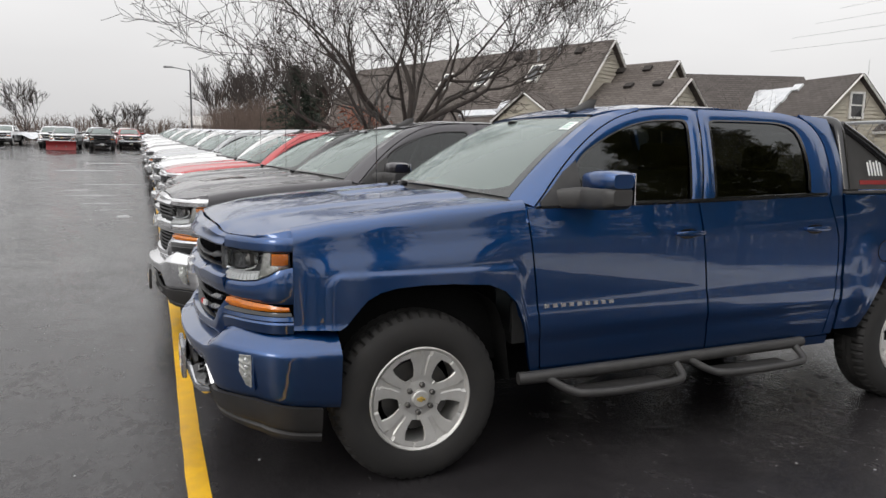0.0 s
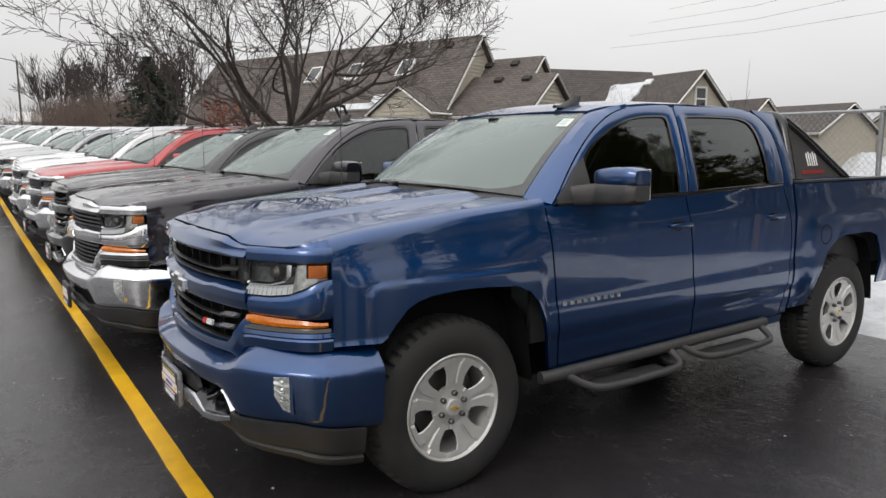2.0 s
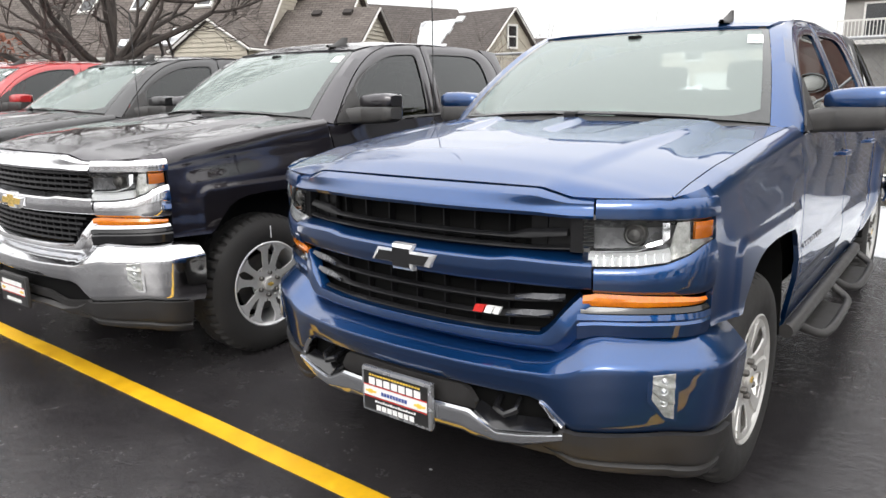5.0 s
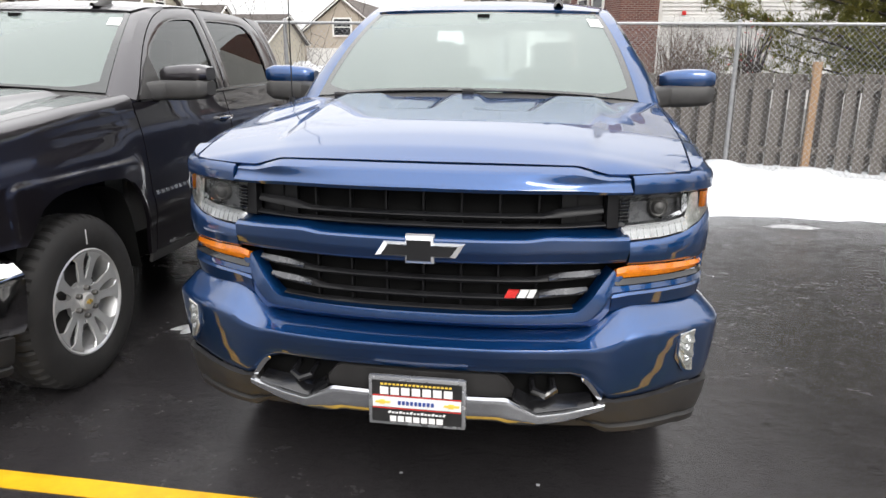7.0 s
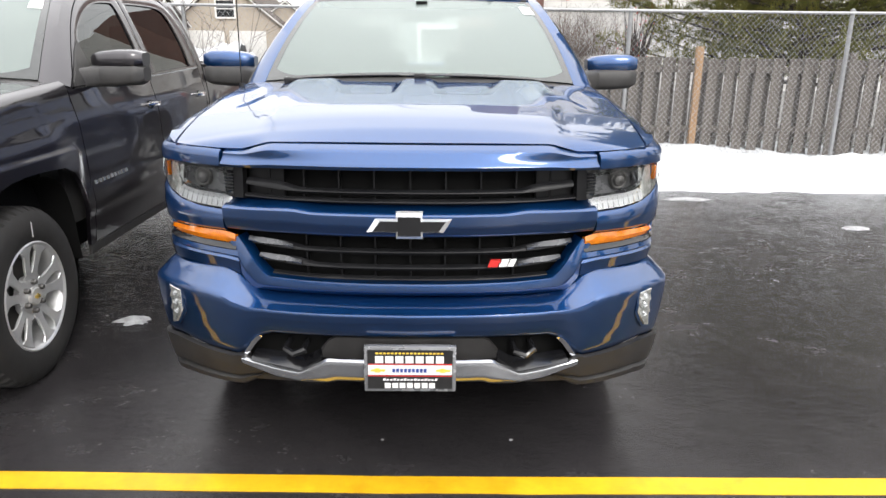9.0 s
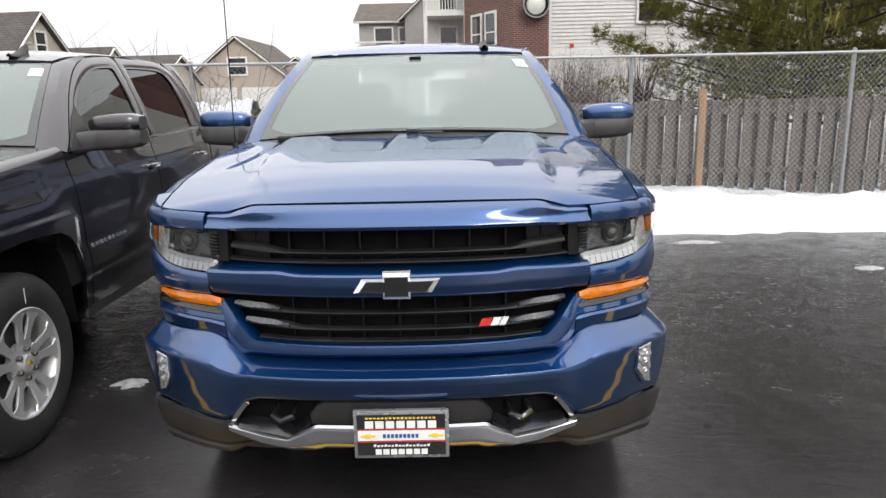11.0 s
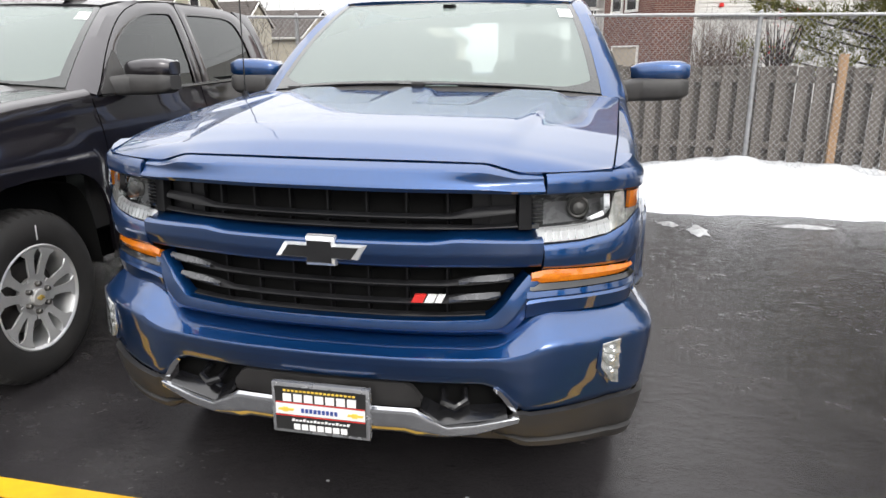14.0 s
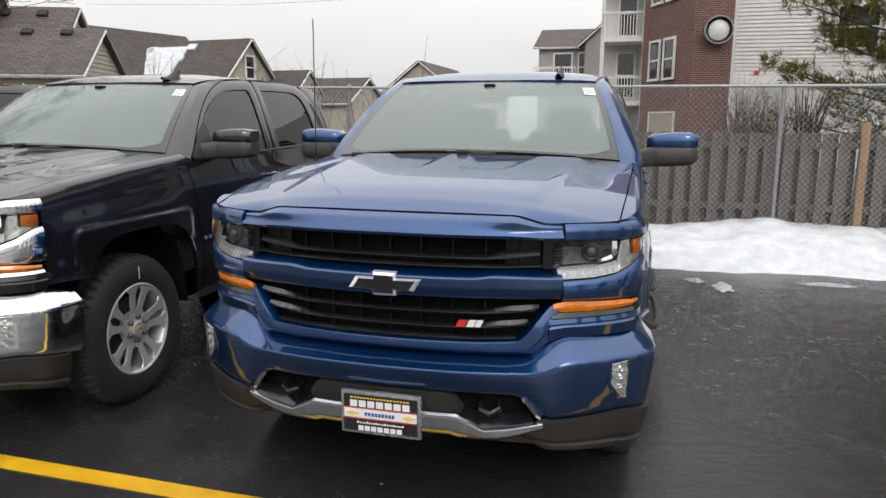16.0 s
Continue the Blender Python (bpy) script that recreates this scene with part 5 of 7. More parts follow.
    if plate:
        pf = Geo().box((-0.163, -0.150, 0.367), (0.171, -0.126, 0.546), 0.006)
        pl = part("plate_holder", pf, SATIN if not chrome_front else PLASTIC, root, "dealer plate with blank printed bars")

        def bar(x0, x1, z0, z1, mt, lift, slant=0.0):
            b = Geo().box((x0, -0.1505 - lift, z0), (x1, -0.149, z1))
            b.v = [(x + slant * (z - z0), y, z) for x, y, z in b.v]
            part("plate_print", b, mt, pl, "", 0)
        bar(-0.150, 0.158, 0.380, 0.532, BLACK_PRINT, 0.002)
        bar(-0.148, 0.156, 0.436, 0.474, WHITE_PRINT, 0.004)
        bar(-0.148, 0.156, 0.430, 0.433, RED_PRINT, 0.004)
        bar(-0.148, 0.156, 0.476, 0.479, RED_PRINT, 0.004)
        for k in range(7) if extras else ():
            for a, b, lo, hi in ((-0.122, 0.0365, 0.482, 0.509), (-0.088, 0.0268, 0.383, 0.403)):
                x = a + b * k
                w = b * 0.80
                bar(x, x + w, lo, hi, WHITE_PRINT, 0.004)
        if not extras:
            bar(-0.122, 0.128, 0.482, 0.509, WHITE_PRINT, 0.004)
            bar(-0.088, 0.096, 0.383, 0.403, WHITE_PRINT, 0.004)
        for k in range(9) if extras else ():
            bar(-0.060 + 0.0142 * k, -0.050 + 0.0142 * k, 0.447, 0.461, BLUE_PRINT, 0.006)
        for x in (-0.114, 0.122):
            bar(x - 0.026, x + 0.026, 0.450, 0.458, GOLD_PRINT, 0.006, 0.5)
            bar(x - 0.009, x + 0.009, 0.446, 0.462, GOLD_PRINT, 0.0062)
        for k in range(16) if extras else ():
            bar(-0.095 + 0.0125 * k, -0.086 + 0.0125 * k, 0.413, 0.4185 + 0.003 * (k % 3 == 0), WHITE_PRINT, 0.004, 0.3)
        for k in range(18) if extras else ():
            bar(-0.120 + 0.0138 * k, -0.111 + 0.0138 * k, 0.517, 0.523, GOLD_PRINT, 0.004)

    # small side parts
    for sg in (1, -1):
        for y in (2.585, 3.60):
            h = blob(np.linspace(0, 1, 9), [(0, 0)] * 9, [(0.010 * q, 0.016 * q) for q in (0.5, 0.8, 0.9, 0.95, 1, 0.95, 0.9, 0.8, 0.5)], 3, 12)
            g = Geo()
            g.v = [(side_x(y, 1.18) + 0.036 + vy - 0.012 * abs(2 * vx - 1) ** 3, y - 0.105 + 0.21 * vx, 1.182 + vz) for vx, vy, vz in h.v]
            g.f = h.f
            g.box((side_x(y, 1.18) - 0.004, y - 0.095, 1.172), (side_x(y, 1.18) + 0.03, y - 0.07, 1.192), 0.004)
            g.box((side_x(y, 1.18) - 0.004, y + 0.07, 1.172), (side_x(y, 1.18) + 0.03, y + 0.095, 1.192), 0.004)
            hd = part("door_handle", g if sg > 0 else g.flipped(), CHROME if chrome_front else paint_mat, root)
            # flat black disc on the door paints the shade of the handle's hollow
            cup = Geo().grid([[(side_x(y, 1.17) + 0.0015, y + 0.075 * math.cos(a) * k, 1.178 + 0.030 * math.sin(a) * k) for k in (0.01, 1.0)] for a in np.linspace(0, 2 * math.pi, 17)], 0, (1, 0, 0))
            part("handle_shade_disc", cup if sg > 0 else cup.flipped(), GLOSS_BLACK, root)
        for k in range(9) if fine else ():
            y = 1.652 + 0.0515 * k
            zz = 0.818 + 0.0
            o = [(y - 0.013, -0.010), (y + 0.015, -0.010), (y + 0.013, 0.010), (y - 0.015, 0.010)]
            g = Geo().prism(o, lambda u, v, d: (side_x(u, zz + v) + 0.006 + d, u, zz + v), 0.008)
            part("door_badge", g if sg > 0 else g.flipped(), SATIN, root)
        g = Geo().grid([[(side_x(4.30, 1.02) + 0.0012 + 0.0006 * k, 4.215 + 0.075 * math.cos(a) * k, 1.02 + 0.075 * math.sin(a) * k) for k in (0.90, 0.95, 1.0)] for a in np.linspace(0, 2 * math.pi, 25)], 0, (1, 0, 0))
        if sg > 0:
            part("fuel_door_gap", g, GLOSS_BLACK, root)
        # steps under the doors
        if not extras:
            continue
        g = Geo().tube([(0.985, 1.50, 0.432), (0.995, 1.56, 0.432), (0.995, 3.50, 0.452), (0.985, 3.56, 0.452)], 0.034, 12)
        bar_ob = part("side_step", g if sg > 0 else g.flipped(), PLASTIC, root, "black tubular side step")
        for y0, y1, dz in ((1.66, 2.53, 0.0), (2.62, 3.48, 0.012)):
            pts = rounded([(1.00, y0, 0.43 + dz), (1.06, y0 + 0.10, 0.365 + dz), (1.115, y0 + 0.20, 0.340 + dz), (1.115, y1 - 0.10, 0.345 + dz), (1.10, y1, 0.36 + dz), (1.00, y1, 0.43 + dz)], 2)
            g = Geo().tube(list(pts), 0.022, 10)
            part("step_loop", g if sg > 0 else g.flipped(), PLASTIC, bar_ob)
            g = Geo().box((0.985, y0 + 0.19, 0.335 + dz), (1.098, y1 - 0.13, 0.356 + dz), 0.006)
            part("step_pad", g if sg > 0 else g.flipped(), RUBBER, bar_ob)
    base_z = roof_z(0.42, 2.2)
    P = []
    for q in np.linspace(0, 1, 15):
        h = 0.018 + 0.060 * float(smooth01((q - 0.12) / 0.72))
        w = 0.030 * math.sin(math.pi * (0.10 + 0.86 * q)) ** 0.6
        y = 2.09 + 0.19 * q
        P.append([(0.42 + w * math.copysign(abs(math.cos(a)) ** (1.0 + 1.6 * q), math.cos(a)), y + 0.035 * math.sin(a) * q, base_z - 0.014 + h * math.sin(a)) for a in np.linspace(0, math.pi, 13)])
    g = Geo().grid(P, 0, (0, 0, 1))
    g.add(P[-1], [tuple(range(13))])
    part("roof_antenna", g, PLASTIC, root, "shark-fin roof antenna")
    mast = Geo().tube([(-0.925, 1.30, 1.36), (-0.925, 1.30, 1.385)], 0.016, 10).tube([(-0.925, 1.30, 1.38), (-0.925, 1.305, 2.18)], 0.0032, 5)
    part("antenna_mast", mast, GLOSS_BLACK, root)
    if extras:
        for sg in (1, -1):
            leg = rounded([(0.885, 3.97, 1.412), (0.80, 4.00, 1.70), (0.735, 4.03, 1.86), (0.60, 4.04, 1.875)], 3)
            g = Geo().tube(list(leg), 0.040, 14)
            g.box((0.84, 3.92, 1.408), (0.94, 4.03, 1.424), 0.004)
            sb = part("sport_bar", g if sg > 0 else g.flipped(), GLOSS_BLACK, root, "black tubular bed bar behind the cab")
            leg = rounded([(0.745, 4.05, 1.845), (0.80, 4.25, 1.72), (0.86, 4.58, 1.50), (0.885, 4.72, 1.412)], 2)
            g = Geo().tube(list(leg), 0.034, 14)
            part("bar_brace", g if sg > 0 else g.flipped(), GLOSS_BLACK, sb)
            o = [(4.00, 1.42), (4.66, 1.42), (4.30, 1.66), (4.05, 1.80)]
            g = Geo().prism(o, lambda u, v, d: (0.885 - 0.30 * (v - 1.412) + 0.004 + d, u, v), 0.004)
            part("bar_panel", g if sg > 0 else g.flipped(), PLASTIC, sb, "dark perforated panel")
            for k in range(5):
                o = [(4.22 + 0.030 * k, 1.51), (4.234 + 0.030 * k, 1.51), (4.234 + 0.030 * k, 1.60 + 0.012 * (k % 2)), (4.22 + 0.030 * k, 1.60 + 0.012 * (k % 2))]
                g = Geo().prism(o, lambda u, v, d: (0.885 - 0.30 * (v - 1.412) + 0.007 + d, u, v), 0.003)
                part("panel_print", g if sg > 0 else g.flipped(), WHITE_PRINT, sb)
            o = [(4.12, 1.452), (4.42, 1.452), (4.42, 1.480), (4.12, 1.480)]
            g = Geo().prism(o, lambda u, v, d: (0.885 - 0.30 * (v - 1.412) + 0.007 + d, u, v), 0.003)
            part("panel_print", g if sg > 0 else g.flipped(), DULL_RED, sb)
        g = Geo().tube([(-0.62, 4.04, 1.875), (0.62, 4.04, 1.875)], 0.040, 14)
        part("bar_cross", g, GLOSS_BLACK, root)
    if snow:
        P = []
        for u in np.linspace(-1, 1, 15):
            P.append([(u * 0.62, lerp(2.15, 3.85, v), roof_z(u * 0.62, lerp(2.15, 3.85, v)) + 0.035 * (1 - abs(u) ** 4) * float(smooth01(min(v, 1 - v) / 0.08)) + 0.004) for v in np.linspace(0, 1, 14)])
        part("roof_snow", Geo().grid(P, 0, (0, 0, 1)), SNOW, root, "thin snow lying on the roof")

    kind = "wide" if wide_wheels else "split"
    for y in (WHEEL_F, WHEEL_R):
        wheel_part(root, kind, pose(WHEEL_X, y, WHEEL_Z, -8 if y < 2 else 40), fine)
        wheel_part(root, kind, pose(-WHEEL_X, y, WHEEL_Z, 17, 0, 180), fine)
    return root


def glass_back():
    return CLEAR


blue_truck = build_truck("blue crew-cab pickup truck parked at the yellow line", BLUE, extras=True)
dark_truck = build_truck("charcoal pickup truck with a chrome grille and bumper", CHARCOAL, chrome_front=True, wide_wheels=False)
dark_truck.matrix_basis = pose(-2.83, -0.16, 0, 0, 0, 0.4)
mark = Geo().grid([[(WHEEL_X + 0.021, WHEEL_F + 0.02 + w, WHEEL_Z + r) for w in (-0.004, 0.004)] for r in (0.295, 0.33, 0.37)], 0, (1, 0, 0))
part("chalk_mark", mark, WHITE_PRINT, dark_truck)
black_truck = build_truck("black pickup truck with a black grille, parked in the row", BLACK)
black_truck.matrix_basis = pose(-5.78, -0.02, 0, 0, 0, -0.4)
red_truck = build_truck("bright red pickup truck with a chrome grille", RED, chrome_front=True, wide_wheels=False, fine=False)
red_truck.matrix_basis = pose(-8.70, -0.05, 0.06, 0, 0.9, 0.5)
white_truck = build_truck("white pickup truck with snow on its roof", WHITE, chrome_front=True, wide_wheels=False, snow=True, plate=False, fine=False)
white_truck.matrix_basis = pose(-11.60, -0.10, 0.115, 0, 1.3)
silver_truck = build_truck("silver pickup truck parked in the row", SILVER, chrome_front=True, wide_wheels=False, snow=True, plate=False, fine=False)
silver_truck.matrix_basis = pose(-17.4, -0.10, 0.265, 0, 1.6)


# ---- ground, line, water and snow ----
G0 = -0.06


def rise(x):
    """The lot climbs gently beyond the first trucks."""
    return 0.030 * math.log1p(math.exp((-9.0 - max(x, -100.0)) / 3.0)) * 3.0


g = Geo().grid([[(x, y, G0 + rise(x)) for y in (-3000, -60, 0, 60, 3000)] for x in [-3000] + list(np.arange(-100, 0.5, 2.0)) + [60, 3000]], 0, (0, 0, 1))
tagged(part("ground", g, ASPHALT, None), "dark wet asphalt of the car lot", "ground", kind="structure")

P = []
for x in np.linspace(-90, 9, 500):
    w = 0.004 * noise.noise((x * 3.1, 0, 0)) + 0.003 * noise.noise((x * 9.7, 4, 0))
    w2 = 0.004 * noise.noise((x * 2.7, 9, 0)) + 0.003 * noise.noise((x * 11.3, 7, 0))
    yc = -0.108 + 0.011 * min(max(-x, 0.0), 3.0) + 0.0006 * abs(x)
    z = G0 + rise(x)
    P.append([(x, yc - 0.055 + w, z + 0.004), (x, yc, z + 0.006), (x, yc + 0.053 + w2, z + 0.004)])
tagged(part("painted_line", Geo().grid(P, 0.004, (0, 0, 1)), STRIPE, None), "worn yellow painted line on the asphalt", "road marking", kind="structure")

WATER = surface("puddle_water", (0.007, 0.0065, 0.0065), (0.013, 0.012, 0.012), (0.02, 0.09), 3, spec=0.55, bump=0.04, bscale=9)


def puddle(cx, cy, rx, ry, seed):
    P = []
    for k in range(49):
        a = 2 * math.pi * k / 48
        r = 1 + 0.45 * noise.noise((math.cos(a) * 1.3 + seed, math.sin(a) * 1.3, 0)) + 0.2 * noise.noise((math.cos(a) * 4 + seed, math.sin(a) * 4, 2))
        P.append([(cx + rx * r * q * math.cos(a), cy + ry * r * q * math.sin(a), G0 + 0.003 - 0.002 * q) for q in (0.02, 0.5, 1.0)])
    return tagged(part("puddle", Geo().grid(P, 0, (0, 0, 1)), WATER, None), "shallow puddle of meltwater on the asphalt", "puddle", "puddles")


puddle(2.80, 2.02, 0.50, 0.26, 1.0)
puddle(3.9, 3.0, 0.55, 0.16, 21.0)
puddle(3.0, 5.02, 1.35, 0.30, 24.0)
puddle(5.2, 4.7, 0.9, 0.35, 27.0)
puddle(2.15, 2.55, 0.15, 0.06, 3.0)
puddle(1.50, 4.15, 0.20, 0.42, 5.0)
puddle(3.3, 3.2, 0.30, 0.12, 8.0)
puddle(-5.5, -3.2, 0.5, 0.10, 14.0)


def snow_heap(name, label, x0, x1, y0, y1, top, seed, n=(200, 26), ragged=0.18, skew=0.0):
    """A bank of snow with a ragged foot and a lumpy, trodden top."""
    P = []
    for x in np.linspace(x0, x1, n[0]):
        e0 = ragged * noise.noise((x * 0.9, seed, 0)) + 0.5 * ragged * noise.noise((x * 3.1, seed, 3))
        col = []
        for v in np.linspace(0, 1, n[1]):
            y = lerp(y0 + e0 + skew * (x - x0), y1, v)
            h = top * float(smooth01(v / 0.35)) ** 0.8
            h *= 0.72 + 0.5 * noise.noise((x * 0.55, y * 0.7, seed)) + 0.20 * noise.noise((x * 2.3, y * 2.6, seed + 2))
            pit = noise.noise((x * 2.0, y * 2.4, seed + 7))
            h -= 0.10 * max(0.0, pit - 0.30) * (1 if v > 0.1 else 0)
            foot = noise.cell(Vector((x * 3.1, y * 2.6, seed)))
            fx, fy = (x * 3.1) % 1.0 - 0.5, (y * 2.6) % 1.0 - 0.5
            if foot > 0.35 and v > 0.12:
                h -= 0.06 * math.exp(-(fx * fx * 9 + fy * fy * 7))
            col.append((x, y, G0 + rise(x) - 0.01 + max(0.012 if v > 0 else 0.0, h)))
        P.append(col)
    return tagged(part(name, Geo().grid(P, 0, (0, 0, 1)), SNOW, None), label, "snow", kind="structure")


snow_heap("snow_bank", "trodden white snow lying along the fence", -1.0, 16.0, 5.62, 8.6, 0.33, 1.0, (300, 44))
snow_heap("snow_bank", "white snow lying along the far fence", -60.0, -1.0, 6.6, 8.8, 0.28, 5.0, (240, 12))
snow_heap("snow_bank", "ploughed snow at the edge of the lot", 11.5, 15.5, -40.0, 5.0, 0.8, 9.0, (30, 60))


def slush(cx, cy, rx, ry, seed, h=0.03):
    P = []
    for k in range(33):
        a = 2 * math.pi * k / 32
        r = 1 + 0.6 * noise.noise((math.cos(a) * 1.7 + seed, math.sin(a) * 1.7, 0)) + 0.3 * noise.noise((math.cos(a) * 5 + seed, math.sin(a) * 5, 2))
        P.append([(cx + rx * r * q * math.cos(a), cy + ry * r * q * math.sin(a), G0 + rise(cx + rx * r * q * math.cos(a)) + 0.004 + h * (1 - q * q) * (0.8 + 0.4 * noise.noise((k * 0.9, q * 3, seed)))) for q in (0.02, 0.35, 0.7, 1.0)])
    return tagged(part("slush_patch", Geo().grid(P, 0, (0, 0, 1)), SLUSH, None), "melting patch of grey snow on the asphalt", "snow", "slush patches")


for k, (x, y, a, b) in enumerate(((1.87, 4.88, 0.10, 0.20), (4.08, 3.99, 0.11, 0.07), (1.6, 5.1, 0.08, 0.1), (-1.75, 1.55, 0.09, 0.07), (-1.5, 2.9, 0.12, 0.2), (2.9, 5.25, 0.25, 0.06),
                                  (-13.7, -0.85, 0.30, 0.16), (-15.2, -1.10, 0.10, 0.40), (-17.0, -1.35, 0.12, 0.55), (-19.5, -1.65, 0.16, 0.75), (-21.5, -2.3, 0.14, 0.5), (-24.0, -1.5, 0.2, 0.9), (-33.0, -3.0, 0.3, 1.3), (-40.5, -2.2, 0.4, 1.4))):
    slush(x, y, a, b, k * 3.7, 0.03 if x > -5 else 0.008)
rng = random.Random(4)
P = Geo()
for _ in range(60):
    x, y = rng.uniform(-3.5, 4.5), rng.uniform(-1.2, 4.5)
    s = rng.uniform(0.002, 0.007)
    P.box((x - s, y - s * 0.7, G0 - 0.002), (x + s, y + s * 0.7, G0 + s * 1.1))
tagged(part("grit", P, SLUSH, None, "", 0), "loose grit and ice crumbs scattered on the asphalt", "grit", kind="stuff")


# ---- fences ----
WOOD_Y, LINK_Y, LINK_TOP = 8.12, 7.88, 2.07
fence = thing("wooden_fence", "weathered grey wooden shadow-box fence behind the snow", "fence")
picket = Geo().box((-0.068, -0.010, 0.0), (0.068, 0.010, 1.50)).mesh("picket", OLD_WOOD, 0)
rngf = random.Random(11)
for row, dy in ((0, -0.045), (1, 0.075)):
    for k in range(63):
        x = 0.4 + 0.232 * k + row * 0.116
        ob = part("picket", picket, None, fence)
        ob.matrix_basis = pose(x + rngf.uniform(-0.006, 0.006), WOOD_Y + dy, G0 + rngf.uniform(-0.02, 0.015), 0, rngf.uniform(-0.7, 0.7), rngf.uniform(-1.5, 1.5))
for z in (0.42, 1.28):
    part("fence_rail", Geo().box((0.3, WOOD_Y - 0.032, z - 0.045), (15.0, WOOD_Y + 0.032, z + 0.045), 0.004), OLD_WOOD, fence)
for k, x in enumerate((0.3, 3.88, 6.1, 8.5, 10.9, 13.3)):
    part("fence_post", Geo().box((x - 0.048, WOOD_Y - 0.11, G0), (x + 0.048, WOOD_Y - 0.012, 1.60 if k == 1 else 1.54), 0.005), NEW_WOOD if k == 1 else OLD_WOOD, fence)

link = thing("chain_link_fence", "galvanised chain-link fence in front of the wooden one", "fence")
for x in [2.80 + 3.12 * k for k in range(-14, 5)]:
    part("fence_pole", Geo().tube([(x, LINK_Y + 0.03, G0), (x, LINK_Y + 0.03, LINK_TOP + rise(x) + 0.02)], 0.030, 12), GALV, link)
    part("pole_cap", Geo().tube([(x, LINK_Y + 0.03, LINK_TOP + rise(x) + h) for h in (0.0, 0.045, 0.06)], [0.034, 0.030, 0.008], 12), GALV, link)
part("top_rail", Geo().tube([(x, LINK_Y, LINK_TOP + rise(x) + 0.004 * math.sin(x)) for x in np.linspace(-41, 15, 30)], 0.021, 10), GALV, link)
mesh_w = Geo()
z0, z1 = 0.05, LINK_TOP - 0.01
cell, hgt = 0.075, LINK_TOP - 0.06
vs, fs = [], []


def wire(x0, za, x1, zb, y, r):
    o = len(vs)
    d = np.array((x1 - x0, 0, zb - za))
    d /= np.linalg.norm(d)
    n = np.array((-d[2], 0, d[0]))
    for x, z in ((x0, za), (x1, zb)):
        for a, b in ((r, 0), (-r * 0.5, r * 0.87), (-r * 0.5, -r * 0.87)):
            vs.append((x + n[0] * a, y + b, z + n[2] * a))
    for j in range(3):
        fs.append((o + j, o + (j + 1) % 3, o + 3 + (j + 1) % 3, o + 3 + j))


run = (z1 - z0) * 0.92
for k in range(int((15.5 + 26) / cell)):
    x = -26 + k * cell
    h = rise(x)
    wire(x, z0 + h, x + run, z1 + h, LINK_Y - 0.026, 0.0021)
    wire(x + run, z0 + h, x, z1 + h, LINK_Y - 0.030, 0.0021)
mesh_w.add(vs, fs)
tagged(part("wire_mesh", mesh_w, GALV, link, "diamond wire mesh", 0), kind="stuff")


# ---- houses ----
def add_uv(me):
    """Unwraps each face flat by its own level line and slope, in metres."""
    uv = me.uv_layers.new(name="UVMap")
    for f in me.polygons:
        n = f.normal
        t = Vector((0, 0, 1)).cross(n)
        t = t.normalized() if t.length > 0.05 else Vector((1, 0, 0))
        w = n.cross(t)
        for li in f.loop_indices:
            p = me.vertices[me.loops[li].vertex_index].co
            uv.data[li].uv = (p.dot(t), p.dot(w))
    return me


def lap_wall(pts, step, face):
    """A wall of lapped boards between a foot line a-b and heights; pts: (a, b, z0, z1, gable peak or None)."""
    (ax, ay), (bx, by), za, zb, peak = pts
    z = za
    top = peak if peak else zb
    q = lambda k, u, d, h: (lerp(ax, bx, lerp(0.5 * k, 1 - 0.5 * k, u)) + face[0] * d, lerp(ay, by, lerp(0.5 * k, 1 - 0.5 * k, u)) + face[1] * d, h)
    left, right = [], []
    while z < top - 1e-6:
        zz = min(z + step, top)
        for d, h in ((0.034, z), (0.0, zz)):
            k = 0.0 if h <= zb or not peak else (h - zb) / (peak - zb)
            left.append(q(k, 0, d, h))
            right.append(q(k, 1, d, h))
        z = zz
    return Geo().grid([left, right], 0, (face[0], face[1], 0))


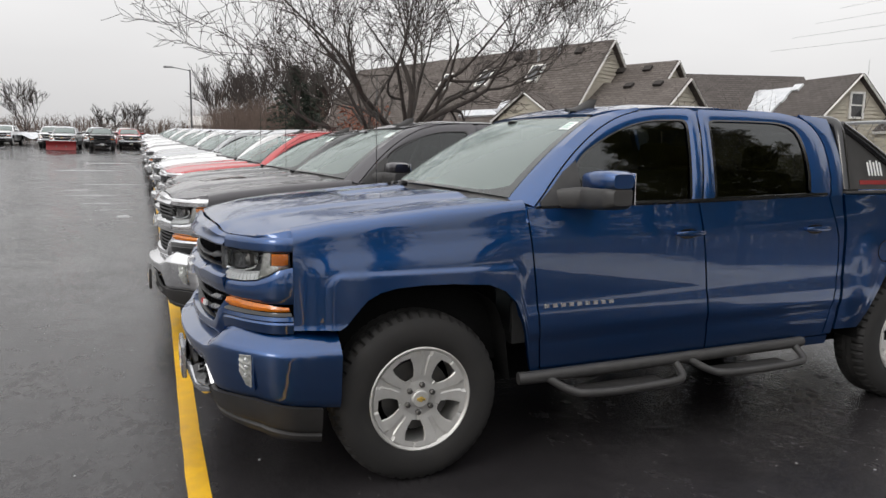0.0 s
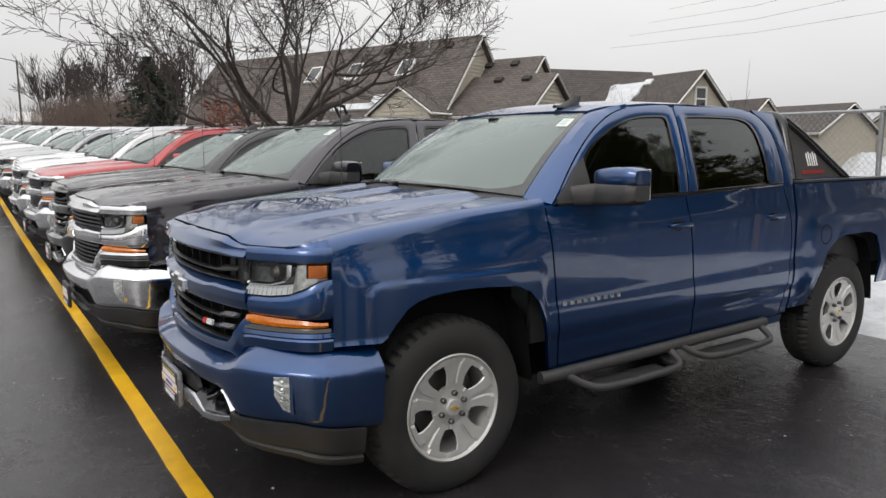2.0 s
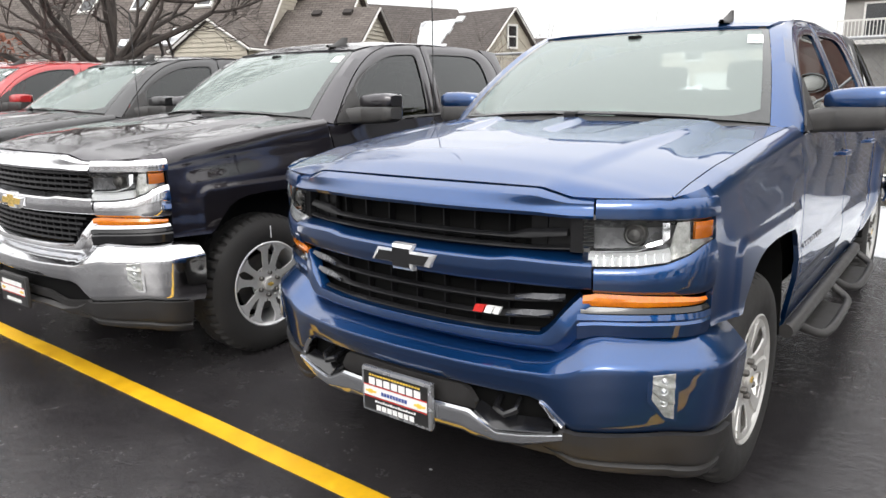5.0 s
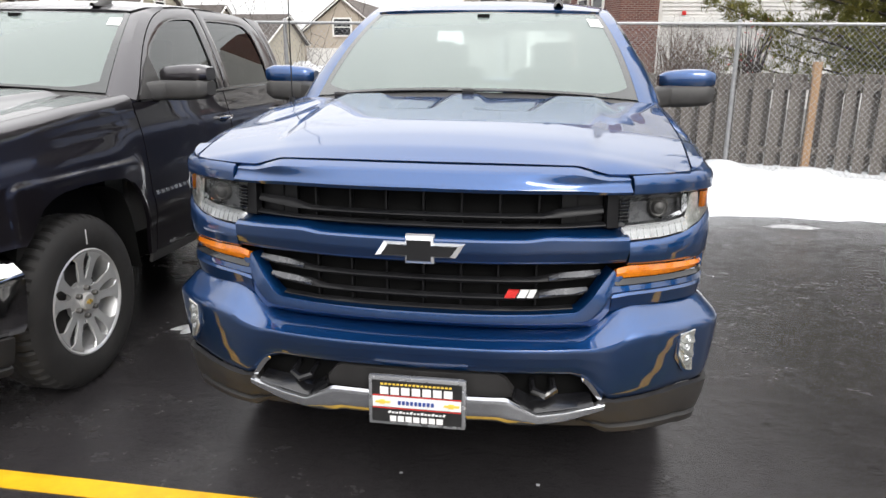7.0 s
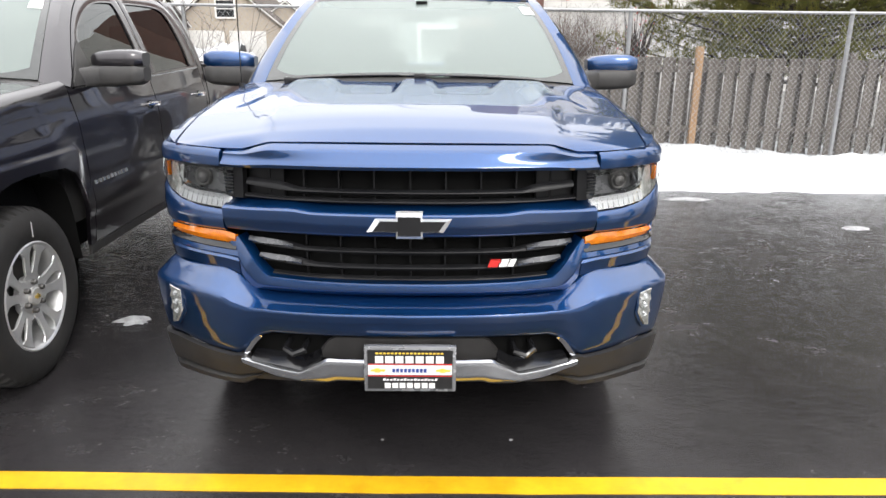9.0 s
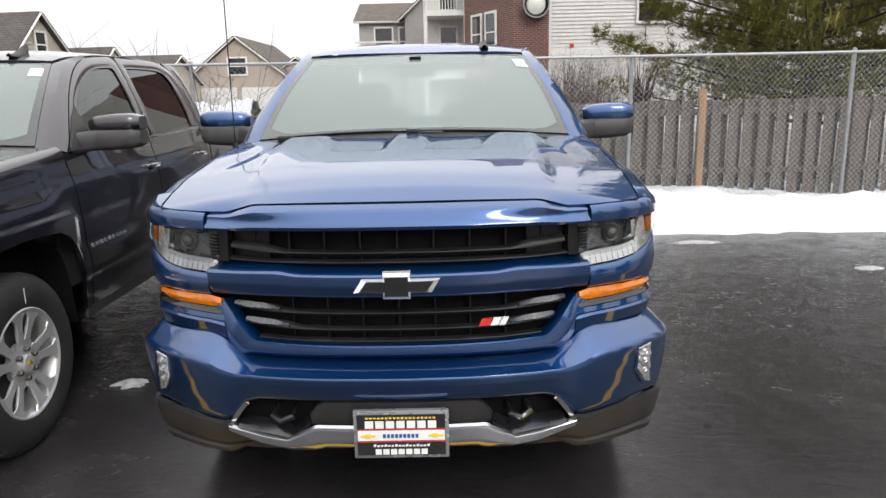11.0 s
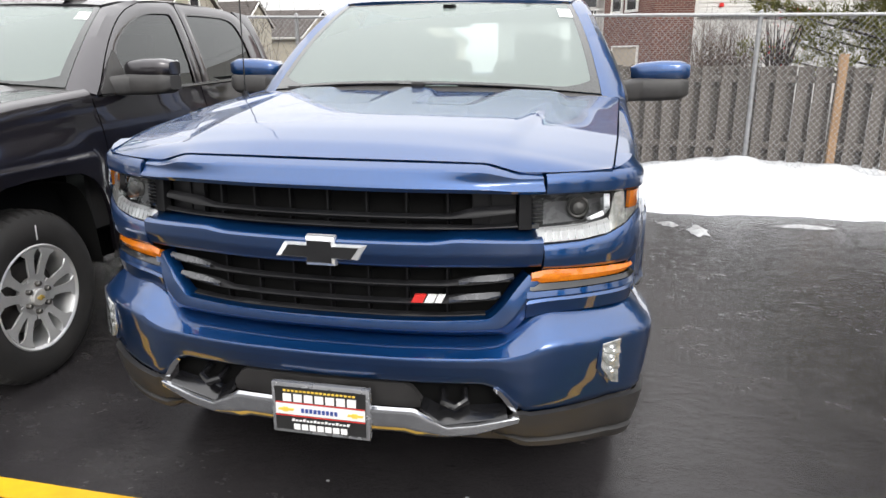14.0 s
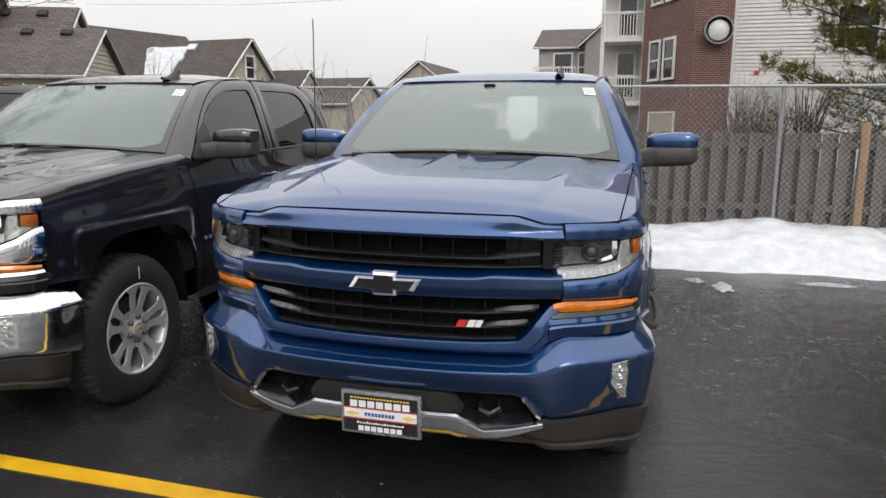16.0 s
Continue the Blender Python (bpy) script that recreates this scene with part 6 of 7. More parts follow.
def gable_block(root, ridge0, direction, length, half, eave, wall, roof, over=0.25, lap=0.16, thick=0.14):
    """A block with a pitched roof: ridge start (x, y, z), ridge direction, length, half width and eave height."""
    d = np.array((*direction, 0.0))
    d /= np.linalg.norm(d)
    n = np.array((d[1], -d[0], 0.0))
    r0 = np.array(ridge0, float)
    rz = r0[2]
    r0[2] = 0
    slope = (rz - eave) / half
    for sgn in (1, -1):
        a = r0 - d * over
        b = r0 + d * (length + over)
        lo = n * sgn * (half + over)
        ez = eave - slope * over
        up = Vector(tuple(n * sgn * slope)) + Vector((0, 0, 1))
        up = np.array(up.normalized()) * thick
        top = [np.array((*a[:2], rz)), np.array((*b[:2], rz)), np.array((*(b + lo)[:2], ez)), np.array((*(a + lo)[:2], ez))]
        vs = [p + up for p in top] + top
        g = Geo().add(vs, [(0, 1, 2, 3), (4, 7, 6, 5), (0, 4, 5, 1), (1, 5, 6, 2), (2, 6, 7, 3), (3, 7, 4, 0)])
        me = g.mesh("roof_slope", roof, 0)
        part("roof_slope", add_uv(me), None, root)
        # fascia boards along eave and rakes
        f = Geo().tube([top[3] + up * 0.4, top[2] + up * 0.4], 0.07, 4)
        part("gutter", f, TRIM_WHITE, root, "", 0)
        for p, q in ((top[0], top[3]), (top[1], top[2])):
            part("rake_board", Geo().tube([p + up * 0.3, q + up * 0.3], 0.05, 4), TRIM_WHITE, root, "", 0)
        w0, w1 = r0 + n * sgn * half, r0 + d * length + n * sgn * half
        part("wall", lap_wall(((w0[0], w0[1]), (w1[0], w1[1]), G0, eave, None), lap, n * sgn), wall, root, "", 0)
    for p, s in ((r0, -1), (r0 + d * length, 1)):
        a, b = p + n * half, p - n * half
        part("gable_wall", lap_wall(((a[0], a[1]), (b[0], b[1]), G0, eave, rz - 0.05), lap, d * s), wall, root, "", 0)
    return d, n


def flat_window(root, centre, along, out, w, h, mat=None, trim=0.09, mullion=True, name="window"):
    """A framed window on a wall: centre, wall direction, outward direction."""
    a = np.array((*along, 0.0))
    a /= np.linalg.norm(a)
    o = np.array((*out, 0.0))
    o /= np.linalg.norm(o)
    c = np.array(centre, float)
    m = Matrix(((a[0], o[0], 0, c[0]), (a[1], o[1], 0, c[1]), (0, 0, 1, c[2]), (0, 0, 0, 1)))
    fr = Geo()
    for lo, hi in (((-w / 2 - trim, 0, h / 2), (w / 2 + trim, 0.07, h / 2 + trim)), ((-w / 2 - trim, 0, -h / 2 - trim), (w / 2 + trim, 0.09, -h / 2)),
                   ((-w / 2 - trim, 0, -h / 2), (-w / 2, 0.07, h / 2)), ((w / 2, 0, -h / 2), (w / 2 + trim, 0.07, h / 2))):
        fr.box(lo, hi)
    if mullion:
        fr.box((-w / 2, 0.02, -0.03), (w / 2, 0.06, 0.03))
    ob = part(name, fr.moved(m), TRIM_WHITE, root, "white-framed window", 0)
    part("pane", Geo().box((-w / 2, 0.0, -h / 2), (w / 2, 0.03, h / 2)).moved(m), mat or WINDOW_DARK, ob, "", 0)
    return ob


def roof_panel(root, name, centre, d, n, slope, w, h, mat, lift=0.16, label=""):
    """A flat thing laid on a roof slope that falls along n."""
    u = np.array((d[0], d[1], 0.0))
    f = np.array((n[0], n[1], -slope))
    f /= np.linalg.norm(f)
    k = np.cross(u, f)
    k = k if k[2] > 0 else -k
    c = np.array(centre, float) + k * lift
    m = Matrix(((u[0], f[0], k[0], c[0]), (u[1], f[1], k[1], c[1]), (u[2], f[2], k[2], c[2]), (0, 0, 0, 1)))
    return part(name, Geo().box((-w / 2, -h / 2, -0.05), (w / 2, h / 2, 0.05)).moved(m), mat, root, label, 0), m


house_a = thing("house", "brown-roofed house with skylights and cream siding", "house", "houses behind the lot")
AD = (-0.93, -0.37)
d, n = gable_block(house_a, (-21.5, 18.2, 6.10), AD, 17.0, 2.8, 2.85, CREAM, SHINGLE)
sl = (6.10 - 2.85) / 2.8
toward = n if n @ np.array((0.81, -0.58, 0)) > 0 else -n
for s in (3.0, 6.0, 8.6):
    c = np.array((-21.5, 18.2, 0)) + d * s + toward * 1.15
    ob, m = roof_panel(house_a, "skylight", (c[0], c[1], 6.10 - 1.15 * sl), d, toward, sl, 0.75, 1.05, TRIM_WHITE, 0.2, "roof skylight in a pale frame")
    part("skylight_pane", Geo().box((-0.28, -0.42, 0.04), (0.28, 0.42, 0.07)).moved(m), WINDOW_DARK, ob, "", 0)
for s, q in ((2.3, 0.45), (3.3, 0.65)):
    c = np.array((-21.5, 18.2, 0)) + d * s + toward * q
    z = 6.10 - q * sl
    part("vent_pipe", Geo().tube([(c[0], c[1], z), (c[0], c[1], z + 0.65)], 0.06, 8), GALV, house_a)
for s in (1.2, 4.6):
    c = np.array((-21.5, 18.2, 0)) + d * s + toward * 0.35
    roof_panel(house_a, "roof_vent", (c[0], c[1], 6.10 - 0.35 * sl), d, toward, sl, 0.4, 0.3, SHINGLE_B, 0.2)
d2, n2 = gable_block(house_a, (-19.7, 20.1, 5.15), AD, 5.0, 2.3, 3.0, CREAM, SHINGLE)
d3, n3 = gable_block(house_a, (-17.95, 19.25, 4.25), AD, 4.5, 2.2, 2.70, CREAM, SHINGLE)
for blk, zr, sx2 in (((-17.95, 19.25), 4.25, 0.70), ((-19.7, 20.1), 5.15, 0.93)):
    for s in (0.9, 2.2):
        c = np.array((*blk, 0)) + np.array(d3) * s + toward * 0.35
        roof_panel(house_a, "roof_vent", (c[0], c[1], zr - 0.35 * sx2), d3, toward, sx2, 0.36, 0.28, SHINGLE_B, 0.2)
porch = np.array((-22.3, 15.9, 0))
gable_block(house_a, (-21.2, 14.0, 3.75), (-0.37, 0.93), 3.0, 1.5, 2.75, CREAM, SHINGLE, 0.15)
flat_window(house_a, (-18.15, 17.2, 2.2), AD, toward[:2], 1.6, 0.9)
# snow left on the roofs
for s, q, w, h in ((2.6, 2.45, 2.6, 0.7), (4.6, 2.65, 3.0, 0.35)):
    c = np.array((-21.5, 18.2, 0)) + d * s + toward * q
    roof_panel(house_a, "roof_snow", (c[0], c[1], 6.10 - q * sl), d, toward, sl, w, h, SNOW, 0.2)

house_b = thing("house", "brown-roofed house with a cream gable and snow on its roof", "house", "houses behind the lot")
bd, bn = gable_block(house_b, (-16.9, 27.5, 4.85), (-0.96, 0.10), 7.5, 2.3, 2.65, CREAM, SHINGLE_B)
fb = bn if bn[1] < 0 else -bn
gd, gn = gable_block(house_b, (-24.2, 24.6, 5.40), (0.30, 0.95), 6.0, 2.6, 2.60, CREAM, SHINGLE_B)
flat_window(house_b, (-16.87, 27.5, 3.65), (0.10, 0.96), (0.96, -0.10), 0.6, 0.95)
c = np.array((-16.9, 27.5, 0)) + bd * 4.1 + fb * 1.2
bs = (4.85 - 2.65) / 2.3
ob, m = roof_panel(house_b, "roof_snow", (c[0], c[1], 4.85 - 1.2 * bs), bd, fb, bs, 2.3, 2.3, SNOW, 0.16, "patch of snow on the roof slope")
for k in range(14):
    x, y = rng.uniform(-1.4, 1.4), rng.uniform(-1.2, 1.25)
    part("snow_lump", Geo().box((x - 0.25, y - 0.2, -0.05), (x + 0.25, y + 0.2, 0.07), 0.03).moved(m), SNOW, house_b)
gable_block(house_b, (-14.9, 29.6, 3.55), (-0.96, 0.10), 3.0, 1.1, 2.6, CREAM, SHINGLE_B, 0.12)

house_c = thing("house", "brown-roofed house with a garage behind the lot", "house", "houses behind the lot")
gable_block(house_c, (-14.6, 36.5, 3.55), (-0.99, 0.05), 7.0, 2.6, 2.2, CREAM, SHINGLE_B)
gable_block(house_c, (-12.4, 40.0, 4.75), (0.0, 1.0), 9.0, 3.1, 2.30, GARAGE, SHINGLE)
gable_block(house_c, (-9.3, 41.5, 3.6), (-0.2, 0.98), 6.0, 2.0, 2.15, GARAGE, SHINGLE, 0.2)
for x in (-13.6, -11.2):
    part("garage_door", Geo().box((x - 1.05, 39.93, G0), (x + 1.05, 39.99, 1.95), 0.02), PALE, house_c, "pale panelled garage door")
flat_window(house_c, (-12.4, 39.97, 3.15), (1, 0), (0, -1), 1.0, 0.9)
tagged(snow_heap("snow_pile", "heap of shovelled snow by the garages", -15.5, -9.0, 30.0, 34.0, 1.6, 21.0, (40, 14), 0.6), kind="structure")

house_d = thing("house", "house with a white gable and brown roof among trees", "house", "houses behind the lot")
gable_block(house_d, (-36.0, 10.9, 4.75), (0.45, 0.89), 9.0, 2.4, 2.3, TRIM_WHITE, SHINGLE)



def draw_in(ob, eye, scale, lift, turn=0.0):
    """Sets a far thing nearer towards a point, smaller by the same share."""
    e = Matrix.Translation(eye)
    ob.matrix_basis = Matrix.Translation((0, 0, lift)) @ e @ Matrix.Rotation(radians(turn), 4, "Z") @ Matrix.Scale(scale, 4) @ e.inverted() @ ob.matrix_basis


VIEW = (2.5, -1.2, 1.58)
draw_in(house_a, VIEW, 0.89, 0.32)
draw_in(house_b, VIEW, 0.86, 0.24)
draw_in(house_c, VIEW, 0.86, 0.24)
draw_in(house_d, (4.0, -0.5, 1.6), 0.87, -0.2, 1.4)

# brick and siding apartment building
apt = thing("apartment_building", "brick and pale siding apartment building with white balconies", "building")


def slab(lo, hi, mat, name, label="", bev=0.0):
    me = Geo().box(lo, hi, bev).mesh(name, mat, 0)
    return part(name, add_uv(me), None, apt, label)


slab((2.75, 26.0, G0), (4.15, 33.0, 10.5), BRICK, "brick_wall", "red brick wall")
wl = Geo().add([(1.0, 29.6, G0), (2.75, 26.0, G0), (2.75, 26.0, 10.5), (1.0, 29.6, 10.5), (1.2, 30.2, G0), (2.95, 26.6, G0), (2.95, 26.6, 10.5), (1.2, 30.2, 10.5)],
               [(0, 1, 2, 3), (4, 7, 6, 5), (0, 3, 7, 4), (1, 5, 6, 2), (3, 2, 6, 7)])
part("brick_wall", add_uv(wl.mesh("brick_wall", BRICK, 0)), None, apt, "red brick wall")
WD, WO = (1.75, -3.6), (-3.6, -1.75)
for z in (4.0, 7.0):
    for t in (0.30, 0.60):
        flat_window(apt, (lerp(1.0, 2.75, t) - 0.02, lerp(29.6, 26.0, t) - 0.01, z), WD, WO, 0.75, 1.45)
gd_m = Geo().box((0, 0, 0), (1, 1, 1))
flat_window(apt, (lerp(1.0, 2.75, 0.5), lerp(29.6, 26.0, 0.5), 1.05), WD, WO, 2.0, 1.7, GARAGE, 0.06, False, "garage_door")
vt = thing("wall_vent", "round white vent in a steel hood on the brick wall", "vent")
vt.matrix_basis = pose(3.62, 26.0, 4.85, 0, 0, -90)
part("hood", Geo().lathe([(0.50, -0.05), (0.50, 0.42), (0.46, 0.42), (0.46, 0.0)], 32), GALV, vt)
part("vent_face", Geo().lathe([(0.001, 0.36), (0.25, 0.34), (0.36, 0.26), (0.38, 0.0)], 32), TRIM_WHITE, vt)
sw = lap_wall(((4.15, 26.35), (26.0, 26.35), G0, 10.5, None), 0.14, np.array((0, -1, 0)))
part("siding_wall", sw, PALE, apt, "pale lapped siding", 0)
slab((4.1, 26.18, 2.95), (26.0, 26.32, 3.22), TRIM_WHITE, "band_board")
slab((4.1, 26.2, G0), (4.28, 26.32, 10.5), TRIM_WHITE, "corner_board")
for x in (8.3, 12.8):
    for z in (4.9, 7.7):
        flat_window(apt, (x, 26.3, z), (1, 0), (0, -1), 1.3, 1.4)
al = thing("alarm_box", "small red alarm box on the siding", "alarm")
part("housing", Geo().box((5.02, 26.22, 3.28), (5.16, 26.33, 3.42), 0.01), RED_PRINT, al)
# balconies beside the brick bay
slab((-0.7, 31.4, G0), (1.3, 33.0, 9.5), PALE, "balcony_wall")
for z in (2.45, 5.15, 7.9):
    slab((-0.75, 29.8, z - 0.22), (1.15, 31.5, z), TRIM_WHITE, "balcony_floor")
    slab((-0.75, 29.8, z + 0.95), (1.1, 29.88, z + 1.03), TRIM_WHITE, "balcony_rail")
    for k in range(15):
        slab((-0.73 + 0.128 * k, 29.82, z), (-0.70 + 0.128 * k, 29.86, z + 0.96), TRIM_WHITE, "baluster")
    flat_window(apt, (0.3, 31.36, z + 1.15), (1, 0), (0, -1), 0.7, 1.9)
for x in (-0.7, 1.05):
    slab((x - 0.08, 29.82, G0), (x + 0.08, 29.98, 9.0), TRIM_WHITE, "balcony_post")

apt2 = thing("apartment_building", "grey-sided apartment building with a brown hipped roof", "building")
gable_block(apt2, (-4.8, 43.5, 7.0), (1.0, 0.0), 6.5, 3.4, 5.75, GREIGE, SHINGLE, 0.3)
gable_block(apt2, (-0.2, 39.0, 7.6), (0.0, 1.0), 6.0, 1.9, 5.9, GREIGE, SHINGLE, 0.3)
for x, z in ((-2.0, 4.6), (-3.4, 4.6), (-0.2, 4.6), (-2.0, 2.2)):
    y = 40.05 if x < -1.9 else 38.95
    flat_window(apt2, (x, y, z), (1, 0), (0, -1), 0.95, 1.5)
part("brick_pier", add_uv(Geo().box((0.5, 38.8, G0), (1.7, 39.6, 5.9)).mesh("brick_pier", BRICK, 0)), None, apt2)
for z in (3.6,):
    part("balcony_rail", Geo().box((-5.0, 39.2, z + 0.9), (-2.6, 39.28, z + 1.0)), TRIM_WHITE, apt2, "", 0)
    for k in range(16):
        part("baluster", Geo().box((-4.98 + 0.157 * k, 39.22, z), (-4.94 + 0.157 * k, 39.26, z + 0.92)), TRIM_WHITE, apt2, "", 0)
    part("balcony_floor", Geo().box((-5.0, 39.2, z - 0.2), (-2.6, 40.2, z)), TRIM_WHITE, apt2, "", 0)


# ---- trees ----
def grow(rng, p, d, length, r, depth, out, spread=0.55, up=0.12, droop=0.0, kids=(2, 3), bend=0.18):
    """Grows a limb and its boughs; out collects (points, radii)."""
    pts, rs = [p.copy()], [r]
    n = 5 if depth > 2 else 4 if depth > 0 else 3
    cur = d / np.linalg.norm(d)
    for k in range(n):
        cur = cur + np.array([rng.gauss(0, bend) for _ in range(3)]) * 0.6 + np.array((0, 0, up - droop * k / n))
        cur /= np.linalg.norm(cur)
        pts.append(pts[-1] + cur * length / n)
        rs.append(r * (1 - 0.45 * (k + 1) / n))
    out.append((pts, rs, depth))
    if depth == 0:
        return
    kk = rng.randint(*kids) + (1 if depth < 3 else 0)
    for j in range(kk):
        i = rng.randint(max(1, n - 3), n) if j else n
        base = pts[i]
        side = np.cross(cur, np.array([rng.gauss(0, 1) for _ in range(3)]))
        side /= max(np.linalg.norm(side), 1e-6)
        nd = cur + side * spread * rng.uniform(0.6, 1.4)
        grow(rng, base, nd, length * rng.uniform(0.62, 0.85), rs[i] * rng.uniform(0.6, 0.8), depth - 1, out, spread, up, droop, kids, bend)


def limbs_geo(out, thin=0.006):
    thick_g, thin_g = Geo(), Geo()
    A, B, ra, rb = [], [], [], []
    for pts, rs, depth in out:
        r = [max(q, thin) for q in rs]
        if depth >= 2:
            thick_g.tube(pts, r, 7 if depth > 3 else 5, False)
        else:
            A += pts[:-1]
            B += pts[1:]
            ra += r[:-1]
            rb += r[1:]
    thin_g.sticks(A, B, ra, rb)
    return thick_g, thin_g


def bare_tree(label, place, height, r, limbs, seed, depth=5, spread=0.6, trunk=2.3, lean=1.0, thin=0.006, droop=0.02, up=0.10, group="bare trees", bend=0.18):
    root = thing("bare_tree", label, "tree", group)
    root.matrix_basis = pose(*place)
    rng = random.Random(seed)
    out = []
    tp = [np.array((0, 0, -0.1)), np.array((0.03, 0.02, trunk * 0.5)), np.array((0.0, 0.05, trunk))]
    out.append((tp, [r * 1.25, r, r * 1.02], 9))
    for k in range(limbs):
        a = 2 * math.pi * (k + rng.uniform(-0.2, 0.2)) / limbs
        tilt = rng.uniform(0.5, 1.15) * lean if lean < 1.5 else lean * (0.12 + 0.88 * ((k * 5) % limbs) / limbs)
        dd = np.array((math.cos(a * (1 if lean < 1.5 else 2)) * tilt, math.sin(a * (1 if lean < 1.5 else 2)) * tilt, 1.0))
        grow(rng, np.array((0, 0, trunk * rng.uniform(0.85, 1.0))), dd, height * (0.34 if lean < 1.5 else 0.29 + 0.03 * tilt), r * rng.uniform(0.28, 0.46) * (1.0 if lean < 1.5 else 0.78), depth, out, spread, up, droop, (2, 3), bend)
    a, b = limbs_geo(out, thin)
    part("trunk", a, BARK, root, "dark branching trunk and limbs")
    tw = part("branchwork", b, TWIG, root, "fine bare twigs", 0)
    tw["kind"] = "stuff"
    return root


locust = bare_tree("large bare spreading tree with dark branching limbs", (-12.4, 5.55, G0 + rise(-12.4)), 6.9, 0.27, 13, 33, 6, 0.58, 2.0, 2.4, 0.0058, 0.0, 0.05, bend=0.26)
bare_tree("slender bare tree beside the house", (-30.5, 7.6, G0 + 0.4), 5.0, 0.10, 5, 8, 4, 0.5, 1.5, 0.7, 0.012)


def brush(name, label, spots, mat, seed, h, count, spread, thin=0.012, group="", kind=""):
    """A thicket: many thin stems that fork."""
    rng = random.Random(seed)
    A, B, ra, rb = [], [], [], []
    for (x, y) in spots:
        for _ in range(count):
            p = np.array((x + rng.gauss(0, spread), y + rng.gauss(0, spread), G0 + rise(x)))
            hh = h * rng.uniform(0.5, 1.1)
            top = p + np.array((rng.gauss(0, 0.18) * hh, rng.gauss(0, 0.18) * hh, hh))
            mid = (p + top) / 2 + np.array((rng.gauss(0, 0.05) * hh, rng.gauss(0, 0.05) * hh, 0))
            A += [p, mid]
            B += [mid, top]
            ra += [thin * 1.4, thin]
            rb += [thin, thin * 0.4]
            for _ in range(6):
                q = lerp(mid, top, rng.uniform(-0.3, 0.95))
                e = q + np.array((rng.gauss(0, 0.12) * hh, rng.gauss(0, 0.12) * hh, rng.uniform(0.06, 0.26) * hh))
                A.append(q)
                B.append(e)
                ra.append(thin * 0.6)
                rb.append(thin * 0.25)
    g = Geo().sticks(A, B, ra, rb)
    ob = part(name, g, mat, None, "", 0)
    return tagged(ob, label, "bush", group, kind)


brush("thicket", "brown leafless thicket along the fence line", [(-44 - 3.0 * k, 8.6 + 1.3 * (k % 3) - 0.06 * k) for k in range(17)], BRUSH, 3, 4.2, 190, 1.5, 0.014, kind="stuff")
for k, (x, y, h) in enumerate(((-52, 10.5, 7.0), (-60, 11.5, 8.2), (-66, 10.0, 6.5), (-46, 13.0, 6.5), (-74, 9.5, 8.0), (-82, 9.0, 7.0))):
    bare_tree("distant leafless tree above the thicket", (x, y - 1.6, G0 + rise(x)), h, 0.14, 5, 20 + k, 4, 0.5, h * 0.2, 0.8, 0.022, 0.0, 0.1, "far trees")
for k, (x, y, h) in enumerate(((-120, -16, 8.5), (-122, -5, 5.5), (-125, -1, 6.0), (-118, -30, 7))):
    bare_tree("far leafless tree on the skyline", (x, y - 1.0, G0 + rise(x)), h, 0.16, 5, 40 + k, 4, 0.5, h * 0.2, 0.9, 0.028, 0.0, 0.08, "far trees")
brush("thicket", "far grey-brown woodland on the skyline", [(-135 + 2 * (k % 2), -60 + 5.5 * k) for k in range(20)], BRUSH, 5, 4.2, 110, 3.0, 0.05, kind="stuff")
brush("thicket", "brown woodland across the lot", [(-60 + 9.0 * k, -62) for k in range(14)], BRUSH, 6, 7.0, 60, 3.0, 0.08, kind="stuff")
brush("leafless_bush", "bushy brown leafless shrub behind the fence", [(3.4, 17.5), (3.9, 17.7), (4.3, 17.6)], BRUSH, 7, 2.3, 90, 0.30, 0.008)
brush("leafless_bush", "brown shrubs behind the chain-link fence", [(-7.0, 9.6), (-9.5, 10), (-12, 9.8)], BRUSH, 8, 2.3, 45, 0.8, 0.008, group="shrubs")


def leafy(name, label, place, h, w, mat, seed, n, size, stems=True):
    rng = random.Random(seed)
    root = thing(name, label, "bush")
    root.matrix_basis = pose(*place)
    s, l = Geo(), Geo()
    for _ in range(40):
        a = rng.uniform(0, 6.28)
        s.tube([(0, 0, 0), (math.cos(a) * w * 0.4, math.sin(a) * w * 0.4, h * rng.uniform(0.5, 0.8)), (math.cos(a) * w * rng.uniform(0.4, 0.9), math.sin(a) * w * rng.uniform(0.4, 0.9), h * rng.uniform(0.7, 1.0))], [0.02, 0.012, 0.005], 4, False)
    for _ in range(n):
        a, q = rng.uniform(0, 6.28), rng.uniform(0.2, 1.0)
        c = np.array((math.cos(a) * w * q, math.sin(a) * w * q, h * rng.uniform(0.35, 1.05)))
        u, v = np.array([rng.gauss(0, 1) for _ in range(3)]), np.array([rng.gauss(0, 1) for _ in range(3)])
        u, v = u / np.linalg.norm(u) * size, v / np.linalg.norm(v) * size * 0.7
        l.add([c - u, c + v, c + u, c - v], [(0, 1, 2, 3)])
    part("stem", s, TWIG, root, "", 0)
    lv = part("foliage", l, mat, root, "", 0)
    lv["kind"] = "stuff"
    return root


leafy("berry_bush", "shrub with red berries behind the fence", (3.85, 11.4, G0), 2.35, 0.42, BERRY, 3, 170, 0.020)
leafy("russet_tree", "small tree that has kept its russet leaves", (-25.0, 8.2, G0 + 0.3), 3.2, 1.2, RUSSET, 4, 900, 0.09)


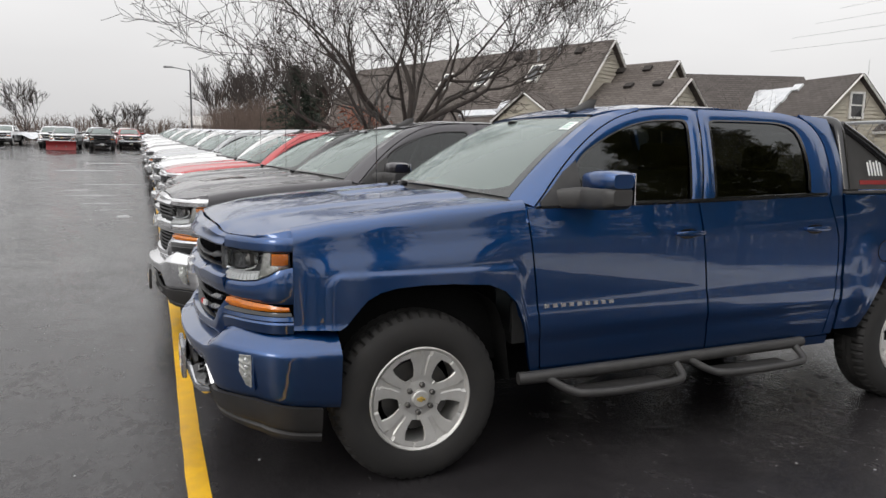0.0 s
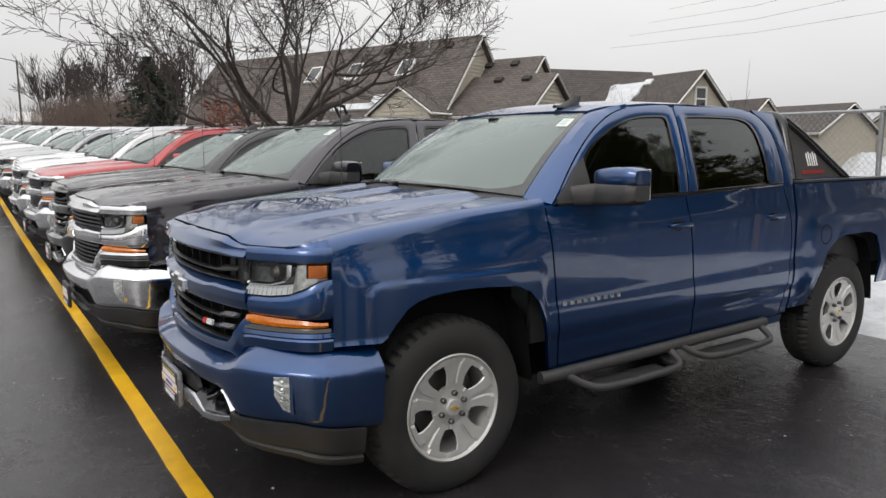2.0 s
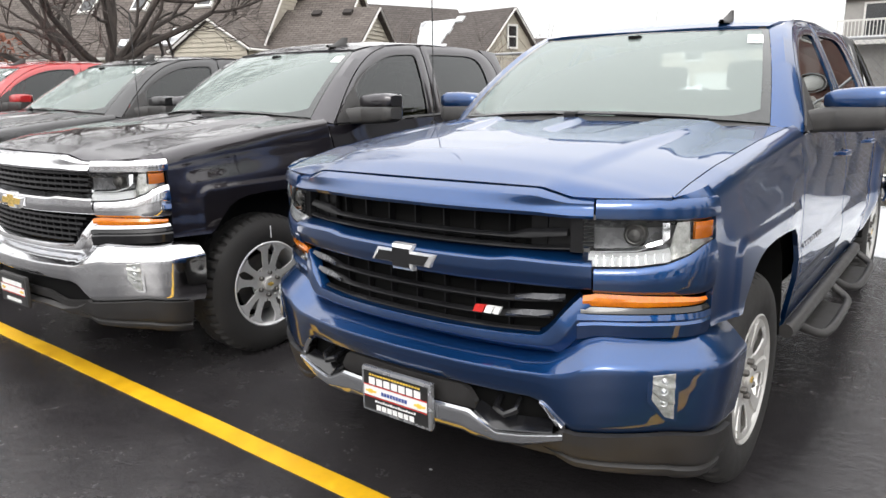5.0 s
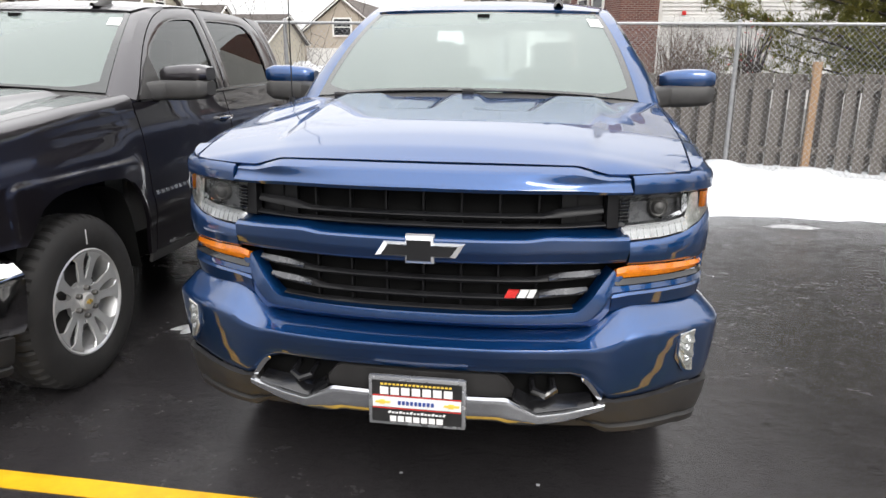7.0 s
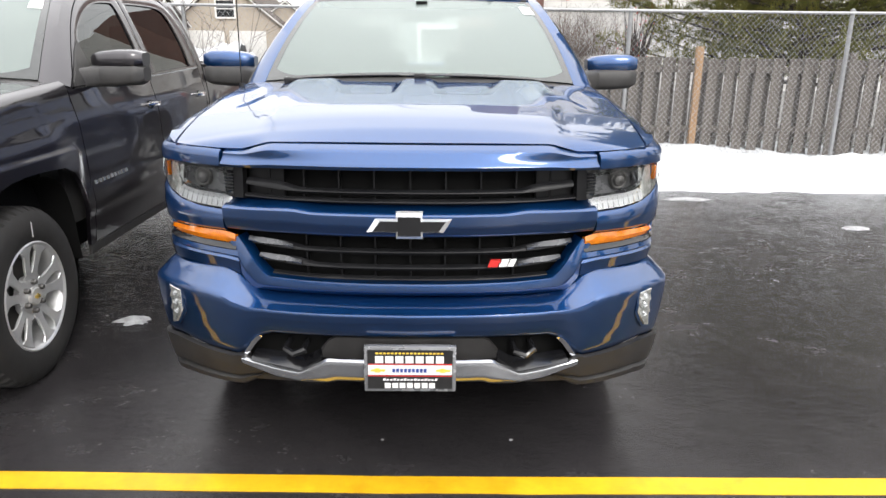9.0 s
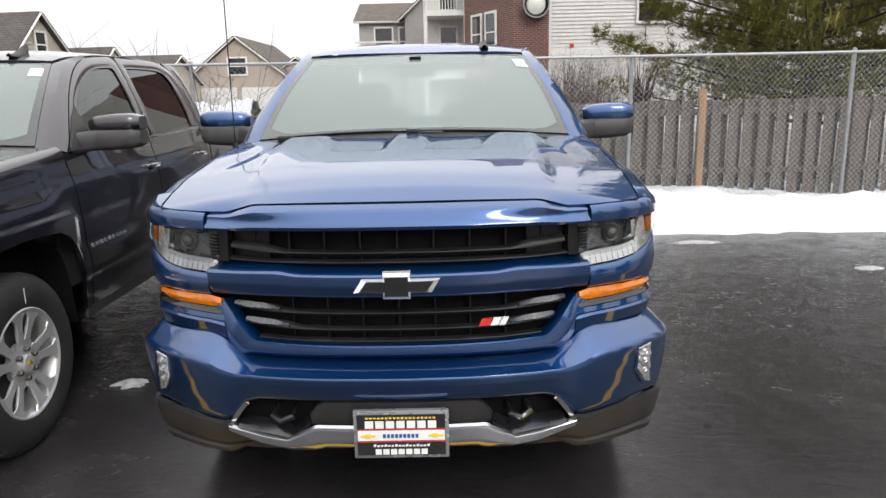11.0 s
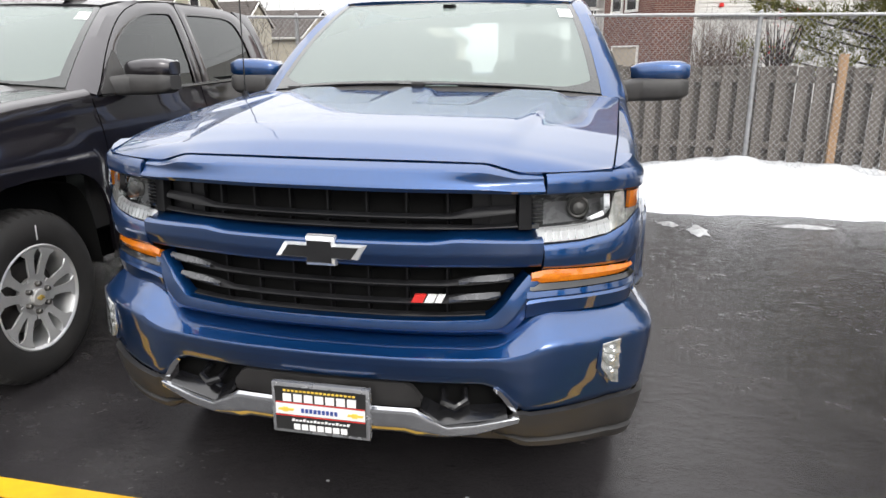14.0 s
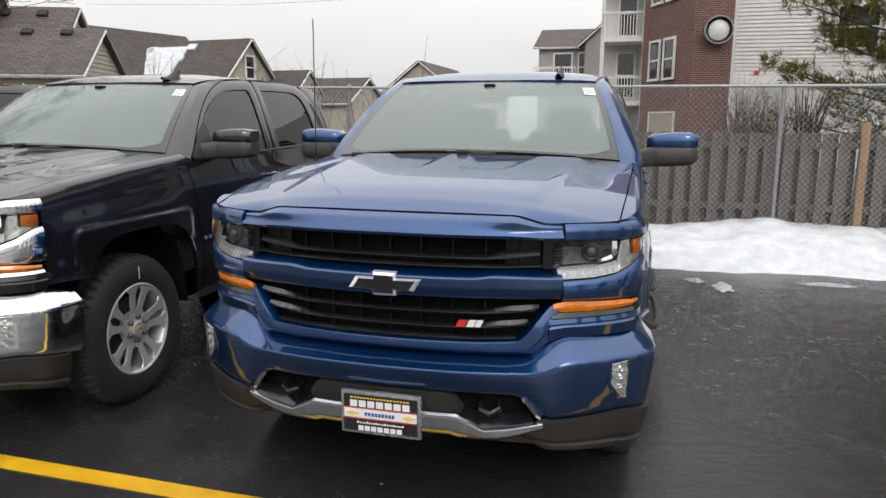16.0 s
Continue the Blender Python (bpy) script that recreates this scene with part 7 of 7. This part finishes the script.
def spruce(place, h, w, seed):
    rng = random.Random(seed)
    root = thing("spruce_tree", "dark green spruce tree", "tree", "conifers")
    root.matrix_basis = pose(*place)
    part("trunk", Geo().tube([(0, 0, -0.1), (0, 0, h * 0.95)], [h * 0.022, 0.02], 7, False), BARK, root)
    l = Geo()
    nr = np.random.RandomState(seed)
    C, O = [], []
    for k in range(int(h * (60 if w < 3 else 110))):
        z = h * rng.uniform(0.03, 1.0) ** 0.9
        rad = w * (1 - z / h) ** 0.72 * rng.uniform(0.55, 1.08) + 0.05
        a = rng.uniform(0, 6.283)
        ca, sa = math.cos(a), math.sin(a)
        for s in np.linspace(0.35, 1.0, 4):
            C.append((ca * rad * s, sa * rad * s, z - 0.18 * rad * s))
            O.append((ca, sa, 0.0))
    C, O = np.repeat(np.array(C), 6, axis=0), np.repeat(np.array(O), 6, axis=0)
    T = O * 0.6 + nr.normal(0, 0.6, C.shape) * np.array((1, 1, 0.5)) - np.array((0, 0, 0.15))
    l.blades(C, T / np.linalg.norm(T, axis=1, keepdims=True) * nr.uniform(0.14, 0.32, (len(C), 1)), np.stack([-O[:, 1], O[:, 0], nr.normal(0, 0.4, len(C))], axis=1) * 0.045)
    f = part("foliage", l, SPRUCE, root, "", 0)
    f["kind"] = "stuff"
    return root


spruce((-32.9, 6.9, G0 + 0.5), 5.6, 2.9, 2)
spruce((-37.0, 8.4, G0 + 0.5), 4.4, 1.5, 3)
spruce((-45.0, 10.6, G0 + 0.5), 6.6, 2.2, 9)
for k, (x, y, h) in enumerate(((15.5, 1.5, 6.0), (16.5, 5.5, 7.5), (16.0, 9.5, 6.5), (17.5, -3.5, 6.8), (16.8, -8.5, 6.0), (17.5, -14.0, 7.0), (18.5, 14, 8.0))):
    spruce((x, y, G0), h, h * 0.30, 60 + k)


def pine(place, h, w, seed, n):
    """White pine: tiers of boughs that end in loose tufts of long needles."""
    rng = random.Random(seed)
    root = thing("pine_tree", "yellow-green white pine with long soft needles", "tree", "conifers")
    root.matrix_basis = pose(*place)
    wood = Geo().tube([(0, 0, -0.1), (0.05, 0.05, h * 0.5), (0, 0, h)], [0.20, 0.13, 0.03], 8, False)
    nr = np.random.RandomState(seed)
    C, O = [], []
    for k in range(n):
        z = 0.9 + (h - 1.2) * (k / n) ** 0.95
        a = k * 2.4 + rng.uniform(-0.4, 0.4)
        ln = w * (1 - (z / h) ** 1.6 * 0.75) * rng.uniform(0.65, 1.08)
        ca, sa = math.cos(a), math.sin(a)
        pts = [np.array((ca * ln * s, sa * ln * s, z + 0.10 * ln * s + 0.12 * ln * s * s)) for s in (0, 0.35, 0.7, 1.0)]
        wood.tube(pts, [0.045, 0.03, 0.016, 0.006], 5, False)
        S = rng.uniform(0.9, 1.1) * 85
        for s in nr.uniform(0.22, 1.0, int(S)):
            i = min(int(s * 3), 2)
            side = nr.normal(0, 0.20) * ln * (1.15 - s) + nr.normal(0, 0.10)
            c = lerp(pts[i], pts[i + 1], s * 3 - i) + np.array((-sa * side, ca * side, nr.normal(0.02, 0.10)))
            C.append(c)
            O.append((ca * 0.8 - sa * side * 0.8, sa * 0.8 + ca * side * 0.8, 0.5))
    C, O = np.array(C), np.array(O) + nr.normal(0, 0.25, (len(O), 3))
    C, O = np.repeat(C, 13, axis=0), np.repeat(O, 13, axis=0)
    T = O * 0.55 + nr.normal(0, 0.5, C.shape)
    T = T / np.linalg.norm(T, axis=1, keepdims=True) * nr.uniform(0.11, 0.21, (len(C), 1))
    Q = np.cross(T, np.array((0.3, 0.5, 0.8)))
    Q = Q / np.maximum(np.linalg.norm(Q, axis=1, keepdims=True), 1e-6) * 0.0085
    fol = Geo().blades(C + nr.normal(0, 0.03, C.shape), T, Q)
    part("trunk", wood, BARK, root)
    f = part("foliage", fol, PINE, root, "long yellow-green needles", 0)
    f["kind"] = "stuff"
    return root


pine((7.3, 11.9, G0), 12.0, 4.3, 5, 215)
pine((13.5, 12.6, G0), 12.5, 4.6, 6, 130)
pine((9.6, 16.6, G0), 8.0, 3.6, 7, 60)


# ---- row of parked trucks, far vehicles ----
rngt = random.Random(2)
kinds = [white_truck, white_truck, silver_truck, white_truck, black_truck, white_truck, silver_truck, white_truck, white_truck, dark_truck, white_truck, silver_truck, white_truck, white_truck, black_truck, white_truck, silver_truck, white_truck]
for k, src in enumerate(kinds):
    x = -14.5 - 2.9 * k
    if k in (1, 16):
        continue
    copy_thing(src, pose(x + rngt.uniform(-0.1, 0.1), rngt.uniform(-0.15, 0.25) + 0.010 * x, rise(x), 0, 1.6, rngt.uniform(-1, 1)))
for src, x, y, yaw in ((white_truck, -76, -12.2, 86), (white_truck, -70, -7.2, 92), (white_truck, -72, -3.6, 90), (silver_truck, -63.5, -5.6, 88), (black_truck, -64.0, -2.6, 93), (red_truck, -68.0, -0.4, 95), (white_truck, -80, -1.2, 90)):
    far = copy_thing(src, pose(x, y - 1.2, rise(x), 0, 0, yaw))
    tagged(far, group="vehicles parked across the lot")
plow = thing("snow_plough", "red snow plough blade on a parked pickup", "plough")
plow.matrix_basis = pose(-62.5, -6.8, rise(-62.5))
part("blade", Geo().grid([[(0.25 * math.sin(3.14 * v) * -0.5 + 0.2, u, G0 + 0.02 + 0.75 * v) for v in np.linspace(0, 1, 7)] for u in np.linspace(-1.1, 1.1, 9)], 0.04, (1, 0, 0)), DULL_RED, plow)
part("frame", Geo().box((-0.9, -0.4, 0.2), (0.1, -0.3, 0.35), 0.01).box((-0.9, 0.3, 0.2), (0.1, 0.4, 0.35), 0.01), STEEL, plow)
tagged(snow_heap("snow_pile", "heaps of cleared snow at the far end of the lot", -92, -78, -20, 4, 1.3, 33.0, (40, 30), 1.5), kind="structure")
shed = thing("shed", "low white shed at the end of the lot", "shed")
shed.matrix_basis = pose(0, -1.5, rise(-90))
gable_block(shed, (-90, 6.5, 3.4), (0.1, 1.0), 9.0, 3.4, 2.3, TRIM_WHITE, PALE, 0.2)
lamp = thing("street_lamp", "tall thin lamp pole with one arm", "street lamp")
part("pole", Geo().tube([(-58, 3.2, G0), (-58, 3.2, 8.2)], [0.09, 0.06], 8), WIRE, lamp)
part("arm", Geo().tube([(-58, 3.2, 8.1), (-58.2, 1.8, 8.35)], 0.035, 6), WIRE, lamp)
part("lamp_head", Geo().box((-58.5, 1.2, 8.28), (-58.0, 1.9, 8.40), 0.03), GALV, lamp)
lines = thing("power_lines", "thin overhead wires against the sky", "wire")
for k in range(6):
    z = 8.6 + 1.15 * k
    part("wire", Geo().tube([(-62 + 3 * k, 70, z + 6), (-34, 58, z + 3.2), (-8, 46, z + 1.4 + 0.3 * k), (22, 34, z + 1.2), (60, 18, z + 3)], 0.013, 4, False), WIRE, lines, "", 0)
vine = brush("bare_vine", "tangled bare vine over the fence rail", [(-3.4, 8.1), (-4.6, 8.1)], TWIG, 15, 2.3, 26, 0.35, 0.006)
